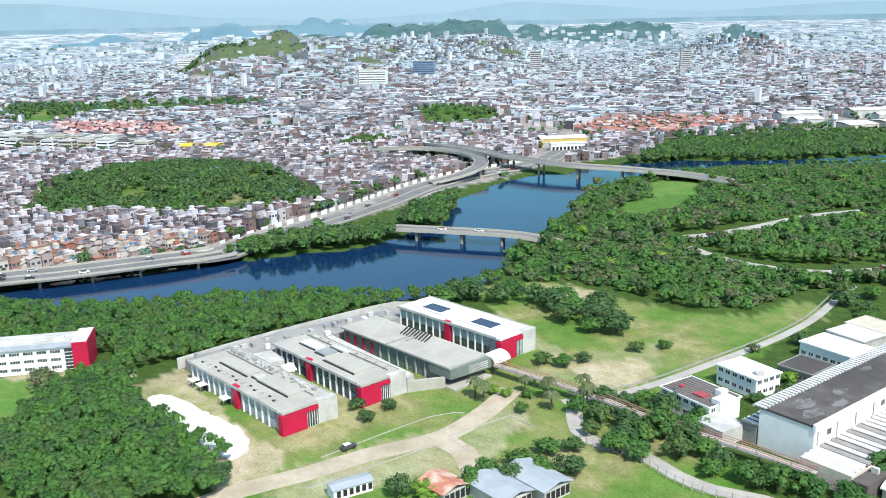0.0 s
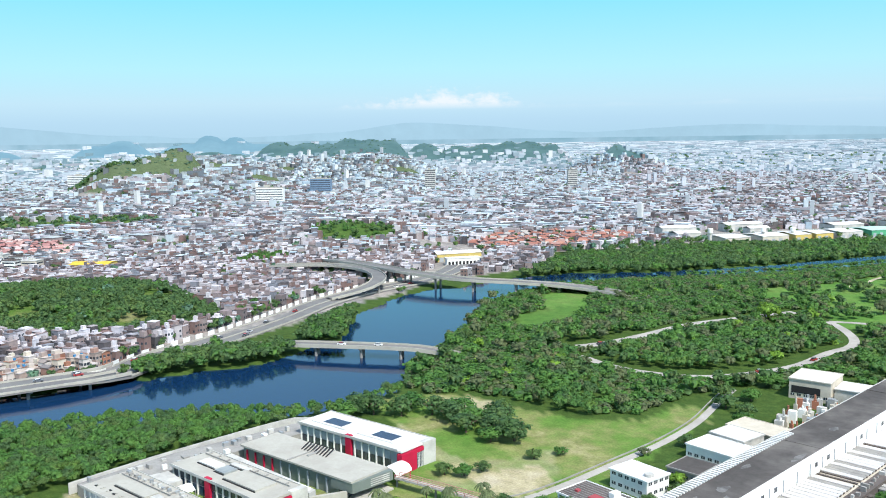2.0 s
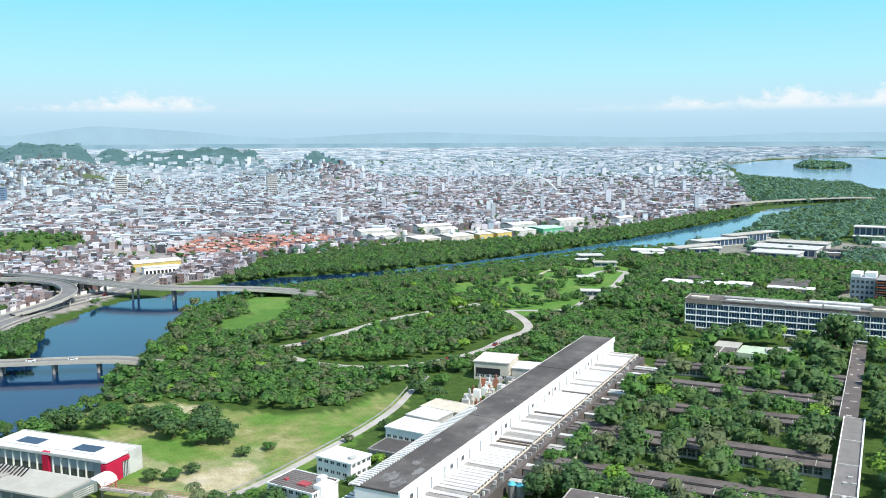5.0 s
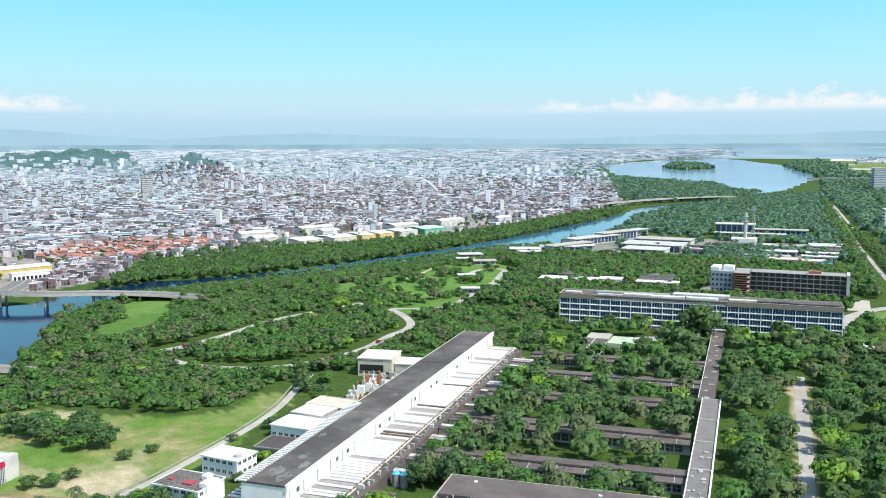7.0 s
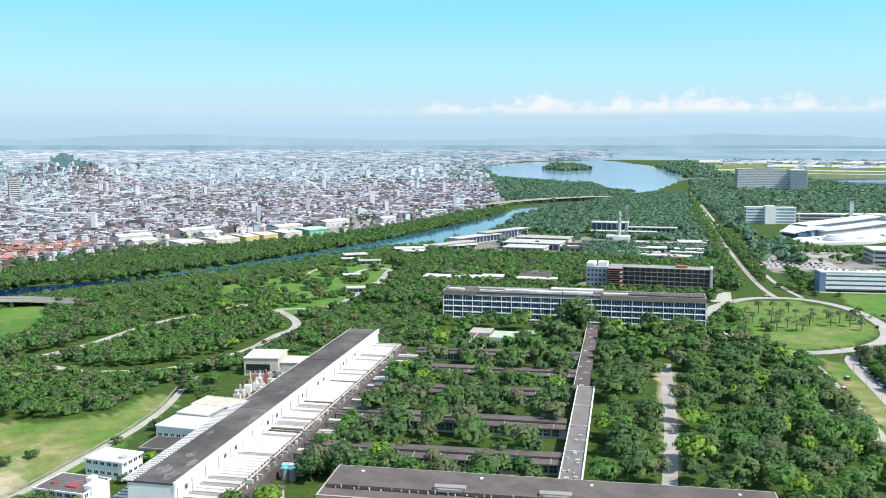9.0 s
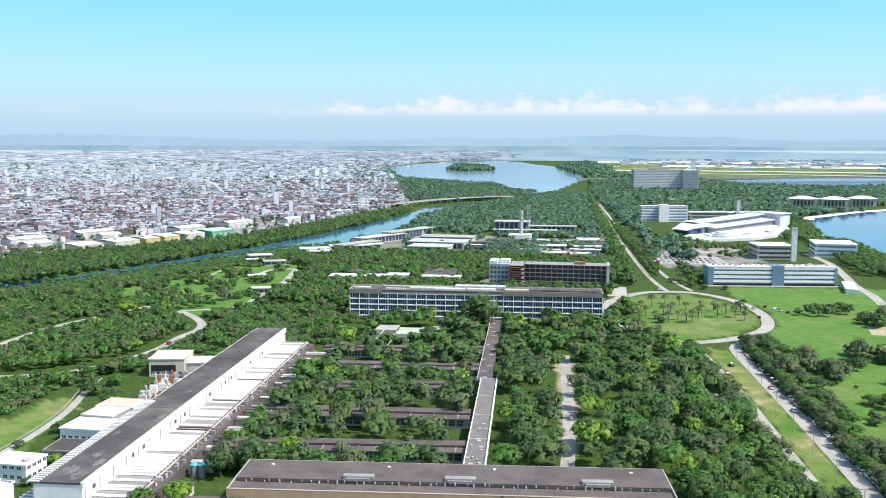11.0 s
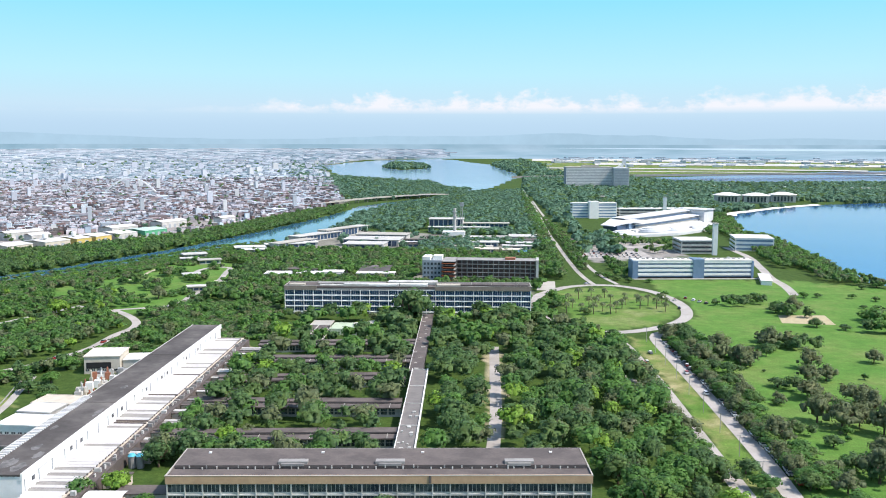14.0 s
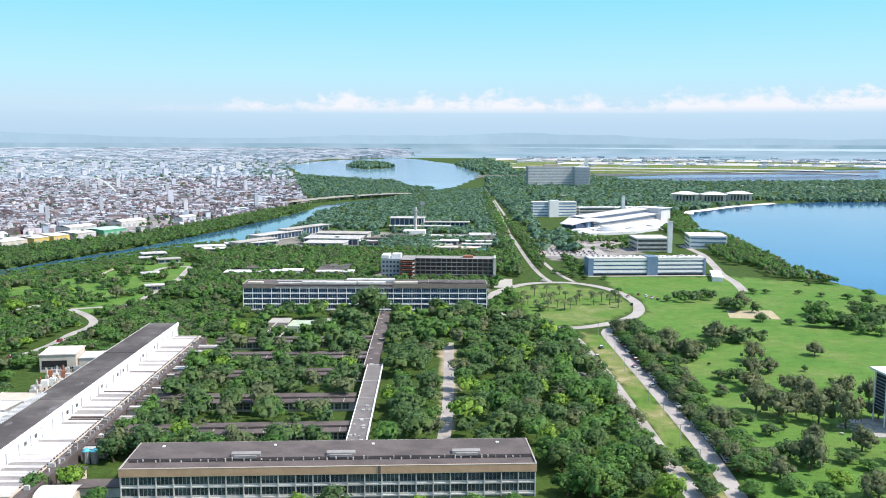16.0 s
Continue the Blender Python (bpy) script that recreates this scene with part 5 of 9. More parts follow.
grove("wooded_hill", spots(WOODED_HILL, 7, 3.4, 6.0, 2.5, 4.5, 8, not_bare), "dark wooded hill standing among the houses", [FOL_DARK, FOL], shares=[0.9, 0.1])
grove("hill_scrub", join(spots([(-739, 545), (-790, 560), (-845, 600), (-855, 660), (-800, 660), (-745, 640), (-721, 600)], 9, 2.4, 5.0, 0.8, 2.6, 9, thin=0.42),
                         spots([(-738, 435), (-701, 460), (-722, 495), (-760, 480)], 8, 4, 6, 3, 5, 10),
                         spots([(-520, 315), (-545, 360), (-590, 440), (-575, 445), (-540, 385), (-512, 330)], 7, 3, 4.5, 2.5, 4, 11, thin=0.7)), "green scrub and trees among the houses", [FOL, FOL_DARK])
# the campus beyond the long block
BEYOND = [(-215, 605), (-150, 590), (40, 600), (18, 640), (28, 700), (44, 760), (45, 880), (-20, 870), (-235, 885), (-225, 760)]
FARWOOD = [(-235, 885), (-20, 870), (45, 880), (43, 2050), (-60, 2010), (-195, 1540), (-228, 1340), (-218, 1166), (-250, 1000)]
EASTWOOD = [(75, 900), (112, 880), (112, 1060), (97, 1300), (300, 1340), (340, 1430), (560, 1670), (1300, 1830), (1300, 2600), (650, 2430), (466, 2520), (380, 2830), (60, 2850), (42, 2100), (66, 1400)]
SHORE = [(282, 1099), (318, 1277), (300, 1300), (268, 1180), (250, 1000), (262, 900), (248, 720), (290, 690), (282, 780), (288, 844), (293, 911), (303, 1048)]
POINT = [(-300, 2250), (-214, 2476), (-142, 2100), (-80, 2025), (-110, 1850), (-220, 1700)]
CAMPUS_ROOFS = [(-205, 700, -90, 730), (-76, 684, 30, 735), (-245, 885, -90, 1120), (-110, 990, 45, 1060), (-105, 1120, 10, 1200), (-30, 860, 40, 960)]


def campus_gaps(x, y):
    k = off_roads(x, y, 2)
    for x0, y0, x1, y1 in CAMPUS_ROOFS:
        k |= (x > x0) & (x < x1) & (y > y0) & (y < y1) & (np.sin(x * 0.9) * np.sin(y * 0.7) < 0.75)
    k |= (x > 376) & (x < 560) & (y > 1590) & (y < 1735)
    return k | ((x > 92) & (x < 330) & (y > 880) & (y < 1340) & ~((x < 112) & (y < 1060)))


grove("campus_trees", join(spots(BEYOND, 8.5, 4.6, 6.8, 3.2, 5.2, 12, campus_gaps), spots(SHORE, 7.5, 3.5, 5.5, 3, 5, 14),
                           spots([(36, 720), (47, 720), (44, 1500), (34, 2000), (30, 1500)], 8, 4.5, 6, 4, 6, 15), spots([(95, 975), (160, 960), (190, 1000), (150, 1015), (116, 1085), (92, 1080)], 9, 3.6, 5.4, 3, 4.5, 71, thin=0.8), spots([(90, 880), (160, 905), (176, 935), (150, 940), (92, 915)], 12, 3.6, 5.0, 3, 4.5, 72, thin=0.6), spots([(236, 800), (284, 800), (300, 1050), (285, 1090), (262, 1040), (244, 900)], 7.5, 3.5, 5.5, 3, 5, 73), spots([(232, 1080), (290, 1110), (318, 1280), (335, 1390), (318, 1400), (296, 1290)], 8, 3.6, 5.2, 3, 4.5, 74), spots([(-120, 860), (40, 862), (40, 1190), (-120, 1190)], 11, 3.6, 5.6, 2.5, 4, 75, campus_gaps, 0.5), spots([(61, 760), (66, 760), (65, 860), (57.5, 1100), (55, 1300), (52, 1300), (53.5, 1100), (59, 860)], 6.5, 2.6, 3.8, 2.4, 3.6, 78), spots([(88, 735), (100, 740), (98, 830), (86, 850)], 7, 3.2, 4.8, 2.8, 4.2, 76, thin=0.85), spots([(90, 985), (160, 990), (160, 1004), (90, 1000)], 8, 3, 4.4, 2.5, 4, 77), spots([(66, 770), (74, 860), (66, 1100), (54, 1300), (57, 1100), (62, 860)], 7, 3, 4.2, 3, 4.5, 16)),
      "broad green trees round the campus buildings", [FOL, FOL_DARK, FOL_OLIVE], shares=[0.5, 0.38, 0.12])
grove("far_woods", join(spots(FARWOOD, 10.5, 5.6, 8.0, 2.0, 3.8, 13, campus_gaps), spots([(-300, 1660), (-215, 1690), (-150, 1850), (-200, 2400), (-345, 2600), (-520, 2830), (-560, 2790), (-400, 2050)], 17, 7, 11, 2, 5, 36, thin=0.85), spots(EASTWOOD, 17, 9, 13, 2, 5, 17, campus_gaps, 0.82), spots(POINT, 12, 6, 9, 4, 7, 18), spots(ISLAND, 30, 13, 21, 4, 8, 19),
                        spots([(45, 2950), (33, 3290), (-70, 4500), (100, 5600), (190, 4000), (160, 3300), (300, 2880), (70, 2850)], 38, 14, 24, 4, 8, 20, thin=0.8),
                        spots([(-560, 2850), (-860, 4200), (-1000, 4200), (-700, 2800), (-420, 2000), (-340, 2200)], 32, 9, 15, 3, 6, 33, thin=0.5)), "distant green woods round the lagoon", [FOL_HAZED, FOL_DARK], shares=[0.85, 0.15])

# single trees built with trunk, limbs and crown
def tree_parts(seed, leaves, size, lobes, flat, limbs, fol, spread=0.6):
    rs = np.random.RandomState(seed)
    v = crown(rs, leaves, size, lobes, flat, 0.7, spread)
    v[..., 2] += 0.66
    cm = leafy("crown", v, fol)
    mb = MB().cyl(0, 0, -0.15, 0.62, 0.07, 7, 0.05)
    for k in range(limbs):
        a = 6.283 * k / limbs + rs.uniform(-.4, .4)
        mb.beam((0, 0, 0.3 + 0.1 * rs.rand()), (0.5 * math.cos(a), 0.5 * math.sin(a), 0.85 + 0.2 * rs.rand()), 0.05)
        mb.beam((0.3 * math.cos(a), 0.3 * math.sin(a), 0.6), (0.62 * math.cos(a + .5), 0.62 * math.sin(a + .5), 1.0), 0.03)
    return cm, mb.mesh("trunk", BARK)


KINDS = {}
for key, fol, lab, count, args in (("green", FOL, "broad leafy tree with a dense green crown", 5, (430, 0.092, 18, 0.85)), ("dark", FOL_DARK, "broad tree with a dark green crown", 5, (430, 0.092, 16, 0.9)),
                                   ("olive", FOL_OLIVE, "airy olive-grey tree with a thin crown", 3, (430, 0.066, 24, 1.15)), ("lime", FOL_LIME, "small tree with yellow-green leaves", 2, (520, 0.088, 14, 0.95))):
    KINDS[key] = [(lab, *tree_parts(100 + 10 * len(KINDS) + k, *args, 5, fol, 0.85 if key == "olive" else 0.78)) for k in range(count)]
tree_rng = random.Random(77)


def tree(x, y, r, key, group, tall=1.0):
    lab, cm, tm = tree_rng.choice(KINDS[key])
    m = Matrix.LocRotScale((x, y, float(relief(x, y))), Euler((0, 0, tree_rng.uniform(0, 6.28))), (r, r, r * tall * tree_rng.uniform(0.85, 1.1)))
    t = thing("tree", m, lab, "tree", group)
    part("trunk", tm, None, t)
    part("crown", cm, None, t)


def ranges_avoid(x, y):
    k = near_line(x, y, [(-38.5, 290), (-43.4, 408)], 8.5) | near_line(x, y, [(-45.5, 408), (-51, 548)], 7.5)
    for x0, y0, x1, y1, d in ((-125, 308, -43, 315.5, 10), (-129, 347.5, -46, 352.5, 11), (-132, 386, -49, 397, 9), (-131, 422, -48, 428, 11), (-133, 457, -49, 466, 9.5)):
        yy = y0 + (x - x0) * (y1 - y0) / (x1 - x0)
        k |= (y > yy - 2.6) & (y < yy + d + 0.5) & (x > x0 - 4) & (x < x1 + 1)
    k |= inside(x, y, [(-119, 470), (-80, 496), (-80, 530), (-119, 526)])
    return k | near_line(x, y, [(-9, 300), (-8, 360), (-9, 420), (-10, 480)], 4.2) | off_roads(x, y, 4)


GARDEN_W = [(-128, 286), (-44, 293), (-52, 556), (-84, 556), (-118, 545), (-128, 480)]
GARDEN_E = [(-33, 302), (26, 306), (30, 262), (64, 262), (62, 400), (56, 500), (28, 560), (-46, 556), (-38, 410)]
rs9 = np.random.RandomState(90)
gw, ge = scatter(GARDEN_W, 9.4, rs9, ranges_avoid), scatter(GARDEN_E, 9.6, rs9, ranges_avoid)
gx_, gy_ = np.concatenate([gw[0], ge[0]]), np.concatenate([gw[1], ge[1]])
order = np.argsort(gy_)
first_trees, later = order[:24], order[24:]
for a in first_trees:
    tree(gx_[a], gy_[a], tree_rng.uniform(4.6, 7.6), tree_rng.choices(["green", "dark", "olive", "lime"], [6, 5, 1.0, 0.8])[0], "garden trees between the faculty blocks", 1.1)
later = later[np.random.RandomState(6).uniform(0, 1, len(later)) < 0.93]
rr = 3.9 + 4.9 * np.random.RandomState(5).beta(1.5, 1.7, len(later))
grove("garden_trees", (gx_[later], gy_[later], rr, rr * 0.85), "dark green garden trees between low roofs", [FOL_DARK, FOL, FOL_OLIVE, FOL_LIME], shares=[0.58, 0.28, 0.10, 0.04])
for x, y, r, key in [(-289, 549, 7, "lime"), (-293, 553, 5.5, "lime"), (-248, 611, 6, "olive"), (-62, 537, 15, "dark"), (-71, 532, 9, "dark"), (-44, 549, 7, "green"), (-126, 268, 5, "lime"), (-135, 262, 5, "green"), (-112, 254, 4.5, "green"), (-40, 253, 5.5, "dark"), (-14, 251, 4.5, "lime"),
                     (2, 252, 5, "green"), (14, 251, 5, "green"), (-50, 252, 4, "lime"), (-122, 292, 6, "dark"), (32, 268, 6, "green"), (38, 280, 6.5, "green"), (44, 262, 6, "green"), (30, 296, 6, "dark")]:
    tree(x, y, r, key, "garden trees between the faculty blocks")

# trees of the open lawns
for x, y, r, key in [(119, 409, 3.6, "dark"), (111, 381, 2.4, "dark"), (102, 400, 2.0, "green"), (135, 417, 4.0, "olive"), (145, 422, 3.6, "olive"), (143, 367, 4.2, "olive"), (154, 367, 3.8, "olive"), (167, 385, 4, "olive"),
                     (119, 358, 4.2, "olive"), (126, 351, 5.0, "olive"), (108, 350, 2.4, "dark"), (102, 316, 3.4, "dark"), (96, 304, 3.0, "green"), (115, 329, 3.2, "dark"), (114, 311, 2.8, "green"), (117, 294, 4.8, "olive"),
                     (128, 319, 3.2, "olive"), (144, 444, 4.2, "olive"), (151, 497, 4.5, "dark"), (139, 489, 4.2, "olive"), (136, 478, 3.5, "dark"), (103, 495, 5.0, "dark"), (99, 509, 4.6, "dark"), (107, 467, 4.6, "dark"),
                     (110, 480, 4.5, "olive"), (104, 431, 4.4, "dark"), (112, 446, 4.2, "olive"), (100, 382, 4.2, "green"), (98, 410, 4.2, "dark"), (97, 364, 4.0, "green"), (97, 348, 3.8, "dark"), (96, 334, 4.0, "olive"),
                     (95, 288, 3.6, "green"), (132, 300, 3.4, "dark"), (137, 293, 3.0, "green"), (120, 279, 3.6, "lime"), (103, 274, 4.0, "green"), (183, 546, 3.8, "dark"), (163, 625, 4.2, "dark"), (156, 636, 3.8, "dark"),
                     (177, 603, 4.6, "dark"), (182, 589, 4.6, "olive"), (172, 590, 3.6, "dark"), (209, 650, 3.0, "green"), (219, 651, 2.6, "dark"), (215, 547, 4.2, "dark"), (197, 538, 3.0, "dark"), (222, 531, 4.2, "dark"),
                     (230, 540, 4.5, "dark"), (242, 532, 4.6, "dark"), (238, 508, 4.0, "green"), (251, 567, 4.4, "dark"), (260, 560, 4.6, "dark"), (250, 548, 4, "dark"), (266, 692, 3.0, "dark"), (280, 700, 4.0, "green"),
                     (270, 630, 3.4, "green"), (276, 608, 4.4, "dark"), (290, 640, 4.4, "green"), (262, 600, 3.6, "dark"), (181, 458, 3.2, "olive"), (128, 392, 3.0, "olive"), (150, 388, 2.6, "olive"), (63, 419, 4.2, "dark"),
                     (76, 300, 3.6, "dark"), (78, 285, 4.2, "green"), (77, 270, 4.0, "dark"), (90, 270, 3.6, "green"), (110, 264, 4.2, "green"), (128, 268, 4.2, "olive"), (142, 274, 4.4, "green"), (99, 520, 4.6, "dark"),
                     (94, 452, 4.2, "olive"), (96, 436, 4.4, "dark"), (107, 640, 2.6, "dark"), (112, 652, 2.4, "green"), (74, 745, 3.2, "dark"), (80, 735, 3.4, "green"), (86, 722, 3.4, "dark"), (94, 712, 3.0, "dark"),
                     (110, 712, 2.6, "green"), (243, 650, 2.4, "green"), (255, 640, 2.4, "dark"), (235, 610, 2.2, "dark"), (48, 575, 3.4, "dark"), (30, 600, 4.0, "dark"), (22, 600, 4.4, "green")]:
    tree(x, y, r * (1.55 if key == "olive" else 1.42), key, "trees on the eastern lawn", 1.0 if key == "olive" else 0.68)
clr = random.Random(64)
CLUMPS = {"dark": [], "green": [], "olive": []}
for x0, y0, w0_, n0_, r0_, keys in ((152, 622, 13, 7, 5.0, "dark green dark"), (172, 630, 8, 4, 4.6, "dark green"), (175, 586, 13, 8, 5.2, "dark dark green"), (222, 566, 12, 6, 5.6, "green dark"), (216, 530, 8, 4, 5.4, "dark green"), (236, 528, 16, 10, 6.0, "dark dark green"), (262, 566, 16, 8, 5.6, "dark green"),
                                    (136, 502, 8, 5, 5.2, "green olive"), (146, 486, 12, 8, 5.4, "dark olive dark"), (96, 488, 8, 6, 5.4, "dark green dark"), (105, 462, 9, 7, 5.4, "dark olive green"), (116, 448, 8, 5, 5.0, "olive dark"), (128, 392, 9, 5, 5.2, "olive olive dark"), (141, 386, 8, 4, 5.2, "olive"),
                                    (140, 362, 6, 3, 5.4, "olive"), (113, 300, 7, 4, 5.6, "olive dark"), (104, 342, 5, 2, 3.6, "dark")):
    for _ in range(n0_):
        q = r0_ * clr.uniform(0.75, 1.25)
        CLUMPS[clr.choice(keys.split())].append((x0 + clr.gauss(0, w0_ * 0.5), y0 + clr.gauss(0, w0_ * 0.5), q, q * clr.uniform(0.55, 0.75)))
for key, fol, lab in (("dark", FOL_DARK, "clumps of dark green trees on the lawn"), ("green", FOL, "clumps of bright green trees on the lawn"), ("olive", FOL_OLIVE, "clumps of olive-grey trees on the lawn")):
    grove("lawn_clumps", tuple(np.array(CLUMPS[key]).T), lab, [fol], "trees")
row = random.Random(31)
for k in range(30):
    x, y = row.uniform(98, 172), row.uniform(258, 470)
    if row.random() < 0.35 or x > 112:
        tree(x, y, row.choice([1.2, 1.6, 2.0, 2.6, 3.4]), row.choice(["dark", "green", "olive", "dark"]), "shrubs and young trees on the lawn", row.uniform(0.8, 1.3))
for x, y, r in ((133, 352, 5.2), (139, 344, 6), (147, 338, 6.2), (165, 350, 5.4), (142, 312, 5.5), (150, 300, 5.6), (171, 372, 4.8)):
    tree(x, y, r, "olive", "tall airy trees on the lawn", row.uniform(1.1, 1.45))
for y in range(286, 524, 6):
    for dx in (row.uniform(6.0, 8), row.uniform(12, 19)):
        if row.random() < (0.97 if dx < 9 else 0.6):
            tree(85 - (y - 300) * 0.02 + dx, y + row.uniform(-2, 2), row.uniform(4.0, 5.8), row.choices(["green", "dark", "olive"], [3, 4, 3])[0], "avenue trees beside the lawn", 0.8)
for y in range(292, 500, 9):
    tree(71.5 - (y - 292) * 0.045 - row.uniform(4.5, 8), y + row.uniform(-2, 2), row.uniform(4.2, 6.2), row.choice(["green", "dark", "olive"]), "avenue trees beside the gardens", 0.85)
for x, y, r in [(-205, 240, 4.2), (-197, 231, 4.6), (-190, 234, 4.4), (-182, 238, 4.8), (-174, 240, 4.6), (-168, 238, 4.2), (-188, 246, 4.8), (-180, 252, 4.2), (-200, 243, 4.0), (-206, 230, 3.6), (-186, 228, 4.0), (-194, 224, 3.4), (-160, 231, 3.6), (-153, 235, 4.2), (-147, 238, 4.4), (-190, 181, 4.0), (-187, 191, 4.4), (-184, 198, 3.8), (-198, 166, 3.8)]:
    tree(x, y, r, row.choice(["green", "green", "dark"]), "trees along the footbridge")
for x, y, r, key in [(-318, 112, 3.6, "olive"), (-237, 180, 2.6, "dark"), (-240, 189, 2.6, "dark"), (-246, 182, 2.8, "dark"), (-229, 279, 3.0, "dark"), (-225, 288, 2.6, "green"), (-239, 247, 3.4, "dark"), (-234, 251, 3.4, "green"),
                     (-233, 258, 3.0, "dark"), (-246, 287, 4.6, "dark"), (-251, 280, 3.4, "green"), (-256, 287, 4.4, "dark"), (-265, 281, 4.4, "dark"), (-271, 290, 4.2, "green"), (-279, 285, 4.4, "dark"), (-283, 294, 4.2, "green"), (-290, 286, 4.4, "dark"),
                     (-268, 302, 4.2, "dark"), (-262, 296, 4.4, "dark"), (-302, 285, 4.4, "green"), (-297, 276, 4.0, "dark"),
                     (-182, 205, 4.0, "dark"), (-183, 222, 4.0, "green"), (-178, 223, 4.2, "green"), (-172, 232, 4.4, "dark"), (-200, 233, 3.4, "green"), (-198, 249, 3.4, "green"), (-178, 246, 4.4, "green"), (-186, 240, 4.2, "green"),
                     (-192, 244, 3.8, "green"), (-162, 236, 3.6, "dark"), (-193, 171, 4.0, "lime"), (-192, 187, 4.2, "green"), (-192, 197, 4.0, "green"), (-193, 207, 3.6, "green"), (-150, 237, 4.0, "green"), (-141, 241, 4.4, "green"),
                     (-134, 246, 4.4, "green"), (-190, 214, 3.2, "dark"), (-183, 232, 4.2, "green"), (-205, 308, 2.4, "olive"), (-184, 322, 3.0, "green"), (-199, 326, 3.6, "dark"), (-195, 338, 3.6, "dark"), (-313, 266, 4.2, "dark"),
                     (-306, 269, 4.4, "dark"), (-310, 256, 4.0, "green"), (-198, 362, 4.0, "green"), (-204, 374, 4.2, "dark"), (-212, 392, 4.4, "green"), (-222, 388, 4.0, "dark"), (-183, 296, 3.2, "lime"), (-174, 292, 3.4, "green"), (-178, 288, 3.0, "dark"),
                     (-216, 218, 2.2, "green"), (-227, 222, 2.0, "lime"), (-231, 220, 2.2, "lime"), (-222, 226, 2.0, "green"), (-184, 268, 2.6, "green"), (-180, 276, 2.6, "dark"), (-214, 376, 4.6, "dark"), (-226, 410, 4.4, "dark"), (-216, 416, 4.6, "green")]:
    tree(x, y, r * (1.6 if x < -244 and r > 3.3 else 1.15), key, "trees round the laboratories and old lawn", 0.78)


def palm_meshes(seed):
    rs = np.random.RandomState(seed)
    tk = MB().cyl(0, 0, -0.2, 6.2, 0.26, 7, 0.16).mesh("trunk", BARK)
    quads_ = []
    for k in range(16):
        a, lift = 6.283 * k / 16 + rs.uniform(-.2, .2), rs.uniform(0.1, 0.9)
        pts = []
        for s in range(6):
            u = s / 5
            rr_ = 2.6 * u
            pts.append((rr_ * math.cos(a), rr_ * math.sin(a), 6.2 + lift * 2.2 * u - 2.9 * u * u))
        for s in range(5):
            wv = 0.42 * math.sin(math.pi * (s + 0.7) / 6.2)
            sx, sy = -math.sin(a) * wv, math.cos(a) * wv
            p, q = pts[s], pts[s + 1]
            for sd in (1, -1):
                quads_.append([p, (p[0] + sd * sx, p[1] + sd * sy, p[2] - 0.25), (q[0] + sd * sx, q[1] + sd * sy, q[2] - 0.25), q])
    v = np.array(quads_).reshape(-1, 3)
    return tk, raw("fronds", v, np.arange(len(v)).reshape(-1, 4), FOL_OLIVE)


PALMS = [palm_meshes(k) for k in (1, 2, 3)]


def palm(x, y, s, group):
    tk, fr = tree_rng.choice(PALMS)
    t = thing("palm_tree", Matrix.LocRotScale((x, y, 0), Euler((0, 0, tree_rng.uniform(0, 6.28))), (s, s, s * tree_rng.uniform(0.9, 1.15))), "slender palm with drooping fronds", "palm", group)
    part("trunk", tk, None, t)
    part("fronds", fr, None, t)


for x, y in [(37, 608), (41, 597), (36, 580), (46, 587), (52, 597), (57, 602), (60, 587), (61, 620), (67, 639), (64, 578), (68, 582), (74, 598), (87, 621), (86, 599), (97, 600), (101, 589), (105, 609), (93, 610), (69, 620), (53, 577), (104, 620),
             (40, 622), (48, 632), (58, 644), (80, 630), (78, 612)]:
    palm(x, y, tree_rng.uniform(0.85, 1.25), "palms on the ring lawn")
for x, y in [(-120, 358 + 6), (-86, 312), (-112, 332), (-228, 214), (-226, 228), (-218, 230), (-212, 226), (-208, 236), (-232, 214), (-214, 240), (106, 300), (99, 296)]:
    palm(x, y, tree_rng.uniform(0.8, 1.1), "garden palms")


# ---------------------------------------------------------------- laboratories with red ends
def frame_of(x0, y0, x1, y1):
    """A pose at the first corner with x along the front edge; and its length."""
    return pose(x0, y0, 0, 0, 0, math.degrees(math.atan2(y1 - y0, x1 - x0))), math.hypot(x1 - x0, y1 - y0)


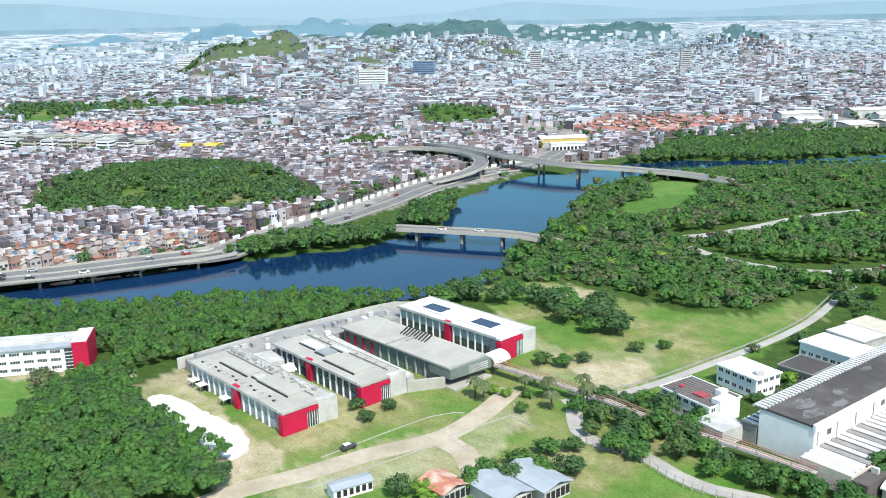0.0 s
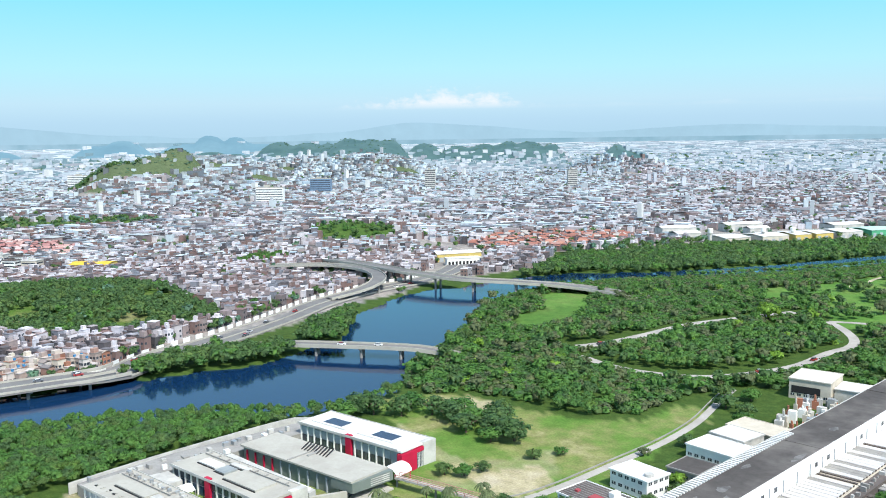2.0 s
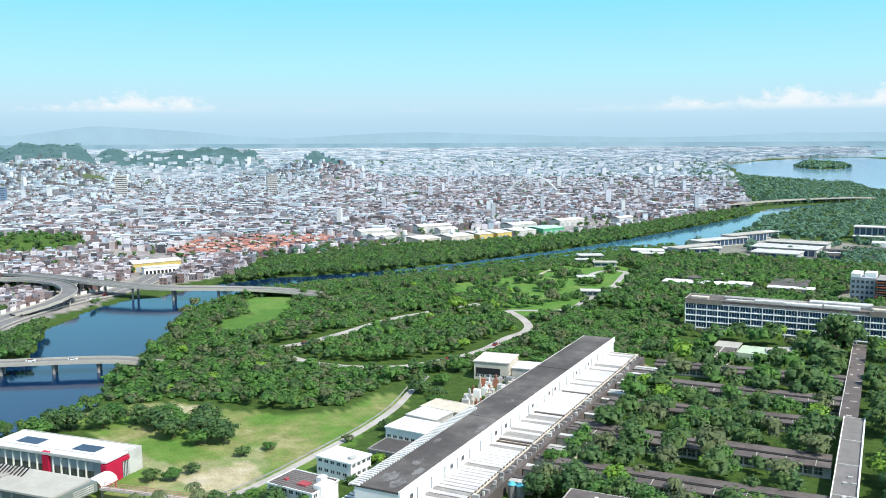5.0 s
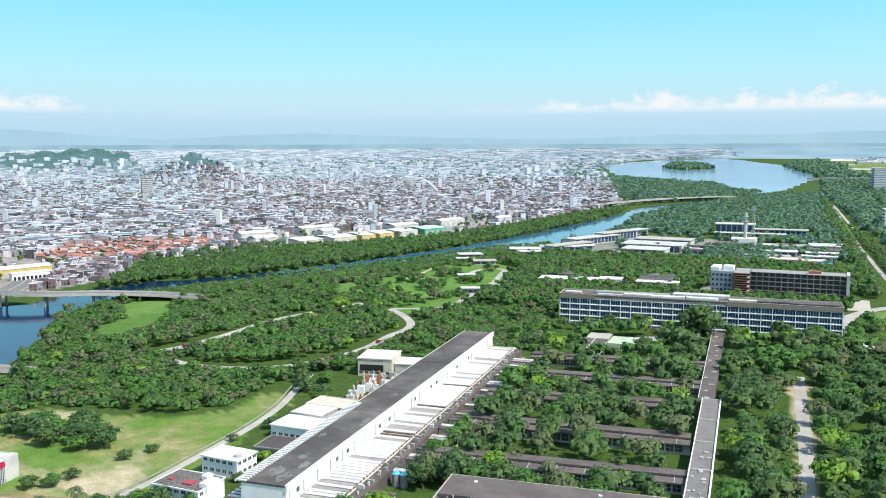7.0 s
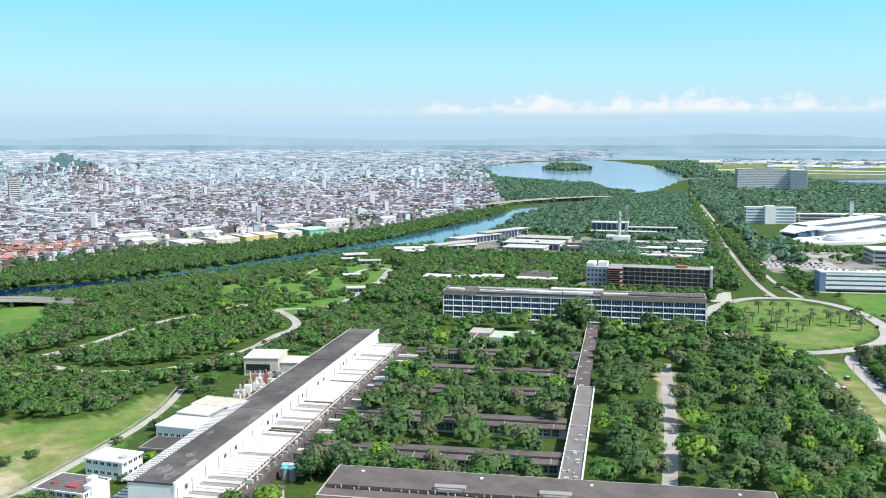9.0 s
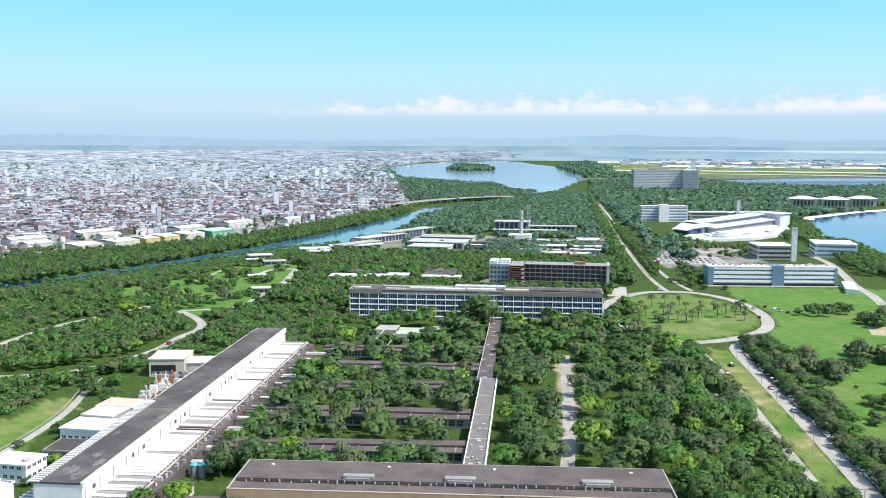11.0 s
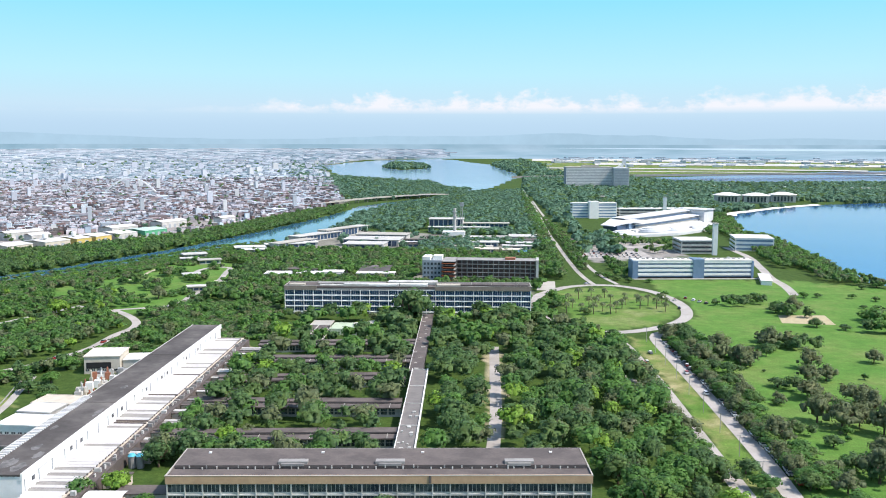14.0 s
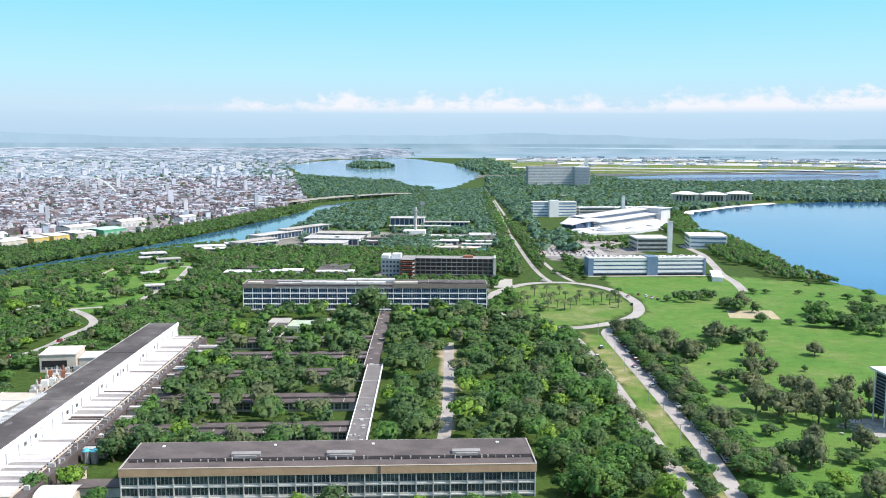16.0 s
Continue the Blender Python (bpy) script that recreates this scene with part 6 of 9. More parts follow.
def lab_block(x0, y0, x1, y1, depth, h, label, roof_mat, red_mid, panels):
    m, L = frame_of(x0, y0, x1, y1)
    b = thing("laboratory", m, label, "building", "laboratories with red ends")
    part("wall", MB().box(0, 0.5, 0, L - 2.5, depth - 0.3, h - 0.7), GREY_PANEL, b, "grey panelled walls")
    part("roof", MB().box(-0.4, -0.5, h - 0.7, L - 0.5, depth + 0.4, h), roof_mat, b, "flat pale roof")
    part("parapet", MB().box(-0.4, -0.7, h - 0.5, L - 2.2, -0.5, h + 0.35).box(-0.4, depth + 0.4, h - 0.5, L - 2.2, depth + 0.6, h + 0.35), OFFWHITE, b)
    part("red_end", MB().box(L - 2.2, -0.9, 0, L, depth * 0.44, h * 0.86).box(L - 2.2, depth * 0.44, h * 0.70, L, depth * 0.68, h * 0.86), RED, b, "red end wall with a band over the window")
    part("white_end", MB().prism([(L - 2.2, depth * 0.68), (L - 0.3, depth * 0.68), (L + 0.3, depth + 1.0), (L - 2.2, depth + 1.0)], 0, h + 0.15), OFFWHITE, b, "slanted white end wall")
    g = part("glazing", MB().box(L - 2.0, depth * 0.44, 0, L - 0.5, depth * 0.68, h * 0.70), GLASS_DARK, b, "tall glazed strip")
    for k in range(5):
        part("mullion", MB().box(L - 0.5, depth * (0.45 + 0.05 * k), 0, L - 0.3, depth * (0.457 + 0.05 * k), h * 0.70), WHITE, g)
    part("red_panel", MB().box(L * red_mid - 1.3, -0.6, 0, L * red_mid + 1.3, 0.6, h + 0.5), RED, b, "tall red panel")
    n = int((L - 4) / 3.4)
    pan = MB().box(0.25, 0.2, 0.4, 2.9, 0.5, h * 0.46, 0).box(0.25, 0.2, h * 0.52, 2.9, 0.5, h - 1.3, 1).box(-0.22, -0.2, 0, 0.15, 0.5, h - 0.7, 2).mesh("bay_panel", panels)
    for a in range(n):
        if abs(0.8 + a * 3.4 + 1.5 - L * red_mid) > 2.2:
            part("bay_panel", pan, None, b, m=pose(0.8 + a * 3.4, 0, 0))
    return b, L


labA, LA = lab_block(-295.5, 151.3, -242.5, 158.2, 16, 6.7, "grey laboratory block with red panel and red end", PALE_CONCRETE, 0.52, [GREY_PANEL, GREY_PANEL, WHITE])
labB, LB = lab_block(-294, 178.8, -245.8, 184.4, 14.5, 6.7, "grey glazed laboratory block with a red end", PALE_CONCRETE, 0.42, [GLASS_BLUE, GLASS_DARK, WHITE])
labC, LC = lab_block(-298.5, 229.8, -248.5, 237.6, 15, 7.9, "white-roofed glazed laboratory block with red end and solar panels", WHITE_ROOF, 0.50, [GLASS_DARK, GREY_PANEL, WHITE])
for b, L, spec_ in ((labA, LA, [(8, 6, 16, 5, PALE_CONCRETE), (29, 6.5, 16, 5.5, PALE_CONCRETE), (25, 7, 3, 3, OFFWHITE)]),
                    (labB, LB, [(6, 6, 9, 4, WHITE_ROOF), (24, 3, 16, 8, PALE_CONCRETE), (16, 11, 9, 2, OFFWHITE), (16.5, 5, 5, 5, GREY_METAL)]),
                    (labC, LC, [(3, 3, 18, 8, WHITE_ROOF), (26, 3, 17, 8, WHITE_ROOF)])):
    for x, y, w, d, mt in spec_:
        part("roof_deck", MB().box(x, y, (7.9 if b is labC else 6.7), x + w, y + d, (8.4 if b is labC else 7.3)), mt, b)
        if b is not labC:
            # near-black strip along the front edge of each raised deck
            part("deck_edge_strip", MB().box(x - .1, y - .45, 6.7, x + w + .1, y - .02, 6.95), DARK, b)
    if b is not labC:
        for k in range(9):
            part("roof_frame", MB().box(2 + k * 5, 12.2, 6.7, 2.25 + k * 5, 15.2 if b is labA else 13.8, 7.2), CONCRETE, b)
        part("roof_rail", MB().box(1, 11.9, 6.9, L - 4, 12.1, 7.25), CONCRETE, b)
for x0 in (8, 32):
    for k in range(7):
        part("solar_panel", MB().box(x0 + k * 1.35, 4.2, 8.4, x0 + 1.25 + k * 1.35, 9.5, 8.52), SOLAR, labC, "blue-black solar panel")
for k in range(26):
    part("skylight", MB().box(3 + (k % 13) * 3.4, 2 + (k // 13) * 0.9, 6.7, 4.0 + (k % 13) * 3.4, 2.5 + (k // 13) * 0.9, 6.95), PALE_CONCRETE if k % 3 else DARK, labA)
for k in range(18):
    part("roof_unit", MB().box(0, 0, 6.7, r5.uniform(0.7, 1.6), r5.uniform(.7, 1.4), 7.3 + r5.random() * .5), r5.choice([OFFWHITE, CONCRETE, STEEL]), labA, m=pose(1.0 + k * 2.6, 13.2 + r5.uniform(-.5, 1), 0))
for x in (3, 8, 22):
    part("awning", MB().prism([(x, -3.0), (x + 3.2, -3.0), (x + 3.2, -0.4), (x, -0.4)], 2.35, 2.55), WHITE, labA, "white lean-to awning")
    part("awning_post", MB().box(x + .1, -2.9, 0, x + .25, -2.75, 2.35).box(x + 2.95, -2.9, 0, x + 3.1, -2.75, 2.35), STEEL, labA)
    # near-black panel stands in for the shade beneath the awning
    part("awning_shade", MB().box(x + .4, -0.6, 0, x + 2.8, -0.42, 2.2), DARK, labA, "dark panel painted as shade under the awning")
# dark green-grey hall with a louvred overhanging end
mD, LD = frame_of(-295, 204.6, -242, 212.2)
labD = thing("assembly_hall", mD, "grey-green clad hall with a pale roof and slanted louvred front", "building")
part("wall", MB().box(0, 0.5, 0, LD - 6, 14.5, 6.0), GREEN_GREY, labD)
part("wall", MB().prism([(LD - 6, 0), (LD - 3, 0), (LD - 3, 15), (LD - 6, 15)], 0, 3.0), GLASS_DARK, labD, "recessed dark glass front")
part("overhang", MB().prism([(LD - 9, -0.4), (LD + 0.5, -0.4), (LD + 2.2, 15.6), (LD - 9, 15.6)], 2.8, 6.0), GREEN_GREY, labD, "overhanging clad volume")
part("roof", MB().box(-0.4, -0.6, 6.0, LD + 0.2, 15.4, 6.6), PALE_CONCRETE, labD, "pale flat roof")
for k in range(4):
    part("louvre", MB().prism([(LD + 0.52, 2), (LD + 0.62, 1.8), (LD + 2.2, 14), (LD + 2.05, 14.2)], 3.3 + k * 0.65, 3.6 + k * 0.65), OFFWHITE, labD)
part("roof_joint", MB().box(24, -0.5, 6.6, 24.5, 15.3, 6.9).box(26, 6, 6.6, 27, 15, 7.0), CONCRETE, labD)
for k in range(9):
    part("roof_frame", MB().beam((20 + k * 1.5, 9, 6.7), (18 + k * 1.5, 14.5, 7.5), 0.3), DARK, labD)
for k in range(10):
    part("red_column", MB().box(2 + k * 4.4, 0.0, 0, 2.5 + k * 4.4, 0.5, 5), RED if k < 4 else GREY_PANEL, labD)
part("terrace", MB().box(LD - 5, -1, 0, LD + 3, 15, 0.5), PALE_CONCRETE, labD)
# arched canopy and the red-railed footbridge
cp = thing("arched_canopy", pose(-249.5, 228.0, 0, 0, 0, 10), "white barrel-vault canopy on red posts", "canopy")
rows = []
for y in (0, 7.5):
    rows.append([(0.8 + 3.4 * (1 - math.cos(math.pi * k / 10)), y, 3.4 + 2.2 * math.sin(math.pi * k / 10)) for k in range(11)])
part("vault", MB().sheet(rows).sheet([[(p[0], p[1], p[2] - 0.25) for p in r] for r in rows[::-1]]), WHITE, cp)
for x in (1, 7.3):
    for y in (0.4, 7.0):
        part("post", MB().box(x - .12, y - .12, 0, x + .12, y + .12, 3.6), RED, cp)
fb_line = [(-242, 229.5), (-222, 234), (-204, 237.3), (-185, 239), (-157, 244.6), (-143, 246.5)]
fb = thing("footbridge", pose(0, 0, 0), "raised footbridge with a pale deck and pinkish railings on posts", "footbridge")
PINK = mat("faded_red_rail", (0.45, 0.22, 0.19), var=0.2)
pts = smooth(fb_line, 5)
for p, q in zip(pts[:-1], pts[1:]):
    d = (q - p) / np.linalg.norm(q - p)
    s = np.array([d[1], -d[0]]) * 1.3
    part("deck", MB().prism([tuple(p - s), tuple(p + s), tuple(q + s), tuple(q - s)], 3.0, 3.4), PALE_CONCRETE, fb)
    for sg in (-1, 1):
        part("rail", MB().beam((*(p + sg * s), 4.5), (*(q + sg * s), 4.5), 0.16).beam((*(p + sg * s), 3.9), (*(q + sg * s), 3.9), 0.12).beam((*(p + sg * s), 3.4), (*(p + sg * s), 4.5), 0.12), PINK, fb)
for p in pts[::3]:
    part("post", MB().box(p[0] - .25, p[1] - .25, 0, p[0] + .25, p[1] + .25, 3.0), CONCRETE, fb)
# linking ranges, courts and the long rear wall
lk = thing("link_range", pose(0, 0, 0), "low grey linking ranges behind the laboratories", "building")
part("roof", MB().prism([(-306, 153), (-297, 153), (-297, 180), (-298, 231), (-309, 236), (-311, 188)], 0, 3.6), CONCRETE, lk, "grey flat roofs")
part("roof", MB().prism([(-296, 169), (-284, 171), (-285, 178), (-295, 178)], 0, 4.2), OFFWHITE, lk)
part("roof", MB().prism([(-293, 194), (-247, 200), (-248, 203), (-294, 200)], 0, 4.8), OFFWHITE, lk, "pale corridor roof")
part("court_wall", MB().prism([(-247, 200), (-243, 211), (-244, 211), (-248, 201)], 0, 3.4), PALE_CONCRETE, lk)
for k in range(24):
    part("roof_unit", MB().box(0, 0, 3.6, r5.uniform(.8, 2.6), r5.uniform(.8, 2.2), 4.2 + r5.random()), r5.choice([OFFWHITE, CONCRETE, STEEL, WHITE]), lk, m=pose(-307 + r5.uniform(0, 9), 156 + k * 3.1, 0))
for k in range(8):
    part("skylight", MB().prism([(0, 0), (3.6, 0.5), (3.6, 1.8), (0, 1.4)], 4.8, 5.4), WHITE, lk, m=pose(-289 + k * 5.2, 195.4 + k * 0.7, 0))
tent = thing("tent_roof", pose(-283, 174, 0, 0, 0, 8), "white arched tent roof in the court", "canopy")
rows = [[(6 * k / 8, y, 2.8 + 1.5 * math.sin(math.pi * k / 8)) for k in range(9)] for y in (0, 4)]
part("vault", MB().sheet(rows), WHITE, tent)
for x in (0.1, 5.9):
    for y in (0.1, 3.9):
        part("post", MB().box(x - .1, y - .1, 0, x + .1, y + .1, 2.9), STEEL, tent)
bw_ = thing("boundary_wall", pose(0, 0, 0), "long pale rendered wall behind the laboratories", "wall", kind="structure")
wl_pts = smooth([(-308, 151), (-313, 188), (-315, 238), (-303, 246)], 6)
for p, q in zip(wl_pts[:-1], wl_pts[1:]):
    part("wall_panel", MB().prism([(p[0] - .2, p[1]), (p[0] + .2, p[1]), (q[0] + .2, q[1]), (q[0] - .2, q[1])], 0, 3.8), OFFWHITE, bw_)

# white laboratory among the mangroves
mL, LL = frame_of(-350, 74, -326, 128)
lw = thing("white_laboratory", mL, "white three-storey laboratory with red ends", "building")
part("wall", MB().box(0, 0, 0, LL, 13, 8.4), WHITE, lw)
part("roof", MB().box(-0.3, 4, 8.4, LL - 3, 13.3, 9.0).box(4, 6.5, 9.0, LL - 8, 7.5, 9.6), OFFWHITE, lw, "pale stepped roof")
part("roof", MB().box(-0.3, -0.5, 8.2, LL - 3, 4, 8.6), GREY_PANEL, lw)
part("red_end", MB().box(LL - 4.5, -0.8, 0, LL + 0.3, 13.5, 9.8), RED, lw, "red end tower")
part("white_cap", MB().box(LL - 4.6, -0.6, 9.8, LL, 13.2, 9.95), WHITE_ROOF, lw)
gl = part("glazing", MB().box(LL - 7, -0.25, 0, LL - 4.5, 0.1, 7.8), GLASS_DARK, lw, "glazed stair strip")
for k in range(6):
    part("mullion", MB().box(LL - 7, -0.35, 0.8 + k * 1.15, LL - 4.5, -0.2, 0.95 + k * 1.15), WHITE, gl)
part("red_tower", MB().box(LL - 44, -0.8, 0, LL - 41, 2, 9.6), RED, lw)
wn_ = MB().box(0, -0.12, 0, 2.9, 0.05, 0.9, 0).box(0.7, -0.16, 0, 0.78, 0, 0.9, 1).box(1.45, -0.16, 0, 1.53, 0, 0.9, 1).box(2.2, -0.16, 0, 2.28, 0, 0.9, 1).mesh("window", [GLASS_DARK, WHITE])
for k in range(8):
    for zz in (1.3, 3.9, 6.6):
        part("window", wn_, None, lw, m=pose(LL - 40 + k * 4.1, 0, zz))

# houses and sheds beside the workshop hall
def flat_house(x, y, rz, w, d, h, wall_m, roof_m, label, rows_=2, parapet=0.5, category="building"):
    b = thing("service_building", pose(x, y, 0, 0, 0, rz), label, category, "service buildings beside the hall")
    part("wall", MB().box(0, 0, 0, w, d, h), wall_m, b)
    part("roof", MB().box(-0.25, -0.25, h, w + 0.25, d + 0.25, h + 0.3), roof_m, b)
    part("parapet", MB().box(-0.35, -0.35, h, w + 0.35, -0.05, h + parapet).box(-0.35, d + .05, h, w + 0.35, d + 0.35, h + parapet).box(-.35, -.05, h, -.05, d + .05, h + parapet).box(w + .05, -.05, h, w + .35, d + .05, h + parapet), wall_m, b)
    wm = MB().box(0, -0.06, 0, 1.5, 0.04, 1.0, 0).box(0.7, -0.09, 0, 0.8, 0, 1.0, 1).mesh("window", [GLASS_DARK, WHITE])
    for k in range(rows_):
        zz = 1.4 + k * 3.1
        if zz + 1 < h:
            for a in range(int(w / 2.6)):
                part("window", wm, None, b, m=pose(0.8 + a * 2.6, 0, zz))
            for a in range(int(d / 2.6)):
                part("window", wm, None, b, m=pose(w, 0.8 + a * 2.6, zz, 0, 0, 90))
                part("window", wm, None, b, m=pose(0, 2.3 + a * 2.6, zz, 0, 0, -90))
    return b


hA = flat_house(-195, 252, -2, 17.5, 12.5, 5.8, WHITE, BROWN_ROOF, "two-storey white house with a dark roof and red roof box")
part("roof_box", MB().box(9, 3, 6.1, 12.5, 6, 6.6), mat("faded_red_sheet", (0.36, 0.07, 0.08), var=0.2), hA, "faded red roof box")
part("roof_box", MB().box(3, 4, 6.1, 4.2, 5.4, 6.7), bpy.data.materials["faded_red_sheet"], hA)
for k in range(9):
    part("roof_rib", MB().box(0.5, 0.8 + k * 1.3, 6.1, 15, 0.95 + k * 1.3, 6.22), CONCRETE, hA)
part("roof_box", MB().box(12.5, 8, 6.1, 14.5, 11, 7.6), WHITE, hA)
part("stair_tower", MB().box(15.5, 3, 0, 18.6, 9, 7.4), WHITE, hA, "plain white stair tower")
part("annex", MB().box(17.5, -6, 0, 27, 3, 4.4), OFFWHITE, hA, "low white annex")
hB = flat_house(-196, 278, -4, 14.5, 10.5, 5.8, WHITE, WHITE_ROOF, "two-storey white house with a pale roof")
part("roof_tank", MB().cyl(12, 4, 6.1, 7.0, 1.4, 12), OFFWHITE, hB)
flat_house(-188, 297, 3, 11, 12, 3.6, CONCRETE, DARK_ROOF, "low house with a dark flat roof", 1)
flat_house(-194, 317, -2, 19.5, 13, 4.8, WHITE, WHITE_ROOF, "white shed with a bright roof", 1)
flat_house(-193.5, 331, -4, 13.5, 12, 5.6, OFFWHITE, WHITE_ROOF, "pale shed with a bright roof", 1)
flat_house(-196, 346, -3, 18, 12, 4.4, CREAM, mat("beige_roof", (0.56, 0.50, 0.40), var=0.12), "cream shed with a beige roof", 1)
hW = flat_house(-204, 408, 10, 16.5, 18, 8.2, CREAM, WHITE_ROOF, "cream box-like workshop with a pale roof", 1)
part("doorway", MB().box(1, -0.1, 2.6, 12.5, 0.05, 5.6), DARK, hW)
part("side_wing", MB().box(16.9, 4, 0, 30, 17, 5.4), OFFWHITE, hW, "lower white side wing")
part("side_roof", MB().box(16.9, 3.6, 5.4, 30.4, 17.4, 5.8), WHITE_ROOF, hW, "bright flat wing roof")
for a in range(34):
    sz = r5.uniform(1.2, 4.0)
    mc = whole("plant_unit", MB().box(0, 0, 0, sz, sz * r5.uniform(.5, 1.2), r5.uniform(2, 5)).cyl(sz * .6, sz * .3, 0, r5.uniform(3, 6.0), 0.4, 8), r5.choice([WHITE, OFFWHITE, STEEL, WHITE, BRICK, CREAM]), r5.choice(["pale process unit with a vent pipe", "steel process unit beside the hall"]), "machinery",
               group="process units beside the hall", m=pose(-196 + r5.uniform(0, 17), 364 + a * 1.25, 0, 0, 0, r5.uniform(0, 20)))
lt = thing("side_roof", HALL @ pose(-8, 0, 0), "long pale slatted side roof along the workshop hall", "roof")
part("wall", MB().box(-4.2, 0, 0, 0, 150, 5.4), CONCRETE, lt)
bt_ = MB().box(-4.6, -0.55, 5.4, 0.2, 0.55, 5.7).mesh("slat", WHITE_ROOF)
for a in range(68):
    part("slat", bt_, None, lt, m=pose(0, 1 + a * 2.2, 0))
part("underlay", MB().box(-4.4, -0.5, 5.3, 0, 150, 5.42), DARK_ROOF, lt)
# gatehouse roofs, small shed and fence by the track
for x, y, rz, w, d, rm, lab in ((-189, 179, 4, 13, 9, GREY_PANEL, "pale blue-grey gabled shed roof under trees"), (-188, 189, 4, 14, 9, GREY_PANEL, "pale blue-grey gabled shed with dark openings"), (-196, 170, 6, 9, 8, mat("rusty_sheet", (0.42, 0.16, 0.10), (0.50, 0.36, 0.28), var=0.2), "low shed with a rusty red roof")):
    g = thing("gate_shed", pose(x, y, 0, 0, 0, rz), lab, "shed", "sheds by the gate")
    part("wall", MB().box(0.3, 0.3, 0, w - 0.3, d - 0.3, 3.4), OFFWHITE, g)
    part("roof", MB().gable(0, 0, w, d, 3.4, 1.3), rm, g)
    for k in range(5):
        part("opening", MB().box(w - 0.32, 0.8 + k * 1.6, 0.6, w - 0.2, 2.0 + k * 1.6, 2.8), DARK, g)
ss = thing("field_shed", pose(-205, 152.5, 0, 0, 0, 84), "small white shed with a pale sloping roof", "shed")
part("wall", MB().box(0, 0, 0, 10, 4, 2.6), WHITE, ss)
part("roof", MB().gable(0, 0, 10, 4, 2.6, 0.5), GREY_PANEL, ss)
for k in range(6):
    part("opening", MB().box(0.8 + k * 1.6, -0.06, 0.6, 1.8 + k * 1.6, 0.02, 2.2), DARK, ss)
fence = thing("yard_fence", pose(0, 0, 0), "wire fence on slim concrete posts beside the service road", "fence")
fp = smooth([(-190, 218.5), (-178, 222.5), (-166, 221.5), (-156, 222.5), (-145, 228)], 2.5)
for p, q in zip(fp[:-1], fp[1:]):
    part("post", MB().box(p[0] - .08, p[1] - .08, 0, p[0] + .08, p[1] + .08, 2.4), PALE_CONCRETE, fence)
    part("wire", MB().beam((*p, 2.2), (*q, 2.2), 0.05).beam((*p, 1.4), (*q, 1.4), 0.05).beam((*p, 0.7), (*q, 0.7), 0.05), STEEL, fence)
for line in ([(-222, 220), (-206, 214)], [(-205, 192), (-216, 193)], [(-214, 150), (-214, 187)], [(-226, 160), (-229, 196), (-225, 205)], [(-216, 193), (-216, 214)], [(-216, 214), (-206, 215)]):
    mb = MB()
    sp_ = smooth(line, 4)
    for p, q in zip(sp_[:-1], sp_[1:]):
        mb.beam((*p, 0.06), (*q, 0.06), 0.24)
    whole("kerb", mb, OLD_ROAD, "pale kerb edging a dry lawn", "kerb", "structure")
# tower block on stilts at the lawn's edge
pod = thing("stilt_tower", pose(163, 331, 0, 0, 0, 6), "dark clad tower raised on white stilts under a pale roof", "building")
part("body", MB().box(0.5, 0.5, 6, 16, 16, 21), mat("dark_cladding", (0.03, 0.04, 0.055), var=0.2), pod)
for k in range(11):
    part("fin", MB().box(0.2, 0.2, 6.5 + k * 1.35, 16.2, 16.2, 6.65 + k * 1.35), STEEL, pod)
part("roof", MB().box(-1.6, -1.6, 21.4, 17.6, 17.6, 22.2), WHITE, pod)
for x in (0, 8, 16):
    for y in (0, 8, 16):
        part("stilt", MB().cyl(x, y, 0, 21.4, 0.28, 8), WHITE, pod)
part("base_slab", MB().box(-9, -3, 0, 17, 19, 0.4), PALE_CONCRETE, pod)
rub = random.Random(41)
mb = MB()
for _ in range(60):
    x, y, q = 152 + rub.gauss(0, 4.5), 338 + rub.gauss(0, 3.5), rub.uniform(0.3, 1.1)
    a = rub.uniform(0, 3.14)
    mb.prism([(x + q * math.cos(a + k * 1.57), y + q * math.sin(a + k * 1.57)) for k in range(4)], -0.2, q * rub.uniform(0.4, 0.9))
tagged(whole("rubble", mb, PALE_CONCRETE, "pale rubble heap beside the stilt tower", "rubble"), kind="stuff")

# ---------------------------------------------------------------- the town across the river
def turned(x, y, w, d, z0, h, th, shape):
    """Corner points of many boxes at once; shape: unit corner columns of faces (n, 4, 3)."""
    c, s = np.cos(th)[:, None, None], np.sin(th)[:, None, None]
    px_, py_, pz_ = shape[None, :, :, 0] * w[:, None, None], shape[None, :, :, 1] * d[:, None, None], shape[None, :, :, 2] * h[:, None, None] + z0[:, None, None]
    return np.stack([x[:, None, None] + px_ * c - py_ * s, y[:, None, None] + px_ * s + py_ * c, pz_], -1)


UNIT = np.array([[(-.5, -.5, 0), (.5, -.5, 0), (.5, -.5, 1), (-.5, -.5, 1)], [(.5, -.5, 0), (.5, .5, 0), (.5, .5, 1), (.5, -.5, 1)], [(.5, .5, 0), (-.5, .5, 0), (-.5, .5, 1), (.5, .5, 1)],
                 [(-.5, .5, 0), (-.5, -.5, 0), (-.5, -.5, 1), (-.5, .5, 1)], [(-.5, -.5, 1), (.5, -.5, 1), (.5, .5, 1), (-.5, .5, 1)]], float)


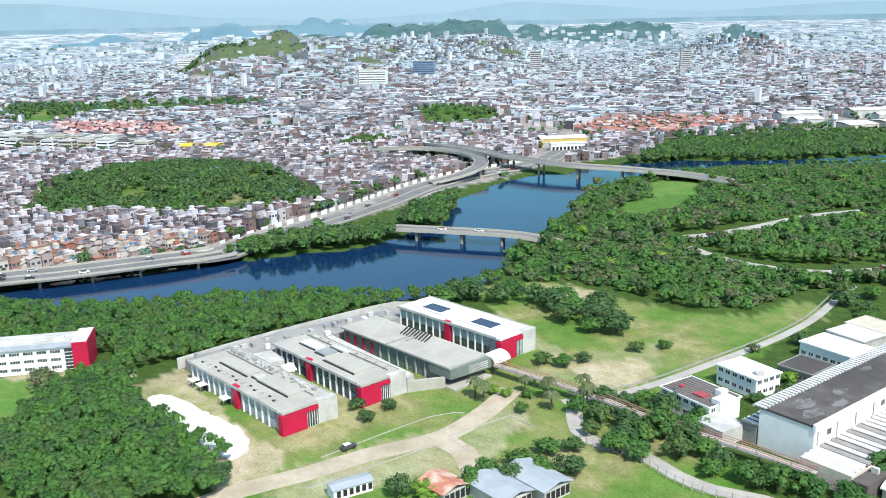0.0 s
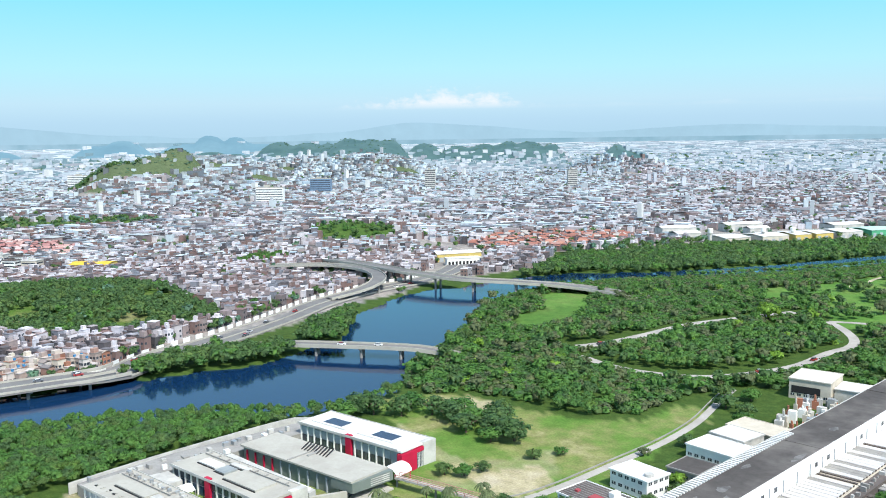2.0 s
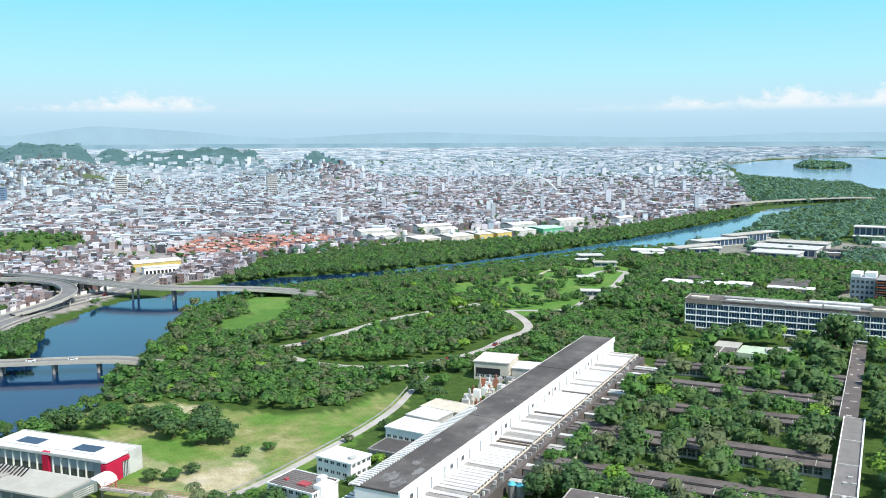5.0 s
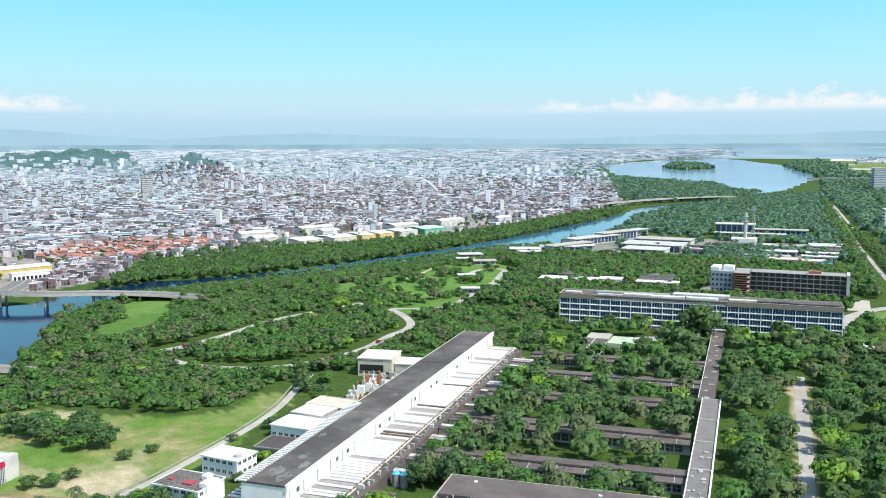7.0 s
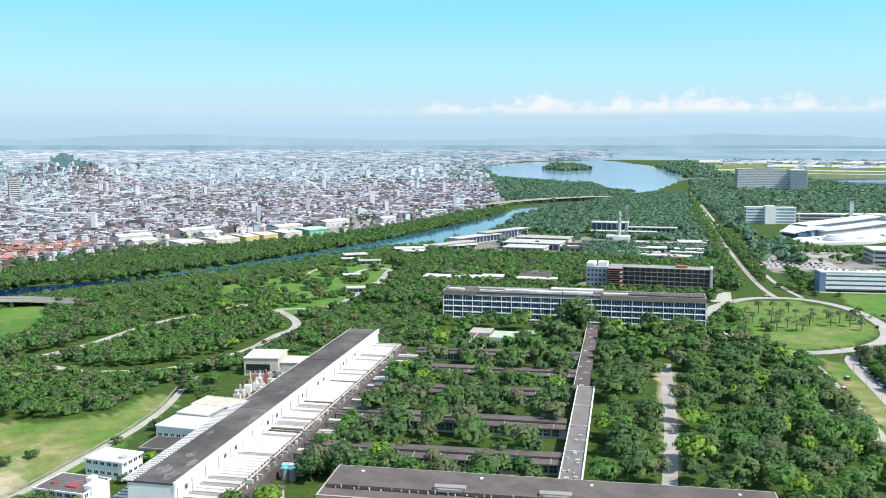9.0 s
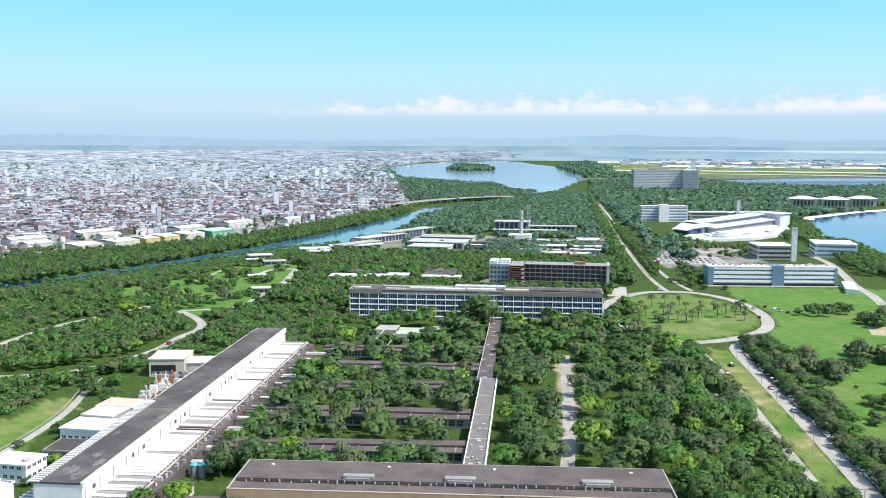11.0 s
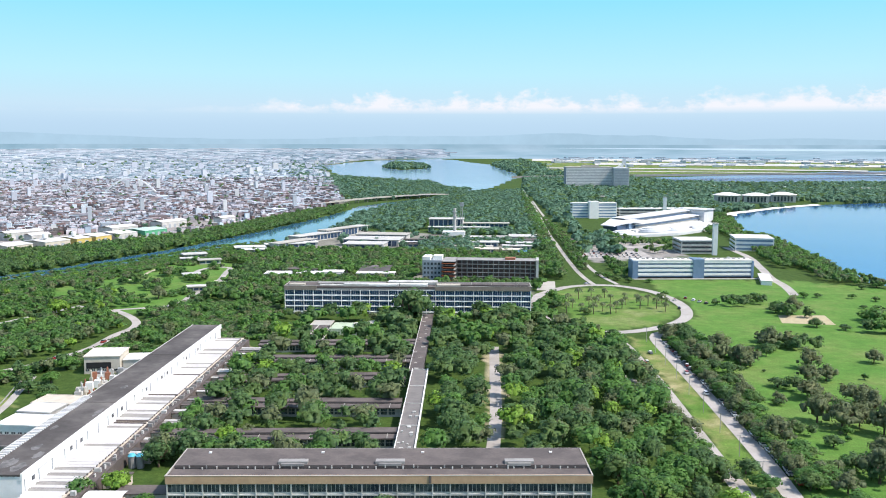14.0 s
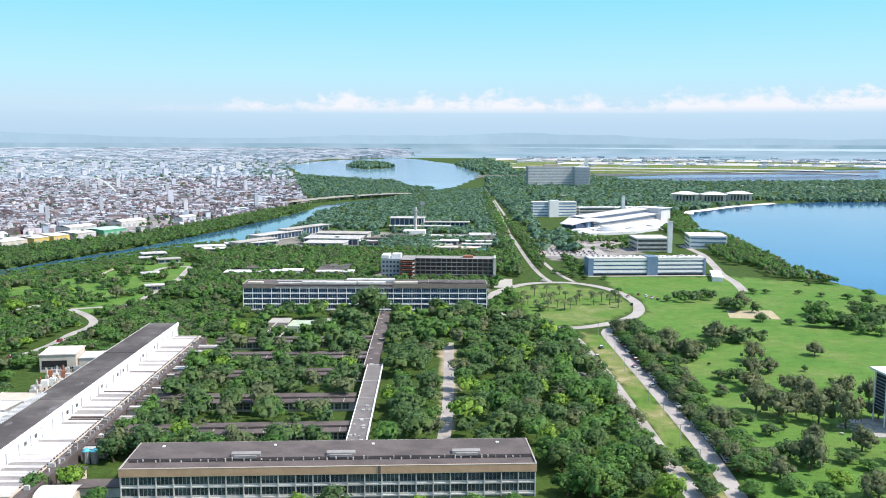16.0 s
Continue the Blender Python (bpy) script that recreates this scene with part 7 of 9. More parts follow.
def weld(a):
    """Boxes as connected islands: five faces on eight shared corners."""
    n = a.shape[0]
    corners = np.stack([a[:, 0, 0], a[:, 0, 1], a[:, 2, 0], a[:, 2, 1], a[:, 0, 3], a[:, 0, 2], a[:, 2, 3], a[:, 2, 2]], 1)
    f = np.array([[0, 1, 5, 4], [1, 2, 6, 5], [2, 3, 7, 6], [3, 0, 4, 7], [4, 5, 6, 7]])
    return corners.reshape(-1, 3), (f[None] + 8 * np.arange(n)[:, None, None]).reshape(-1, 4)


PINK_ESTATE = [(-1115, 285), (-1077, 340), (-995, 393), (-885, 357), (-930, 300), (-973, 255)]
FLATS = [(-990, 205), (-868, 306), (-816, 290), (-900, 190)]
FIELD_W = [(-1290, 240), (-1160, 285), (-1135, 325), (-1225, 330)]
RED_ROOFS = [(-678, 676), (-725, 753), (-678, 824), (-600, 863), (-579, 825), (-582, 712), (-639, 653)]
SHED_ZONE = [(-640, 860), (-500, 850), (-400, 1030), (-350, 1270), (-400, 1290), (-480, 1080), (-600, 950)]
FIELD = [(-560, 690), (-500, 860), (-480, 905), (-530, 870), (-580, 710)]


def free_town(x, y):
    k = inside(x, y, TOWN_AREA) & ~inside(x, y, WOODED_HILL) & ~near_line(x, y, HIGHWAY, 20) & ~inside(x, y, GREENBELT) & ~inside(x, y, RED_ROOFS) & ~inside(x, y, SHED_ZONE) & ~inside(x, y, NORTH_BANK)
    k &= ~inside(x, y, PINK_ESTATE) & ~inside(x, y, FLATS) & ~inside(x, y, FIELD_W)
    k &= ~inside(x, y, FIELD) & ~inside(x, y, [(-739, 545), (-790, 560), (-845, 600), (-855, 660), (-800, 660), (-745, 640), (-721, 600)]) & ~inside(x, y, [(-738, 435), (-701, 460), (-722, 495), (-760, 480)])
    k &= ~near_line(x, y, [(-660, 440), (-620, 462), (-582, 470), (-545, 455), (-527, 430)], 9) & ~near_line(x, y, [(-650, 478), (-583, 484), (-495, 492), (-433, 540)], 11)
    return k & ~wet(x, y)


cr_ = np.random.RandomState(42)
cx_, cy_, cs_ = [], [], []
dist = 432.0
while dist < 15000:
    s = 5.1 * (dist / 500) ** 0.42 if dist < 2600 else 5.1 * 5.2 ** 0.42 * 1.5 * (dist / 2600) ** 1.6
    a0, a1 = -92.0, 4.0
    n = int(math.radians(a1 - a0) * dist / s)
    az_ = np.radians(a0 + (np.arange(n) + cr_.uniform(0, 1) + cr_.uniform(-.3, .3, n)) * (a1 - a0) / n)
    dd = dist + cr_.uniform(-.35, .35, n) * s
    x, y = EYE[0] + dd * np.sin(az_), EYE[1] + dd * np.cos(az_)
    steep = relief(x, y)
    bare = np.clip((steep + 30 * crags(x * 1.7, y * 1.7) - np.where(dd > 4000, 0, np.where(dd > 2400, 34, 52))) / 24, 0, 0.992)
    bare = np.where((np.hypot(x - HILLS[0][0], y - HILLS[0][1]) < 150) & (steep > 9), 0.97, bare)
    k = free_town(x, y) & ~((steep > 9) & (cr_.uniform(0, 1, n) < bare)) & ~((np.sin(x * 0.013 + 1) * np.sin(y * 0.017) > 0.86))
    cx_.append(x[k]); cy_.append(y[k]); cs_.append(np.full(k.sum(), s))
    dist += s * (0.98 if dist < 2600 else 1.25)
cx_, cy_, cs_ = np.concatenate(cx_), np.concatenate(cy_), np.concatenate(cs_)
cd_ = np.hypot(cx_ - EYE[0], cy_ - EYE[1])
# street grid turns slowly across the quarters
th_ = np.array([0.5 + 0.9 * noise.noise((float(a) * 0.0021, float(b) * 0.0021, 3.0)) for a, b in zip(cx_, cy_)]) + cr_.normal(0, 0.06, len(cx_))
w_ = cs_ * cr_.uniform(0.62, 1.08, len(cx_))
d_ = cs_ * cr_.uniform(0.62, 1.08, len(cx_))
h_ = np.where(cd_ < 1250, cr_.uniform(2.8, 8.5, len(cx_)), cr_.uniform(3, 9, len(cx_)) * np.clip(0.75 + cd_ / 6000, 0, 1.7))
tower = (cd_ > 1100) & (cr_.uniform(0, 1, len(cx_)) < np.where(cd_ > 2000, 0.007, 0.002))
h_ = np.where(tower, cr_.uniform(11, 28, len(cx_)), h_)
w_, d_ = np.where(tower, np.minimum(w_, 20), w_), np.where(tower, np.minimum(d_, 20), d_)
big_hall = (cd_ > 950) & (cr_.uniform(0, 1, len(cx_)) < np.where((cd_ < 2000) & (cx_ - EYE[0] < -0.75 * (cy_ - EYE[1])), 0.035, 0.012)) & ~tower
w_, d_, h_ = np.where(big_hall, w_ * 3.4, w_), np.where(big_hall, d_ * 2.2, d_), np.where(big_hall, 8.6, h_)
z_ = relief(cx_, cy_)
singles = np.argsort(cd_)[:210]
rest = np.setdiff1d(np.where(~tower)[0], singles)


def town_mesh(name, idx, mats, label, roof_share=0.75, windows=False, rooms=0.42):
    x, y, w, d, h, th, z = (q[idx] for q in (cx_, cy_, w_, d_, h_, th_, z_))
    rs = np.random.RandomState(len(idx))
    # the share of haze-coloured houses grows with distance
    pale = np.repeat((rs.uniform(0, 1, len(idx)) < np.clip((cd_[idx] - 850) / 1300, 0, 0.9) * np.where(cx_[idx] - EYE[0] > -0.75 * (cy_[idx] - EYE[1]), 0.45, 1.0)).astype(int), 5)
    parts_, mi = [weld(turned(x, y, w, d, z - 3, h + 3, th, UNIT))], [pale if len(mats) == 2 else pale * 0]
    k = rs.uniform(0, 1, len(idx)) < roof_share
    parts_.append(weld(turned(x[k], y[k], w[k] * 1.06, d[k] * 1.06, (z + h)[k] + 0.02, np.full(k.sum(), 0.35), th[k], UNIT)))
    mi.append(np.ones(5 * k.sum()))
    # an upper room on part of the roof
    k = rs.uniform(0, 1, len(idx)) < rooms
    ox, oy = rs.uniform(-.2, .2, k.sum()) * w[k], rs.uniform(-.2, .2, k.sum()) * d[k]
    hh = rs.uniform(1.2, 3.0, k.sum())
    ux, uy = x[k] + ox * np.cos(th[k]) - oy * np.sin(th[k]), y[k] + ox * np.sin(th[k]) + oy * np.cos(th[k])
    parts_.append(weld(turned(ux, uy, w[k] * rs.uniform(.3, .6, k.sum()), d[k] * rs.uniform(.3, .6, k.sum()), (z + h)[k] + 0.3, hh, th[k], UNIT)))
    mi.append(np.zeros(5 * k.sum()))
    if windows:
        for side in range(4):
            for col in (-0.26, 0.24):
                for lev in (1.0, 4.0):
                    k = (h > lev + 2.2) & (rs.uniform(0, 1, len(idx)) < 0.7)
                    wx_ = np.where(side % 2 == 0, w, d)[k]
                    a = th[k] + side * math.pi / 2
                    out_ = np.where(side % 2 == 0, d, w)[k] / 2 + 0.03
                    mx_, my_ = x[k] + col * wx_ * np.cos(a) + out_ * np.sin(a), y[k] + col * wx_ * np.sin(a) - out_ * np.cos(a)
                    parts_.append(weld(turned(mx_, my_, np.full(k.sum(), 1.3), np.full(k.sum(), 0.12), z[k] + lev, np.full(k.sum(), 1.2), a, UNIT)))
                    mi.append(np.full(5 * k.sum(), 2))
    vs, fs, base_ = [], [], 0
    for v, f in parts_:
        vs.append(v)
        fs.append(f + base_)
        base_ += len(v)
    v = np.concatenate(vs)
    v = np.stack(far(v[:, 0], v[:, 1], v[:, 2]), -1)
    return tagged(new(name, raw(name, v, np.concatenate(fs), mats, np.concatenate(mi))), label, "houses", kind="stuff")


DK = GLASS_DARK
TOWER_WALL = mat("pale_tower_render", (0, 0, 0), ramp=[(0.50, 0.54, 0.56), (0.40, 0.43, 0.45), (0.58, 0.58, 0.56), (0.44, 0.46, 0.50), (0.54, 0.56, 0.60)], fine=0.3, var=0.12)
town_mesh("town_towers", np.where(tower)[0], [TOWER_WALL, TOWER_WALL], "pale apartment towers standing over the low town", 0.6, rooms=0.5)
town_mesh("town_houses", rest[cd_[rest] < 820], [TOWN, TOWN, DK], "packed low brick and rendered houses with flat roofs", 0.8, True)
town_mesh("town_houses", rest[(cd_[rest] >= 820) & (cd_[rest] < 1350)], [TOWN, TOWN_HAZED], "packed low houses and small blocks of the town", 0.45, rooms=0.25)
town_mesh("town_blocks", rest[(cd_[rest] >= 1350) & (cd_[rest] < 2600)], [TOWN, TOWN_HAZED], "packed houses, pale blocks and sheds in the distance", 0.15, rooms=0.15)
# city haze painted in as pale blue-grey with a slight glow
FAR_TOWN = mat("hazed_town_blocks", (0, 0, 0), ramp=[(0.30, 0.36, 0.40), (0.42, 0.46, 0.49), (0.22, 0.28, 0.31), (0.50, 0.52, 0.54), (0.28, 0.30, 0.33), (0.16, 0.24, 0.27), (0.36, 0.40, 0.44)], var=0.1, emit=0.1)
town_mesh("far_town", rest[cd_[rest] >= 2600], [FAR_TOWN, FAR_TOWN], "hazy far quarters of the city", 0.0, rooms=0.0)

# the nearest houses one by one
HOUSE_WALLS = [mat("house_wall", (0, 0, 0), ramp=[(0.480, 0.420, 0.370), (0.288, 0.135, 0.089), (0.544, 0.495, 0.459), (0.336, 0.270, 0.237), (0.320, 0.195, 0.155), (0.400, 0.352, 0.326), (0.560, 0.495, 0.407)], source="object", var=0.2, fine=0.8)]
HOUSE_ROOF = mat("house_roof", (0, 0, 0), ramp=[(0.368, 0.330, 0.311), (0.240, 0.203, 0.185), (0.496, 0.450, 0.422), (0.288, 0.150, 0.104), (0.416, 0.352, 0.311), (0.176, 0.158, 0.155)], source="object", var=0.25, fine=0.8)
house_win = MB().box(-0.7, -0.1, 0, 0.7, 0.05, 1.2, 0).box(-0.8, -0.14, -0.1, 0.8, -0.02, 0, 1).mesh("window", [GLASS_DARK, OFFWHITE])
house_door = MB().box(-0.5, -0.1, 0, 0.5, 0.05, 2.1).mesh("door", BRICK)
hr = random.Random(8)
for i in singles:
    w, d, h, th = float(w_[i]), float(d_[i]), float(h_[i]) * 1.0, float(th_[i])
    lv = max(1, int(h / 2.9))
    ho = thing("house", Matrix.LocRotScale((cx_[i], cy_[i], z_[i]), Euler((0, 0, th)), None), hr.choice(["small rendered house with a flat roof", "bare brick house with a roof terrace", "narrow house with an overhanging roof sheet"]), "house", "houses behind the expressway")
    part("wall", MB().box(-w / 2, -d / 2, 0, w / 2, d / 2, h), HOUSE_WALLS[0], ho)
    if hr.random() < 0.45:
        part("roof", MB().gable(-w / 2, -d / 2, w / 2, d / 2, h, hr.uniform(0.5, 1.2)), HOUSE_ROOF, ho)
    else:
        part("roof", MB().box(-w / 2 - .25, -d / 2 - .25, h, w / 2 + .25, d / 2 + .25, h + 0.25), HOUSE_ROOF, ho)
        part("upper_room", MB().box(-w / 2 + .3, -d / 2 + .3, h + .25, w * hr.uniform(-0.1, .3), d * hr.uniform(0, .4), h + hr.uniform(1.4, 2.8)), HOUSE_WALLS[0], ho)
        if hr.random() < 0.6:
            part("water_tank", MB().cyl(w * 0.3, d * 0.25, h + 0.25, h + 1.3, 0.6, 8, 0.7), BLUE_PAINT, ho, "blue water tank")
    for k in range(lv):
        for u in (-0.25, 0.25):
            part("window", house_win, None, ho, m=pose(u * w, -d / 2, 1.0 + k * 2.9))
            part("window", house_win, None, ho, m=pose(w / 2, u * d, 1.0 + k * 2.9, 0, 0, 90))
    part("door", house_door, None, ho, m=pose(0, -d / 2, 0))

# street trees of the town
tr_ = np.random.RandomState(17)
n = 5200
a_, q_ = np.radians(tr_.uniform(-90, 2, n)), 440 + 4600 * tr_.uniform(0, 1, n) ** 1.5
tx_, ty_ = EYE[0] + q_ * np.sin(a_), EYE[1] + q_ * np.cos(a_)
k = (relief(tx_, ty_) < 30) & inside(tx_, ty_, TOWN_AREA) & ~near_line(tx_, ty_, HIGHWAY, 16) & ~wet(tx_, ty_)
tx_, ty_ = tx_[k], ty_[k]
rr = tr_.uniform(1.8, 3.8, len(tx_)) * (1 + q_[k] / 2300)
belt = spots(GREENBELT, 17, 6, 10, 3, 6, 51, thin=0.7)
edge = offset(hw, -17)
ex, ey = np.array([p[0] for p in edge]), np.array([p[1] for p in edge])
ke = (ey < 430) & (tr_.uniform(0, 1, len(ex)) < 0.62)
er = tr_.uniform(2.4, 3.8, ke.sum())
hill = spots([(HILLS[0][0] - 110, HILLS[0][1] - 160), (HILLS[0][0] + 60, HILLS[0][1] - 160), (HILLS[0][0] + 20, HILLS[0][1] + 40), (HILLS[0][0] - 140, HILLS[0][1] + 40)], 11, 5, 8.5, 2, 4, 52, thin=0.9)
rg_ = spots([(-660, 640), (-560, 690), (-500, 850), (-585, 870), (-592, 700), (-650, 655)], 12, 4, 6.5, 3, 5, 53, thin=0.55)
sz_ = spots(SHED_ZONE, 16, 3, 4.5, 1.6, 2.6, 54, thin=0.25)
grove("town_trees", join((tx_, ty_, rr, rr * 0.9), belt, (ex[ke], ey[ke], er, er * 0.95), hill, rg_, sz_), "scattered street trees and green belts of the town", [FOL_DARK, FOL_HAZED], "trees", shares=[0.75, 0.25])
hx_, hy_, hr_ = [], [], []
for x0, y0, h0_, wa_, wl0 in [h for h in HILLS[:30] if math.hypot(h[0], h[1]) < 4000]:
    q_ = int(wa_ / 1.1)
    ta, tb = tr_.normal(0, 1.0, q_) * wa_, tr_.normal(-0.3, 0.7, q_) * wl0
    u_ = np.array([x0 - EYE[0], y0 - EYE[1]]) / math.hypot(x0 - EYE[0], y0 - EYE[1])
    hx_.append(x0 - u_[1] * ta + u_[0] * tb); hy_.append(y0 + u_[0] * ta + u_[1] * tb); hr_.append(tr_.uniform(3, 6.5, q_))
hx_, hy_, hr_ = np.concatenate(hx_), np.concatenate(hy_), np.concatenate(hr_)
grove("hillside_scrub", (hx_, hy_, hr_, hr_ * 0.0), "scrub in haze-tinted blue-green on the slopes of the far hills", [FOL_HAZED], "forest", zscale=0.5)

# estates of small gabled houses
GABLE = np.array([[(-.5, -.5, 0), (.5, -.5, 0), (.5, 0, 1), (-.5, 0, 1)], [(.5, .5, 0), (-.5, .5, 0), (-.5, 0, 1), (.5, 0, 1)], [(-.5, -.5, 0), (-.5, 0, 1), (-.5, 0, 1), (-.5, .5, 0)], [(.5, .5, 0), (.5, 0, 1), (.5, 0, 1), (.5, -.5, 0)]], float)
PINK_TILES = mat("faded_pink_tiles", (0, 0, 0), ramp=[(0.36, 0.20, 0.18), (0.32, 0.17, 0.155), (0.40, 0.26, 0.23), (0.30, 0.14, 0.13), (0.44, 0.36, 0.34)], fine=0.8, var=0.2)


def estate(name, poly, spacing, turn, tiles, seed, label):
    rs = np.random.RandomState(seed)
    ex, ey = scatter(poly, spacing, rs)
    k = rs.uniform(0, 1, len(ex)) < 0.86
    ex, ey = ex[k], ey[k]
    n_ = len(ex)
    th = np.full(n_, turn) + rs.normal(0, .12, n_) + np.where(rs.uniform(0, 1, n_) < 0.4, math.pi / 2, 0)
    w0, d0, h0 = rs.uniform(5.5, 8, n_), rs.uniform(5, 7, n_), rs.uniform(2.6, 5.8, n_)
    va, fa = weld(turned(ex, ey, w0, d0, np.zeros(n_), h0, th, UNIT))
    vb = turned(ex, ey, w0 * 1.12, d0 * 1.12, h0, rs.uniform(1.2, 2.0, n_), th, GABLE[:2]).reshape(-1, 3)
    fb = np.arange(len(vb)).reshape(-1, 4) + len(va)
    tagged(new(name, raw(name, np.concatenate([va, vb]), np.concatenate([fa, fb]), [TOWN, tiles], np.r_[np.zeros(len(fa)), np.ones(len(fb))])), label, "houses", kind="stuff")


estate("estate_houses", RED_ROOFS, 8.6, 0.62, RED_TILES, 4, "estate of small houses with red tiled gables")
estate("estate_houses", PINK_ESTATE, 8.4, 0.75, PINK_TILES, 6, "estate of small houses with faded pink gables")
fl = random.Random(18)
band = MB().box(-0.5, -0.12, 0, 0.5, 0.05, 1).mesh("window_band", GLASS_DARK)
for a in range(8):
    for b in range(2):
        x, y = -972 + a * 15.2 + b * 38, 214 + a * 12.4 - b * 1
        ap = thing("apartment_block", pose(x, y, 0, 0, 0, 39 + fl.uniform(-3, 3)), "white four-storey apartment block with dark window bands", "building", "white apartment blocks of the town")
        w, d, h = fl.uniform(12, 15.5), fl.uniform(9, 11), fl.uniform(8.5, 11.5)
        part("wall", MB().box(-w / 2, -d / 2, 0, w / 2, d / 2, h), fl.choice([OFFWHITE, WHITE, CREAM]), ap)
        part("roof", MB().box(-w / 2 - .3, -d / 2 - .3, h, w / 2 + .3, d / 2 + .3, h + 0.5).box(-2, -2, h + .5, 2, 2, h + 2), fl.choice([PALE_CONCRETE, BROWN_ROOF, OFFWHITE]), ap)
        for k in range(3):
            part("window_band", band, None, ap, m=pose(0, -d / 2, 1.4 + k * 2.9) @ Matrix.Diagonal((w - 1.6, 1, 1.2, 1)))
            part("window_band", band, None, ap, m=pose(w / 2, 0, 1.4 + k * 2.9, 0, 0, 90) @ Matrix.Diagonal((d - 1.6, 1, 1.2, 1)))


# long sheds on the far bank of the canal
PALE_GREEN_ROOF = mat("pale_green_sheet_roof", (0.42, 0.60, 0.50), var=0.08)


def long_shed(x, y, rz, w, d, h, wall_m, label, roof_m=WHITE_ROOF, rise=2.0):
    b = thing("industrial_shed", pose(x, y, 0, 0, 0, rz), label, "shed", "sheds on the canal bank")
    part("wall", MB().box(0, 0, 0, w, d, h), wall_m, b)
    part("roof", MB().gable(0, 0, w, d, h, rise, 0.4), roof_m, b)
    for k in range(int(w / 9)):
        part("door", MB().box(2 + k * 9, -0.15, 0, 6 + k * 9, 0.05, h * 0.6), GREY_PANEL, b)
    return b


for x, y, w, wm, lab in ((-497, 852, 30, CREAM, "cream shed with a white roof"), (-478, 890, 32, CREAM, "wide cream shed with a white roof"), (-462, 926, 20, YELLOW, "yellow-walled shed with a white roof"), (-452, 950, 22, YELLOW, "yellow-walled shed with a white roof"),
                         (-440, 978, 30, OFFWHITE, "pale shed with a white roof"), (-424, 1016, 36, GREEN_PAINT, "green-walled shed with a pale roof")):
    long_shed(x, y, 68, w, 34, 6.5, wm, lab, PALE_GREEN_ROOF if wm is GREEN_PAINT else WHITE_ROOF, 1.4)
for x, y, rz, w, d, lab in ((-548, 845, 66, 28, 16, "pale shed with a curved roof"), (-590, 880, 60, 40, 20, "long pale shed with white roof"), (-470, 1030, 66, 40, 24, "wide pale shed with white roof"), (-440, 1110, 66, 44, 22, "wide pale shed with white roof"), (-385, 1180, 70, 30, 14, "small blue-white shed by the canal"),
                            (-520, 940, 62, 24, 14, "small pale shed with white roof"), (-560, 960, 62, 46, 18, "long pale shed with white roof")):
    long_shed(x, y, rz, w, d, 8, OFFWHITE, lab)
for x, y, h in ((-512, 848, 16), (-486, 905, 14), (-470, 935, 13)):
    tw = thing("water_tower", pose(x, y, 0), "pale concrete water tower beside the sheds", "tower", "water towers")
    part("shaft", MB().cyl(0, 0, 0, h * 0.7, 1.6, 12), OFFWHITE, tw)
    part("tank", MB().cyl(0, 0, h * 0.7, h, 2.6, 12), WHITE, tw)
long_shed(-795, 318, 46, 34, 22, 7, YELLOW, "yellow market hall with a bright yellow roof", mat("yellow_roof", (0.70, 0.46, 0.05), var=0.1), 1.2)
yb = long_shed(-614, 574, 68, 42, 12, 7, YELLOW, "long yellow and white depot")
flat = thing("arcade_building", pose(-592, 566, 0, 0, 0, 62), "white arcaded building with dark arches", "building")
part("wall", MB().box(0, 0, 0, 30, 10, 6), WHITE, flat)
for k in range(9):
    part("arch", MB().box(1 + k * 3.2, -0.1, 0.4, 3.0 + k * 3.2, 0.05, 3.6), DARK, flat)
part("roof", MB().box(-.3, -.3, 6, 30.3, 10.3, 6.4), WHITE_ROOF, flat)
flat = thing("blue_building", pose(-575, 590, 0, 0, 0, 62), "dark blue glazed low building with white bays", "building")
part("wall", MB().box(0, 0, 0, 34, 12, 5.5), SHADE_BLUE, flat)
part("bay", MB().box(22, -0.5, 0, 33, 6, 6.5), WHITE, flat)
part("roof", MB().box(-.3, -.3, 5.5, 21.5, 12.3, 5.9), CONCRETE, flat)
# white slab towers in the middle distance
for x, y, rz, w, h, lab in ((-1352, 818, 45, 46, 30, "white tower slabs with vertical fins"), (-1660, 880, 40, 60, 22, "long white office slab block"), (-2110, 770, 40, 60, 34, "long white hospital slab block"), (-1480, 1010, 45, 40, 34, "blue-grey glazed office tower block"), (-1420, 1250, 48, 22, 44, "slim pale residential tower block"),
                            (-1250, 1500, 50, 20, 40, "slim pale residential tower block")):
    b = thing("tower_block", pose(x, y, 0, 0, 0, rz), lab, "tower", "towers of the town")
    part("wall", MB().box(0, 0, 0, w, 15, h), WHITE if "white" in lab else (SHADE_BLUE if "blue" in lab else OFFWHITE), b)
    part("roof", MB().box(-.4, -.4, h, w + .4, 15.4, h + 0.8).box(w * .3, 4, h + .8, w * .5, 10, h + 4), PALE_CONCRETE, b)
    for k in range(int(h / 4)):
        part("window_band", MB().box(0.6, -0.2, 2 + k * 4, w - 0.6, 0.1, 3.4 + k * 4), GLASS_DARK, b)
arch = thing("road_arch", pose(-772, 1790, 0, 0, 0, 4), "slender white steel arch over the roofs", "arch")
mb = MB()
P = [(118 * k / 28 - 59, 0, 36 * (1 - (2 * k / 28 - 1) ** 2)) for k in range(29)]
for p, q in zip(P[:-1], P[1:]):
    mb.beam(p, q, 2.6)
part("rib", mb, WHITE, arch)
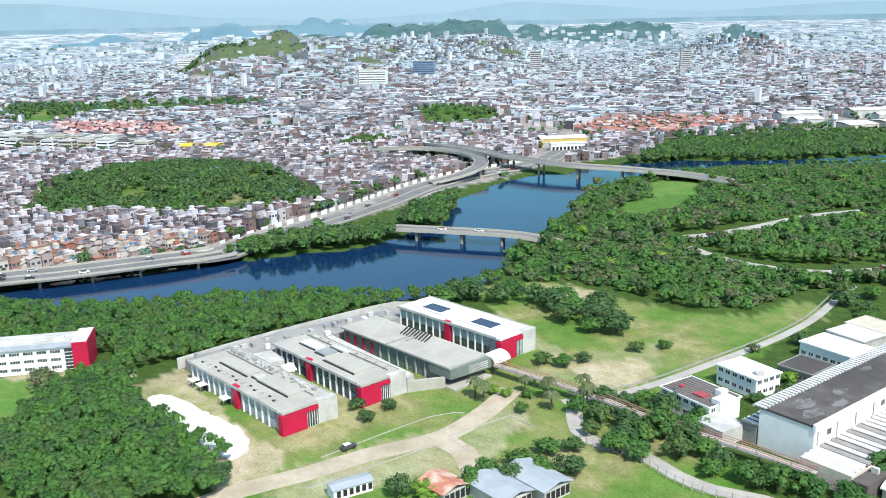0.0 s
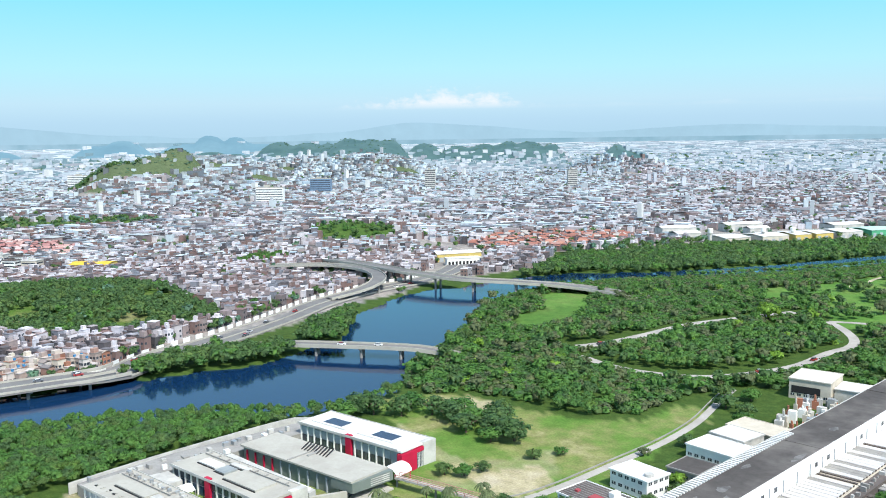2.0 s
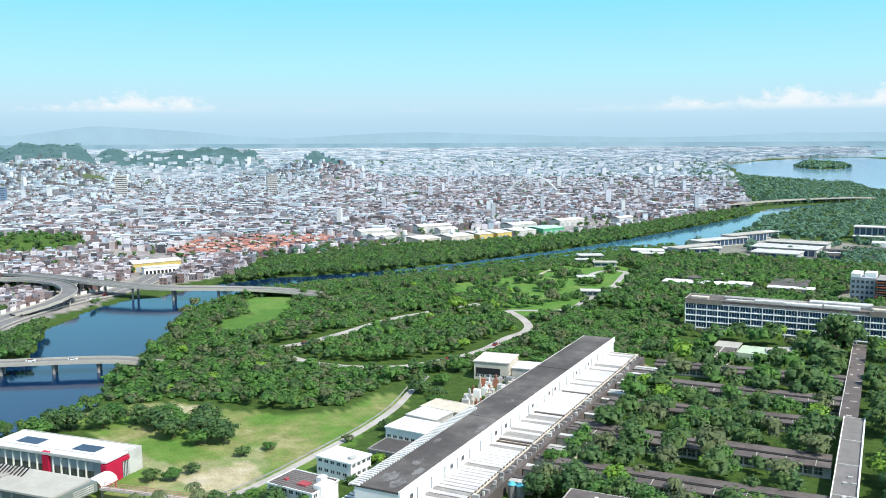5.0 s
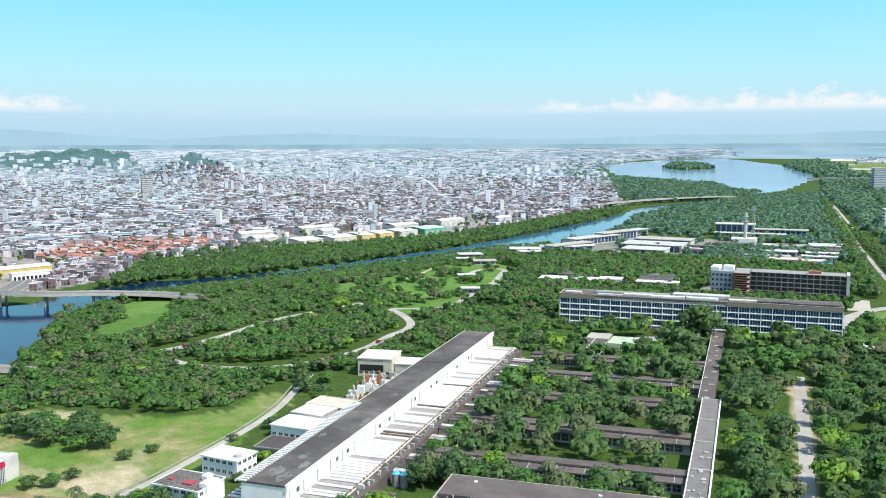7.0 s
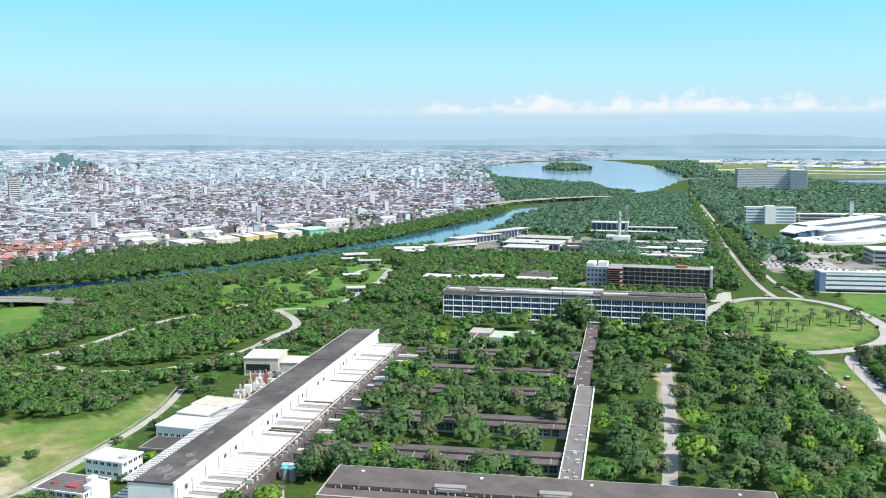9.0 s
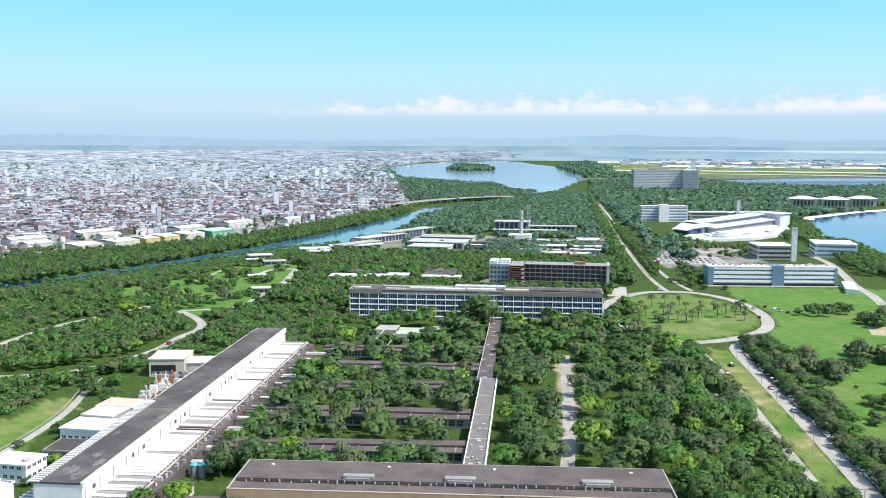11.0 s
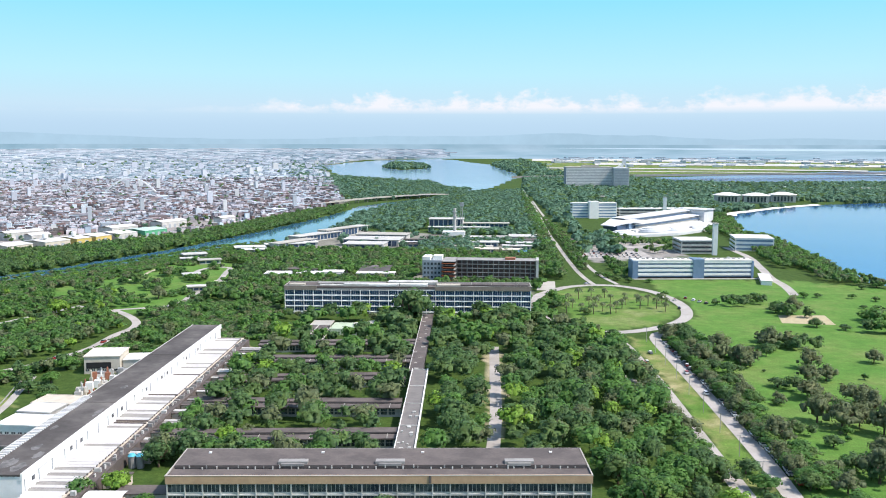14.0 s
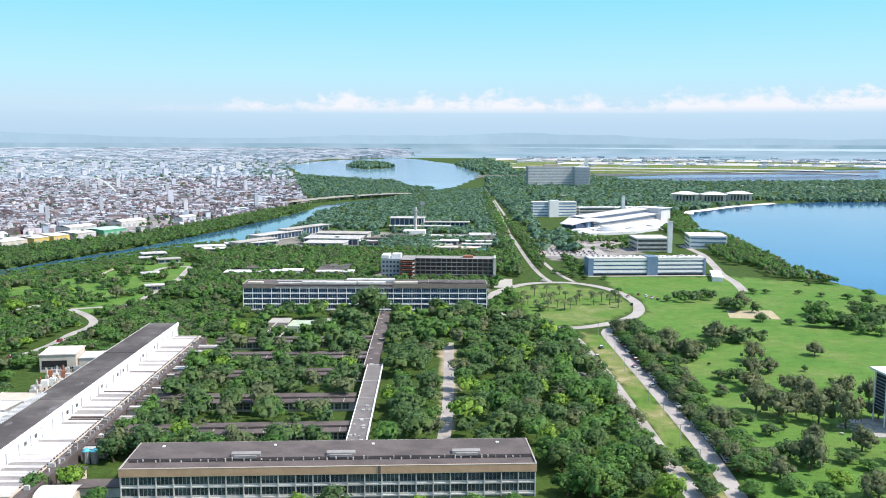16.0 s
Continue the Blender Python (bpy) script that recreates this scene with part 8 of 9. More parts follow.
part("cables", [MB().beam((p[0], 0, p[2]), (p[0] * 0.8, 0, 4), 0.25) for p in P[6:7]][0], STEEL, arch)
part("deck", MB().box(-60, -6, 3, 60, 6, 4.5), CONCRETE, arch)


# bridges and flyovers
def flyover(name, line, width, label, rail=0.9, thick=1.0, every=4, group=""):
    b = thing(name, pose(0, 0, 0), label, "bridge", group)
    pts = smooth(line, 7)
    mb, rl = MB(), [MB(), MB()]
    rows = []
    for a, p in enumerate(pts):
        q = pts[min(a + 1, len(pts) - 1)] - pts[max(a - 1, 0)]
        q = q[:2] / np.linalg.norm(q[:2])
        s = np.array([q[1], -q[0]]) * width / 2
        rows.append(((p[:2] - s), (p[:2] + s), p[2]))
    mb.sheet([[(*l_, z - thick), (*l_, z), (*r_, z), (*r_, z - thick), (*l_, z - thick)] for l_, r_, z in rows])
    part("deck", mb, ASPHALT, b)
    for sd in (0, 1):
        m2, rw = MB(), []
        for a, u in enumerate(rows):
            p, q = u[sd], rows[min(a + 1, len(rows) - 1)][sd]
            n_ = u[1] - u[0]
            n_ = n_ / np.linalg.norm(n_) * 0.2
            rw.append([(*(p - n_), u[2] - thick), (*(p - n_), u[2] + rail), (*(p + n_), u[2] + rail), (*(p + n_), u[2] - thick)])
        m2.sheet(rw)
        part("parapet", m2, PALE_CONCRETE, b)
    for a in range(every // 2, len(rows), every):
        l_, r_, z = rows[a]
        if z > 2.2:
            c = (l_ + r_) / 2
            ang = math.degrees(math.atan2(*(r_ - l_)[::-1]))
            pr = part("pier", MB().box(-width * 0.42, -0.8, z - thick - 1.1, width * 0.42, 0.8, z - thick).cyl(-width * .25, 0, -3, z - thick - 1.1, 0.8).cyl(width * .25, 0, -3, z - thick - 1.1, 0.8), CONCRETE, b, m=pose(c[0], c[1], 0, 0, 0, ang))
    return b


flyover("river_bridge", [(-440, 292, 2.0), (-422, 301, 4.4), (-400, 316, 5.0), (-372, 337, 5.0), (-360, 346, 4.0), (-348, 354, 2.0)], 8, "pale concrete road bridge over the river on wide piers", every=3)
flyover("ramp_flyover", [(-700, 420, 4), (-650, 445, 8), (-620, 465, 9), (-582, 470, 9), (-548, 458, 9), (-528, 440, 8), (-524, 420, 5), (-528, 400, 2)], 10, "curved concrete flyover ramp beside the river", group="flyovers")
flyover("main_flyover", [(-680, 495, 5), (-640, 487, 8.5), (-583, 486, 9), (-545, 484, 9), (-495, 494, 8), (-464, 517, 6.5), (-433, 539, 4.5), (-405, 548, 2.8), (-380, 553, 1.0), (-350, 555, 0.2)], 12, "concrete road flyover crossing the river into the woods", group="flyovers")
flyover("lagoon_bridge", [(-360, 1440, 2), (-325, 1500, 6), (-279, 1600, 7), (-230, 1690, 7), (-157, 1780, 7), (-110, 1830, 4)], 12, "long low concrete bridge across the canal mouth", group="flyovers")

# ---------------------------------------------------------------- campus beyond the long block
coppe = thing("institute_block", pose(101, 733, 0, 0, 0, 5.5), "long white four-storey institute with blue-grey stair towers", "building")
part("core", MB().box(0.5, 0.4, 0, 97, 14, 14.2), SHADE_BLUE, coppe, "blue-grey glazing")
for k in range(4):
    zz = 1.2 + k * 3.4
    part("band", MB().box(2, -0.5, zz + 1.2, 49, 0.4, zz + 3.2), WHITE, coppe, "white spandrel band")
    part("band", MB().box(57, -0.5, zz + 1.2, 97, 0.4, zz + 3.2), WHITE, coppe, "white spandrel band")
part("stair_tower", MB().box(48.5, -1.2, 0, 57.5, 12, 15.8), SHADE_BLUE, coppe, "blue-grey stair tower")
part("end_wall", MB().box(-1.2, -1.0, 0, 3.2, 14.5, 14.4), SHADE_BLUE, coppe, "dark blue-grey end wall")
part("end_wall", MB().box(96.5, -0.8, 0, 98.5, 14.5, 14.2), SHADE_BLUE, coppe)
part("roof", MB().box(-0.4, -0.6, 14.2, 97.6, 14.8, 15.0), WHITE_ROOF, coppe)
part("ground_line", MB().box(2, -0.3, 0, 97, 0.3, 1.2), DARK, coppe)
for k in range(22):
    part("roof_unit", MB().box(0, 0, 15.0, r5.uniform(1, 3), 1.5, 15.8 + r5.random() * .6), r5.choice([OFFWHITE, CONCRETE]), coppe, m=pose(4 + k * 4.2, r5.uniform(4, 9), 0))
part("forecourt", MB().box(-2, -6, 0, 108, -2, 0.25), PALE_CONCRETE, coppe)
sv = thing("service_wing", pose(203, 742, 0, 0, 0, -12), "long low white service wing beside the institute", "building")
part("wall", MB().box(0, -36, 0, 8, 4, 3.2), WHITE, sv)
part("roof", MB().box(-.4, -36.4, 3.2, 8.4, 4.4, 3.6), WHITE_ROOF, sv)
for k in range(12):
    part("window", MB().box(-.08, -34 + k * 3, 1, .05, -32.4 + k * 3, 2.4), GLASS_DARK, sv)

CENTRE_WHITE = mat("centre_white_render", (0.60, 0.61, 0.61), (0.50, 0.51, 0.52), var=0.12, scale=0.05, fine=0.4)
cen = thing("research_centre", pose(143, 1108, 0, 0, 0, 50) @ Matrix.Diagonal((0.86, 0.92, 0.74, 1)), "bright white research centre with stepped sloping roofs, curved shells and terraces", "building")
part("podium", MB().prism([(-62, -38), (20, -70), (165, -72), (215, -12), (-30, 12)], 0, 4.2), CENTRE_WHITE, cen, "broad white terrace")
part("terrace", MB().prism([(-20, -30), (150, -46), (196, -12), (-10, 10)], 4.2, 8.0), WHITE_ROOF, cen, "upper pale terrace")
for k, (y0, y1, z0, z1) in enumerate(((-14, 4, 4, 15), (2, 20, 4, 23))):
    part("tier_wall", MB().prism([(6, y0 + 1), (196, y0 + 1), (196, y1), (6, y1)], z0, z1), OFFWHITE, cen)
    for zz in (z1 - 9.5, z1 - 4.2):
        part("window_band", MB().box(8, y0 + 0.4, zz, 194, y0 + 1.1, zz + 2.5), SHADE_BLUE, cen, "long shaded ribbon window")
    part("tier_roof", MB().sheet([[(2 + 196 * a / 12, y0 - 2.2, z1 + 3.6 * (a / 12) ** 1.5), (2 + 196 * a / 12, y1 + 2, z1 + 1.2 + 3.6 * (a / 12) ** 1.5)] for a in range(13)])
         .sheet([[(2 + 196 * a / 12, y1 + 2, z1 - 0.3 + 3.6 * (a / 12) ** 1.5), (2 + 196 * a / 12, y0 - 2.2, z1 - 1.3 + 3.6 * (a / 12) ** 1.5), (2 + 196 * a / 12, y0 - 2.2, z1 + 3.6 * (a / 12) ** 1.5)] for a in range(13)]), CENTRE_WHITE, cen, "long white rising roof")
part("end_block", MB().box(192, -22, 0, 222, 22, 27).box(190, -24, 27, 224, 24, 28.2), CENTRE_WHITE, cen, "tall white end block")
part("beak_canopy", MB().sheet([[(-40 + 60 * a / 10, -17 + 9 * math.cos(a / 10 * 3.1), 14.5 + 6.5 * math.sin(a / 10 * 1.6)), (-40 + 60 * a / 10, 20 - 7 * math.cos(a / 10 * 3.1), 15.5 + 6.5 * math.sin(a / 10 * 1.6))] for a in range(11)])
     .sheet([[(-40 + 60 * a / 10, 20 - 7 * math.cos(a / 10 * 3.1), 14.2 + 6.5 * math.sin(a / 10 * 1.6)), (-40 + 60 * a / 10, -17 + 9 * math.cos(a / 10 * 3.1), 13.2 + 6.5 * math.sin(a / 10 * 1.6)), (-40 + 60 * a / 10, -17 + 9 * math.cos(a / 10 * 3.1), 14.5 + 6.5 * math.sin(a / 10 * 1.6))] for a in range(11)]), CENTRE_WHITE, cen, "sweeping white entrance canopy")
part("entrance_glass", MB().prism([(-34, -10), (6, -14), (6, 16), (-34, 12)], 4.2, 14.5), GLASS_BLUE, cen, "blue glass under the canopy")
part("stair_drum", MB().box(-12, -15, 4.2, -4, -9, 17), SHADE_BLUE, cen, "grey stair tower")
for cx0, cy0, rx0, ry0, hh in ((16, -34, 30, 15, 11), (-34, -18, 24, 13, 8), (70, -46, 32, 13, 7), (118, -50, 30, 13, 7), (152, -52, 22, 12, 6.5)):
    ell = [(math.cos(6.283 * a / 24), math.sin(6.283 * a / 24)) for a in range(24)]
    sh = MB()
    for f0, f1, z0, z1 in ((1.0, 1.0, 0, 0.45), (1.04, 1.04, 0.45, 0.62), (0.92, 0.92, 0.62, 0.82), (0.66, 0.66, 0.82, 1.0)):
        sh.prism([(cx0 + f0 * rx0 * u, cy0 + f0 * ry0 * v) for u, v in ell], hh * z0, hh * z1)
    part("shell", sh, CENTRE_WHITE, cen, "white rounded stepped shell")
    part("shell_glass", MB().prism([(cx0 + 1.01 * rx0 * u, cy0 + 1.01 * ry0 * v) for u, v in ell], hh * 0.18, hh * 0.36), SHADE_BLUE, cen, "shaded window strip")
for k in range(7):
    part("saw_roof", MB().prism([(60 + k * 15, 24), (71 + k * 15, 24), (71 + k * 15, 40), (60 + k * 15, 40)], 0, 15 + (k % 2) * 1.5), OFFWHITE if k % 2 else WHITE, cen, "rear hall bay")
for x, y, rz, w, d, h, wm, lab in ((96, 1318, 8, 66, 16, 22, WHITE, "white office block with blue ribbon windows"), (166, 1330, 8, 55, 20, 13, OFFWHITE, "pale low office block beside it"), (172, 902, 4, 34, 34, 13, OFFWHITE, "pale cubic workshop block with dark windows"), (232, 930, -6, 38, 40, 13, WHITE, "white workshop with a bright roof"),
                                   (230, 1400, 5, 80, 30, 8, OFFWHITE, "long pale low workshop hall")):
    b = thing("campus_building", pose(x, y, 0, 0, 0, rz), lab, "building", "campus buildings")
    part("wall", MB().box(0, 0, 0, w, d, h), wm, b)
    part("roof", MB().box(-.4, -.4, h, w + .4, d + .4, h + .5), WHITE_ROOF, b)
    for k in range(max(1, int(h / 4.2))):
        part("window_band", MB().box(1, -0.15, 1.5 + k * 4.2, w - 1, 0.1, 3.3 + k * 4.2), SHADE_BLUE if wm is WHITE else GLASS_DARK, b)
        part("window_band", MB().box(-0.15, 1, 1.5 + k * 4.2, 0.1, d - 1, 3.3 + k * 4.2), GLASS_DARK, b)
b = thing("campus_building", pose(120, 1312, 0, 0, 0, 8), "white stair tower of the office block", "tower", "campus buildings")
part("shaft", MB().box(0, 0, 0, 14, 12, 25), WHITE, b)
for x, y, h in ((224, 1289, 33), (203, 894, 31)):
    b = thing("service_tower", pose(x, y, 0), "slim white concrete service tower", "tower", "white towers")
    part("shaft", MB().box(-2.2, -2.2, 0, 2.2, 2.2, h), WHITE, b)
    part("cap", MB().box(-2.6, -2.6, h, 2.6, 2.6, h + 0.8), OFFWHITE, b)
for x, y in ((412, 1700), (462, 1690), (520, 1722)):
    b = thing("pavilion", pose(x, y, 0, 0, 0, -8), "white pavilion with a broad peaked roof", "pavilion", "peaked pavilions")
    part("wall", MB().box(-22, -16, 0, 22, 16, 14), OFFWHITE, b)
    part("roof", MB().cyl(0, 0, 14, 18.5, 27, 12, 8), WHITE_ROOF, b)
    for k in range(6):
        part("opening", MB().box(-17 + k * 6, -16.2, 2, -14 + k * 6, -15.9, 11), GLASS_DARK, b)
beach = whole("beach", MB().sheet([[(335, 1395, 0.25), (352, 1390, -0.6)], [(350, 1440, 0.25), (362, 1432, -0.6)], [(384, 1482, 0.25), (392, 1466, -0.6)], [(468, 1580, 0.25), (474, 1566, -0.6)], [(560, 1658, 0.25), (566, 1644, -0.6)]]), SAND, "narrow pale beach along the bay", "beach", "structure")

hosp = thing("hospital_slab", pose(146, 2185, 0, 0, 0, 1.5), "huge grey hospital slab with rows of concrete louvres", "hospital")
part("body", MB().box(0, 0, 0, 112, 60, 50), mat("hospital_concrete", (0.36, 0.37, 0.38), var=0.1, scale=0.02), hosp)
part("end_wing", MB().box(112, -26, 0, 148, 40, 51), mat("hospital_end", (0.52, 0.53, 0.53), var=0.08), hosp, "paler end wing")
for k in range(13):
    part("louvre_band", MB().box(0.5, -0.8, 2.2 + k * 3.75, 111.5, 0.2, 4.6 + k * 3.75), mat("hospital_louvre", (0.76, 0.75, 0.72), var=0.08) if k == 0 else bpy.data.materials["hospital_louvre"], hosp)
    part("louvre_band", MB().box(113, -26.8, 2.4 + k * 3.75, 147, -25.8, 3.8 + k * 3.75), GREY_PANEL, hosp)
part("roof", MB().box(-1, -1, 50, 113, 61, 51.5).box(40, 10, 51.5, 80, 30, 56), PALE_CONCRETE, hosp)

# unfinished block: bare slabs, columns and orange scaffold
uf = thing("unfinished_block", pose(-68, 692, 0, 0, 0, -2), "unfinished concrete block of bare slabs with orange scaffolding", "building")
for k in range(6):
    part("slab", MB().box(26, 0, 3.2 * k + 3, 88, 16, 3.2 * k + 3.35), CONCRETE, uf)
    part("slab", MB().box(16, -10, 3.2 * k + 3, 26.5, 16, 3.2 * k + 3.35), CONCRETE, uf)
for k in range(16):
    for y in (0.4, 8, 15.4):
        part("column", MB().box(26.2 + k * 4.1, y - .3, 0, 26.8 + k * 4.1, y + .3, 19.2), CONCRETE, uf)
part("infill", MB().box(27, 3, 0, 87, 13, 19), mat("brown_infill", (0.16, 0.10, 0.085), (0.10, 0.09, 0.09), var=0.3, scale=0.3), uf)
part("infill", MB().box(17, -9, 0, 25, 15, 18.6), DARK, uf)
for k in range(6):
    part("scaffold", MB().box(15.6, -10, 3.2 * k + 1.4, 16, 14, 3.2 * k + 2.1).box(16, -10.4, 3.2 * k + 1.4, 26, -10, 3.2 * k + 2.0), mat("orange_scaffold", (0.46, 0.13, 0.06), var=0.2) if k == 0 else bpy.data.materials["orange_scaffold"], uf, "orange scaffold boards")
part("finished_end", MB().box(0, -2, 0, 15, 14, 19), GREY_PANEL, uf, "grey rendered end")
part("finished_end", MB().box(0, -2, 19, 6, 14, 21.5).box(8, 2, 19, 15, 12, 22), WHITE, uf, "white roof rooms")
for k in range(5):
    for j in range(5):
        part("window", MB().box(1 + j * 2.8, -2.12, 1.5 + k * 3.5, 2.6 + j * 2.8, -1.95, 3.2 + k * 3.5), GLASS_DARK, uf)
part("gable", MB().box(88, -1, 0, 90, 17, 20), OFFWHITE, uf)
part("red_roof_room", MB().box(64, 4, 19.3, 72, 9, 21.2), BRICK, uf)
whole("forecourt_slab", MB().prism([(20, 668), (34, 668), (36, 712), (22, 712)], -0.1, 0.1), PALE_CONCRETE, "pale paved forecourt beside the unfinished block", "paving", "structure")

def low_hall(x, y, rz, w, d, h, wm, rm, label, bays=8, gable=0.0):
    b = thing("low_hall", pose(x, y, 0, 0, 0, rz), label, "building", "low campus halls")
    part("wall", MB().box(0.4, 0.4, 0, w - .4, d - .4, h), wm, b)
    part("roof", MB().gable(0, 0, w, d, h, gable, 0.5, 0.5) if gable else MB().box(-.6, -.8, h, w + .6, d + .6, h + .6), rm, b)
    for k in range(bays):
        part("window", MB().box(1 + k * (w - 2) / bays, 0.2, 1, 1 + (k + .8) * (w - 2) / bays, 0.42, h - .7), GLASS_BLUE, b)
    return b


low_hall(-196, 700, 4, 60, 14, 5, OFFWHITE, WHITE_ROOF, "long low hall with a white edged roof and blue glazing", 14)
low_hall(-150, 704, 4, 16, 12, 6.2, OFFWHITE, WHITE_ROOF, "small white hall with an edged roof", 4)
low_hall(-122, 702, 2, 30, 10, 6, OFFWHITE, WHITE_ROOF, "white hall with glazed front", 6)
low_hall(-122, 712, 2, 24, 34, 6.2, OFFWHITE, DARK_ROOF, "hall with a dark bitumen roof", 4)
low_hall(-190, 728, 10, 30, 22, 4.5, OFFWHITE, DARK_ROOF, "low hall with a dark roof", 4)
low_hall(-176, 752, 8, 22, 12, 4, WHITE, WHITE_ROOF, "small white hall in the trees", 4)
for x, y, rz, w, d, h, rm, lab in ((-170, 905, -4, 42, 28, 6, OFFWHITE, "wide plant hall with a pale roof"), (-176, 940, -4, 60, 34, 7, OFFWHITE, "wide plant hall with a pale ribbed roof"), (-170, 982, -4, 58, 26, 8, PALE_CONCRETE, "plant hall with a beige roof"),
                                   (-236, 900, 62, 60, 14, 6, PALE_CONCRETE, "long beige plant hall with flat roof"), (-228, 960, 62, 74, 16, 7, OFFWHITE, "long beige plant hall with flat roof"), (-208, 1010, 62, 60, 14, 9, PALE_CONCRETE, "tall beige process hall with pipes"), (-196, 1075, 62, 44, 14, 6, OFFWHITE, "pale plant hall with flat roof"),
                                   (-275, 880, 20, 30, 16, 4, WHITE_ROOF, "white shed by the canal"), (-262, 862, 20, 24, 12, 4, WHITE_ROOF, "white shed by the canal"), (-306, 820, 30, 22, 14, 4, OFFWHITE, "pale shed by the canal"),
                                   (-112, 930, 2, 48, 14, 4, BROWN_ROOF, "low hall with flat brown roof"), (-92, 1000, -2, 36, 12, 4, BROWN_ROOF, "low hall with flat brown roof"), (-50, 1000, -2, 50, 16, 4, OFFWHITE, "low pale hall with flat roof"),
                                   (-44, 940, 2, 34, 14, 5, WHITE_ROOF, "white hall by the chimney"), (2, 1000, 2, 34, 26, 5, OFFWHITE, "wide pale hall with flat roof"), (-36, 880, 2, 26, 14, 5, CREAM, "cream hall by the avenue"), (-6, 884, 2, 20, 14, 4, CREAM, "cream hall by the avenue"),
                                   (2, 860, 2, 20, 12, 4.5, BLUE_PAINT, "hall with a bright blue roof"), (18, 960, 2, 22, 30, 5, BROWN_ROOF, "hall with flat brown roof"), (-100, 1130, 0, 44, 22, 13, OFFWHITE, "grey hall with high walls"), (-58, 1140, 0, 60, 16, 7, PALE_CONCRETE, "long pale hall behind chimney"),
                                   (-262, 700, 30, 14, 9, 3.5, OFFWHITE, "small pale pavilion in the park"), (-238, 640, 20, 14, 8, 3.5, OFFWHITE, "small pale pavilion in the park"), (-224, 662, 20, 12, 8, 3.5, CREAM, "small pale pavilion in the park")):
    low_hall(x, y, rz, w, d, h, OFFWHITE if rm is not CREAM else CREAM, rm, lab, max(3, int(w / 6)))
for x, y, rz, w, d, h, rm, lab in ((440, 2345, 4, 60, 26, 6, OFFWHITE, "long pale hall among far trees"), (490, 2230, -4, 70, 24, 6, WHITE_ROOF, "long white hall among far trees"), (640, 2180, 6, 60, 30, 6, OFFWHITE, "pale hall among far trees"), (800, 2110, 2, 70, 26, 7, WHITE_ROOF, "white roofed hall among far trees"),
                                   (840, 1960, 8, 40, 20, 6, OFFWHITE, "pale hall near the bay"), (180, 1770, 3, 50, 18, 5, OFFWHITE, "pale hall beside the far avenue"), (255, 1850, -3, 60, 20, 5, PALE_GREEN_ROOF, "hall with a pale green roof"), (330, 1850, 3, 46, 18, 5, OFFWHITE, "pale hall beside the far avenue"),
                                   (-6, 918, 2, 30, 12, 4, OFFWHITE, "low pale hall by the avenue"), (-60, 905, 0, 44, 12, 4.5, PALE_CONCRETE, "long low hall with a grey roof"), (-120, 940, -3, 40, 12, 4, WHITE_ROOF, "long white canopy roof"), (-118, 965, 8, 56, 6, 4.5, BROWN_ROOF, "long pipe gallery with a dark roof"),
                                   (-30, 1010, -1, 52, 9, 4, OFFWHITE, "long low hall with a pale roof"), (-2, 948, 2, 34, 10, 4, WHITE_ROOF, "low white hall by the avenue"), (-98, 1095, 0, 76, 12, 6, OFFWHITE, "long grey hall behind the chimney"), (-214, 760, 14, 16, 9, 4, OFFWHITE, "small pale house by the park"), (-226, 800, 10, 22, 10, 4, WHITE_ROOF, "small white house by the park"),
                                   (-300, 796, 24, 16, 9, 3.5, OFFWHITE, "pale pavilion by the canal"), (-280, 786, 24, 20, 10, 3.5, PALE_CONCRETE, "pale pavilion by the canal"), (-250, 905, 24, 44, 14, 4.5, WHITE_ROOF, "long white hall by the canal"), (-230, 926, 24, 30, 12, 4, WHITE_ROOF, "white hall by the canal")):
    low_hall(x, y, rz, w, d, h, OFFWHITE, rm, lab, max(3, int(w / 8)))
whole("round_slab", MB().cyl(-4, 1004, 0, 3.4, 16, 28), PALE_CONCRETE, "round pale roof slab among the campus halls", "roof")
whole("pool", MB().prism([(-252, 862), (-236, 870), (-240, 880), (-256, 872)], -0.1, 0.14), TEAL, "small turquoise pool among white halls", "pool", "structure")
whole("car_park", MB().prism([(82, 940), (150, 946), (172, 980), (124, 1066), (88, 1060)], -0.1, 0.1), OLD_ROAD, "pale car park under rows of trees", "paving", "structure")
chim = thing("chimney", pose(-62, 1040, 0), "tall pale concrete chimney with a ladder platform", "chimney")
part("stack", MB().cyl(0, 0, 0, 34, 2.0, 14, 1.6), OFFWHITE, chim)
part("platform", MB().cyl(0, 0, 29.5, 30.2, 3.2, 14).cyl(0, 0, 24, 24.5, 2.8, 14), STEEL, chim)
part("base", MB().box(-14, -8, 0, 12, 8, 7), WHITE, chim)
mast = thing("steel_mast", pose(-55, 1060, 0), "grey lattice mast behind the chimney", "mast")
for a, b in ((-1.4, -1.4), (1.4, -1.4), (1.4, 1.4), (-1.4, 1.4)):
    part("leg", MB().beam((a, b, 0), (a * .5, b * .5, 38), 0.4), STEEL, mast)
part("crown_platform", MB().box(-2.4, -2.4, 35, 2.4, 2.4, 39), STEEL, mast)
# rows of parked cars
car = thing("car", pose(90.2, 300, 0.1, 0, 0, 90), "parked car beside the avenue", "car", "parked cars")
part("body", MB().prism([(-2.1, -.85), (2.1, -.85), (2.15, 0), (2.1, .85), (-2.1, .85)], 0.3, 0.95), CAR, car)
part("cabin", MB().prism([(-1.5, -.75), (0.9, -.75), (0.9, .75), (-1.5, .75)], 0.95, 1.45), GLASS_DARK, car, "dark glazed cabin")
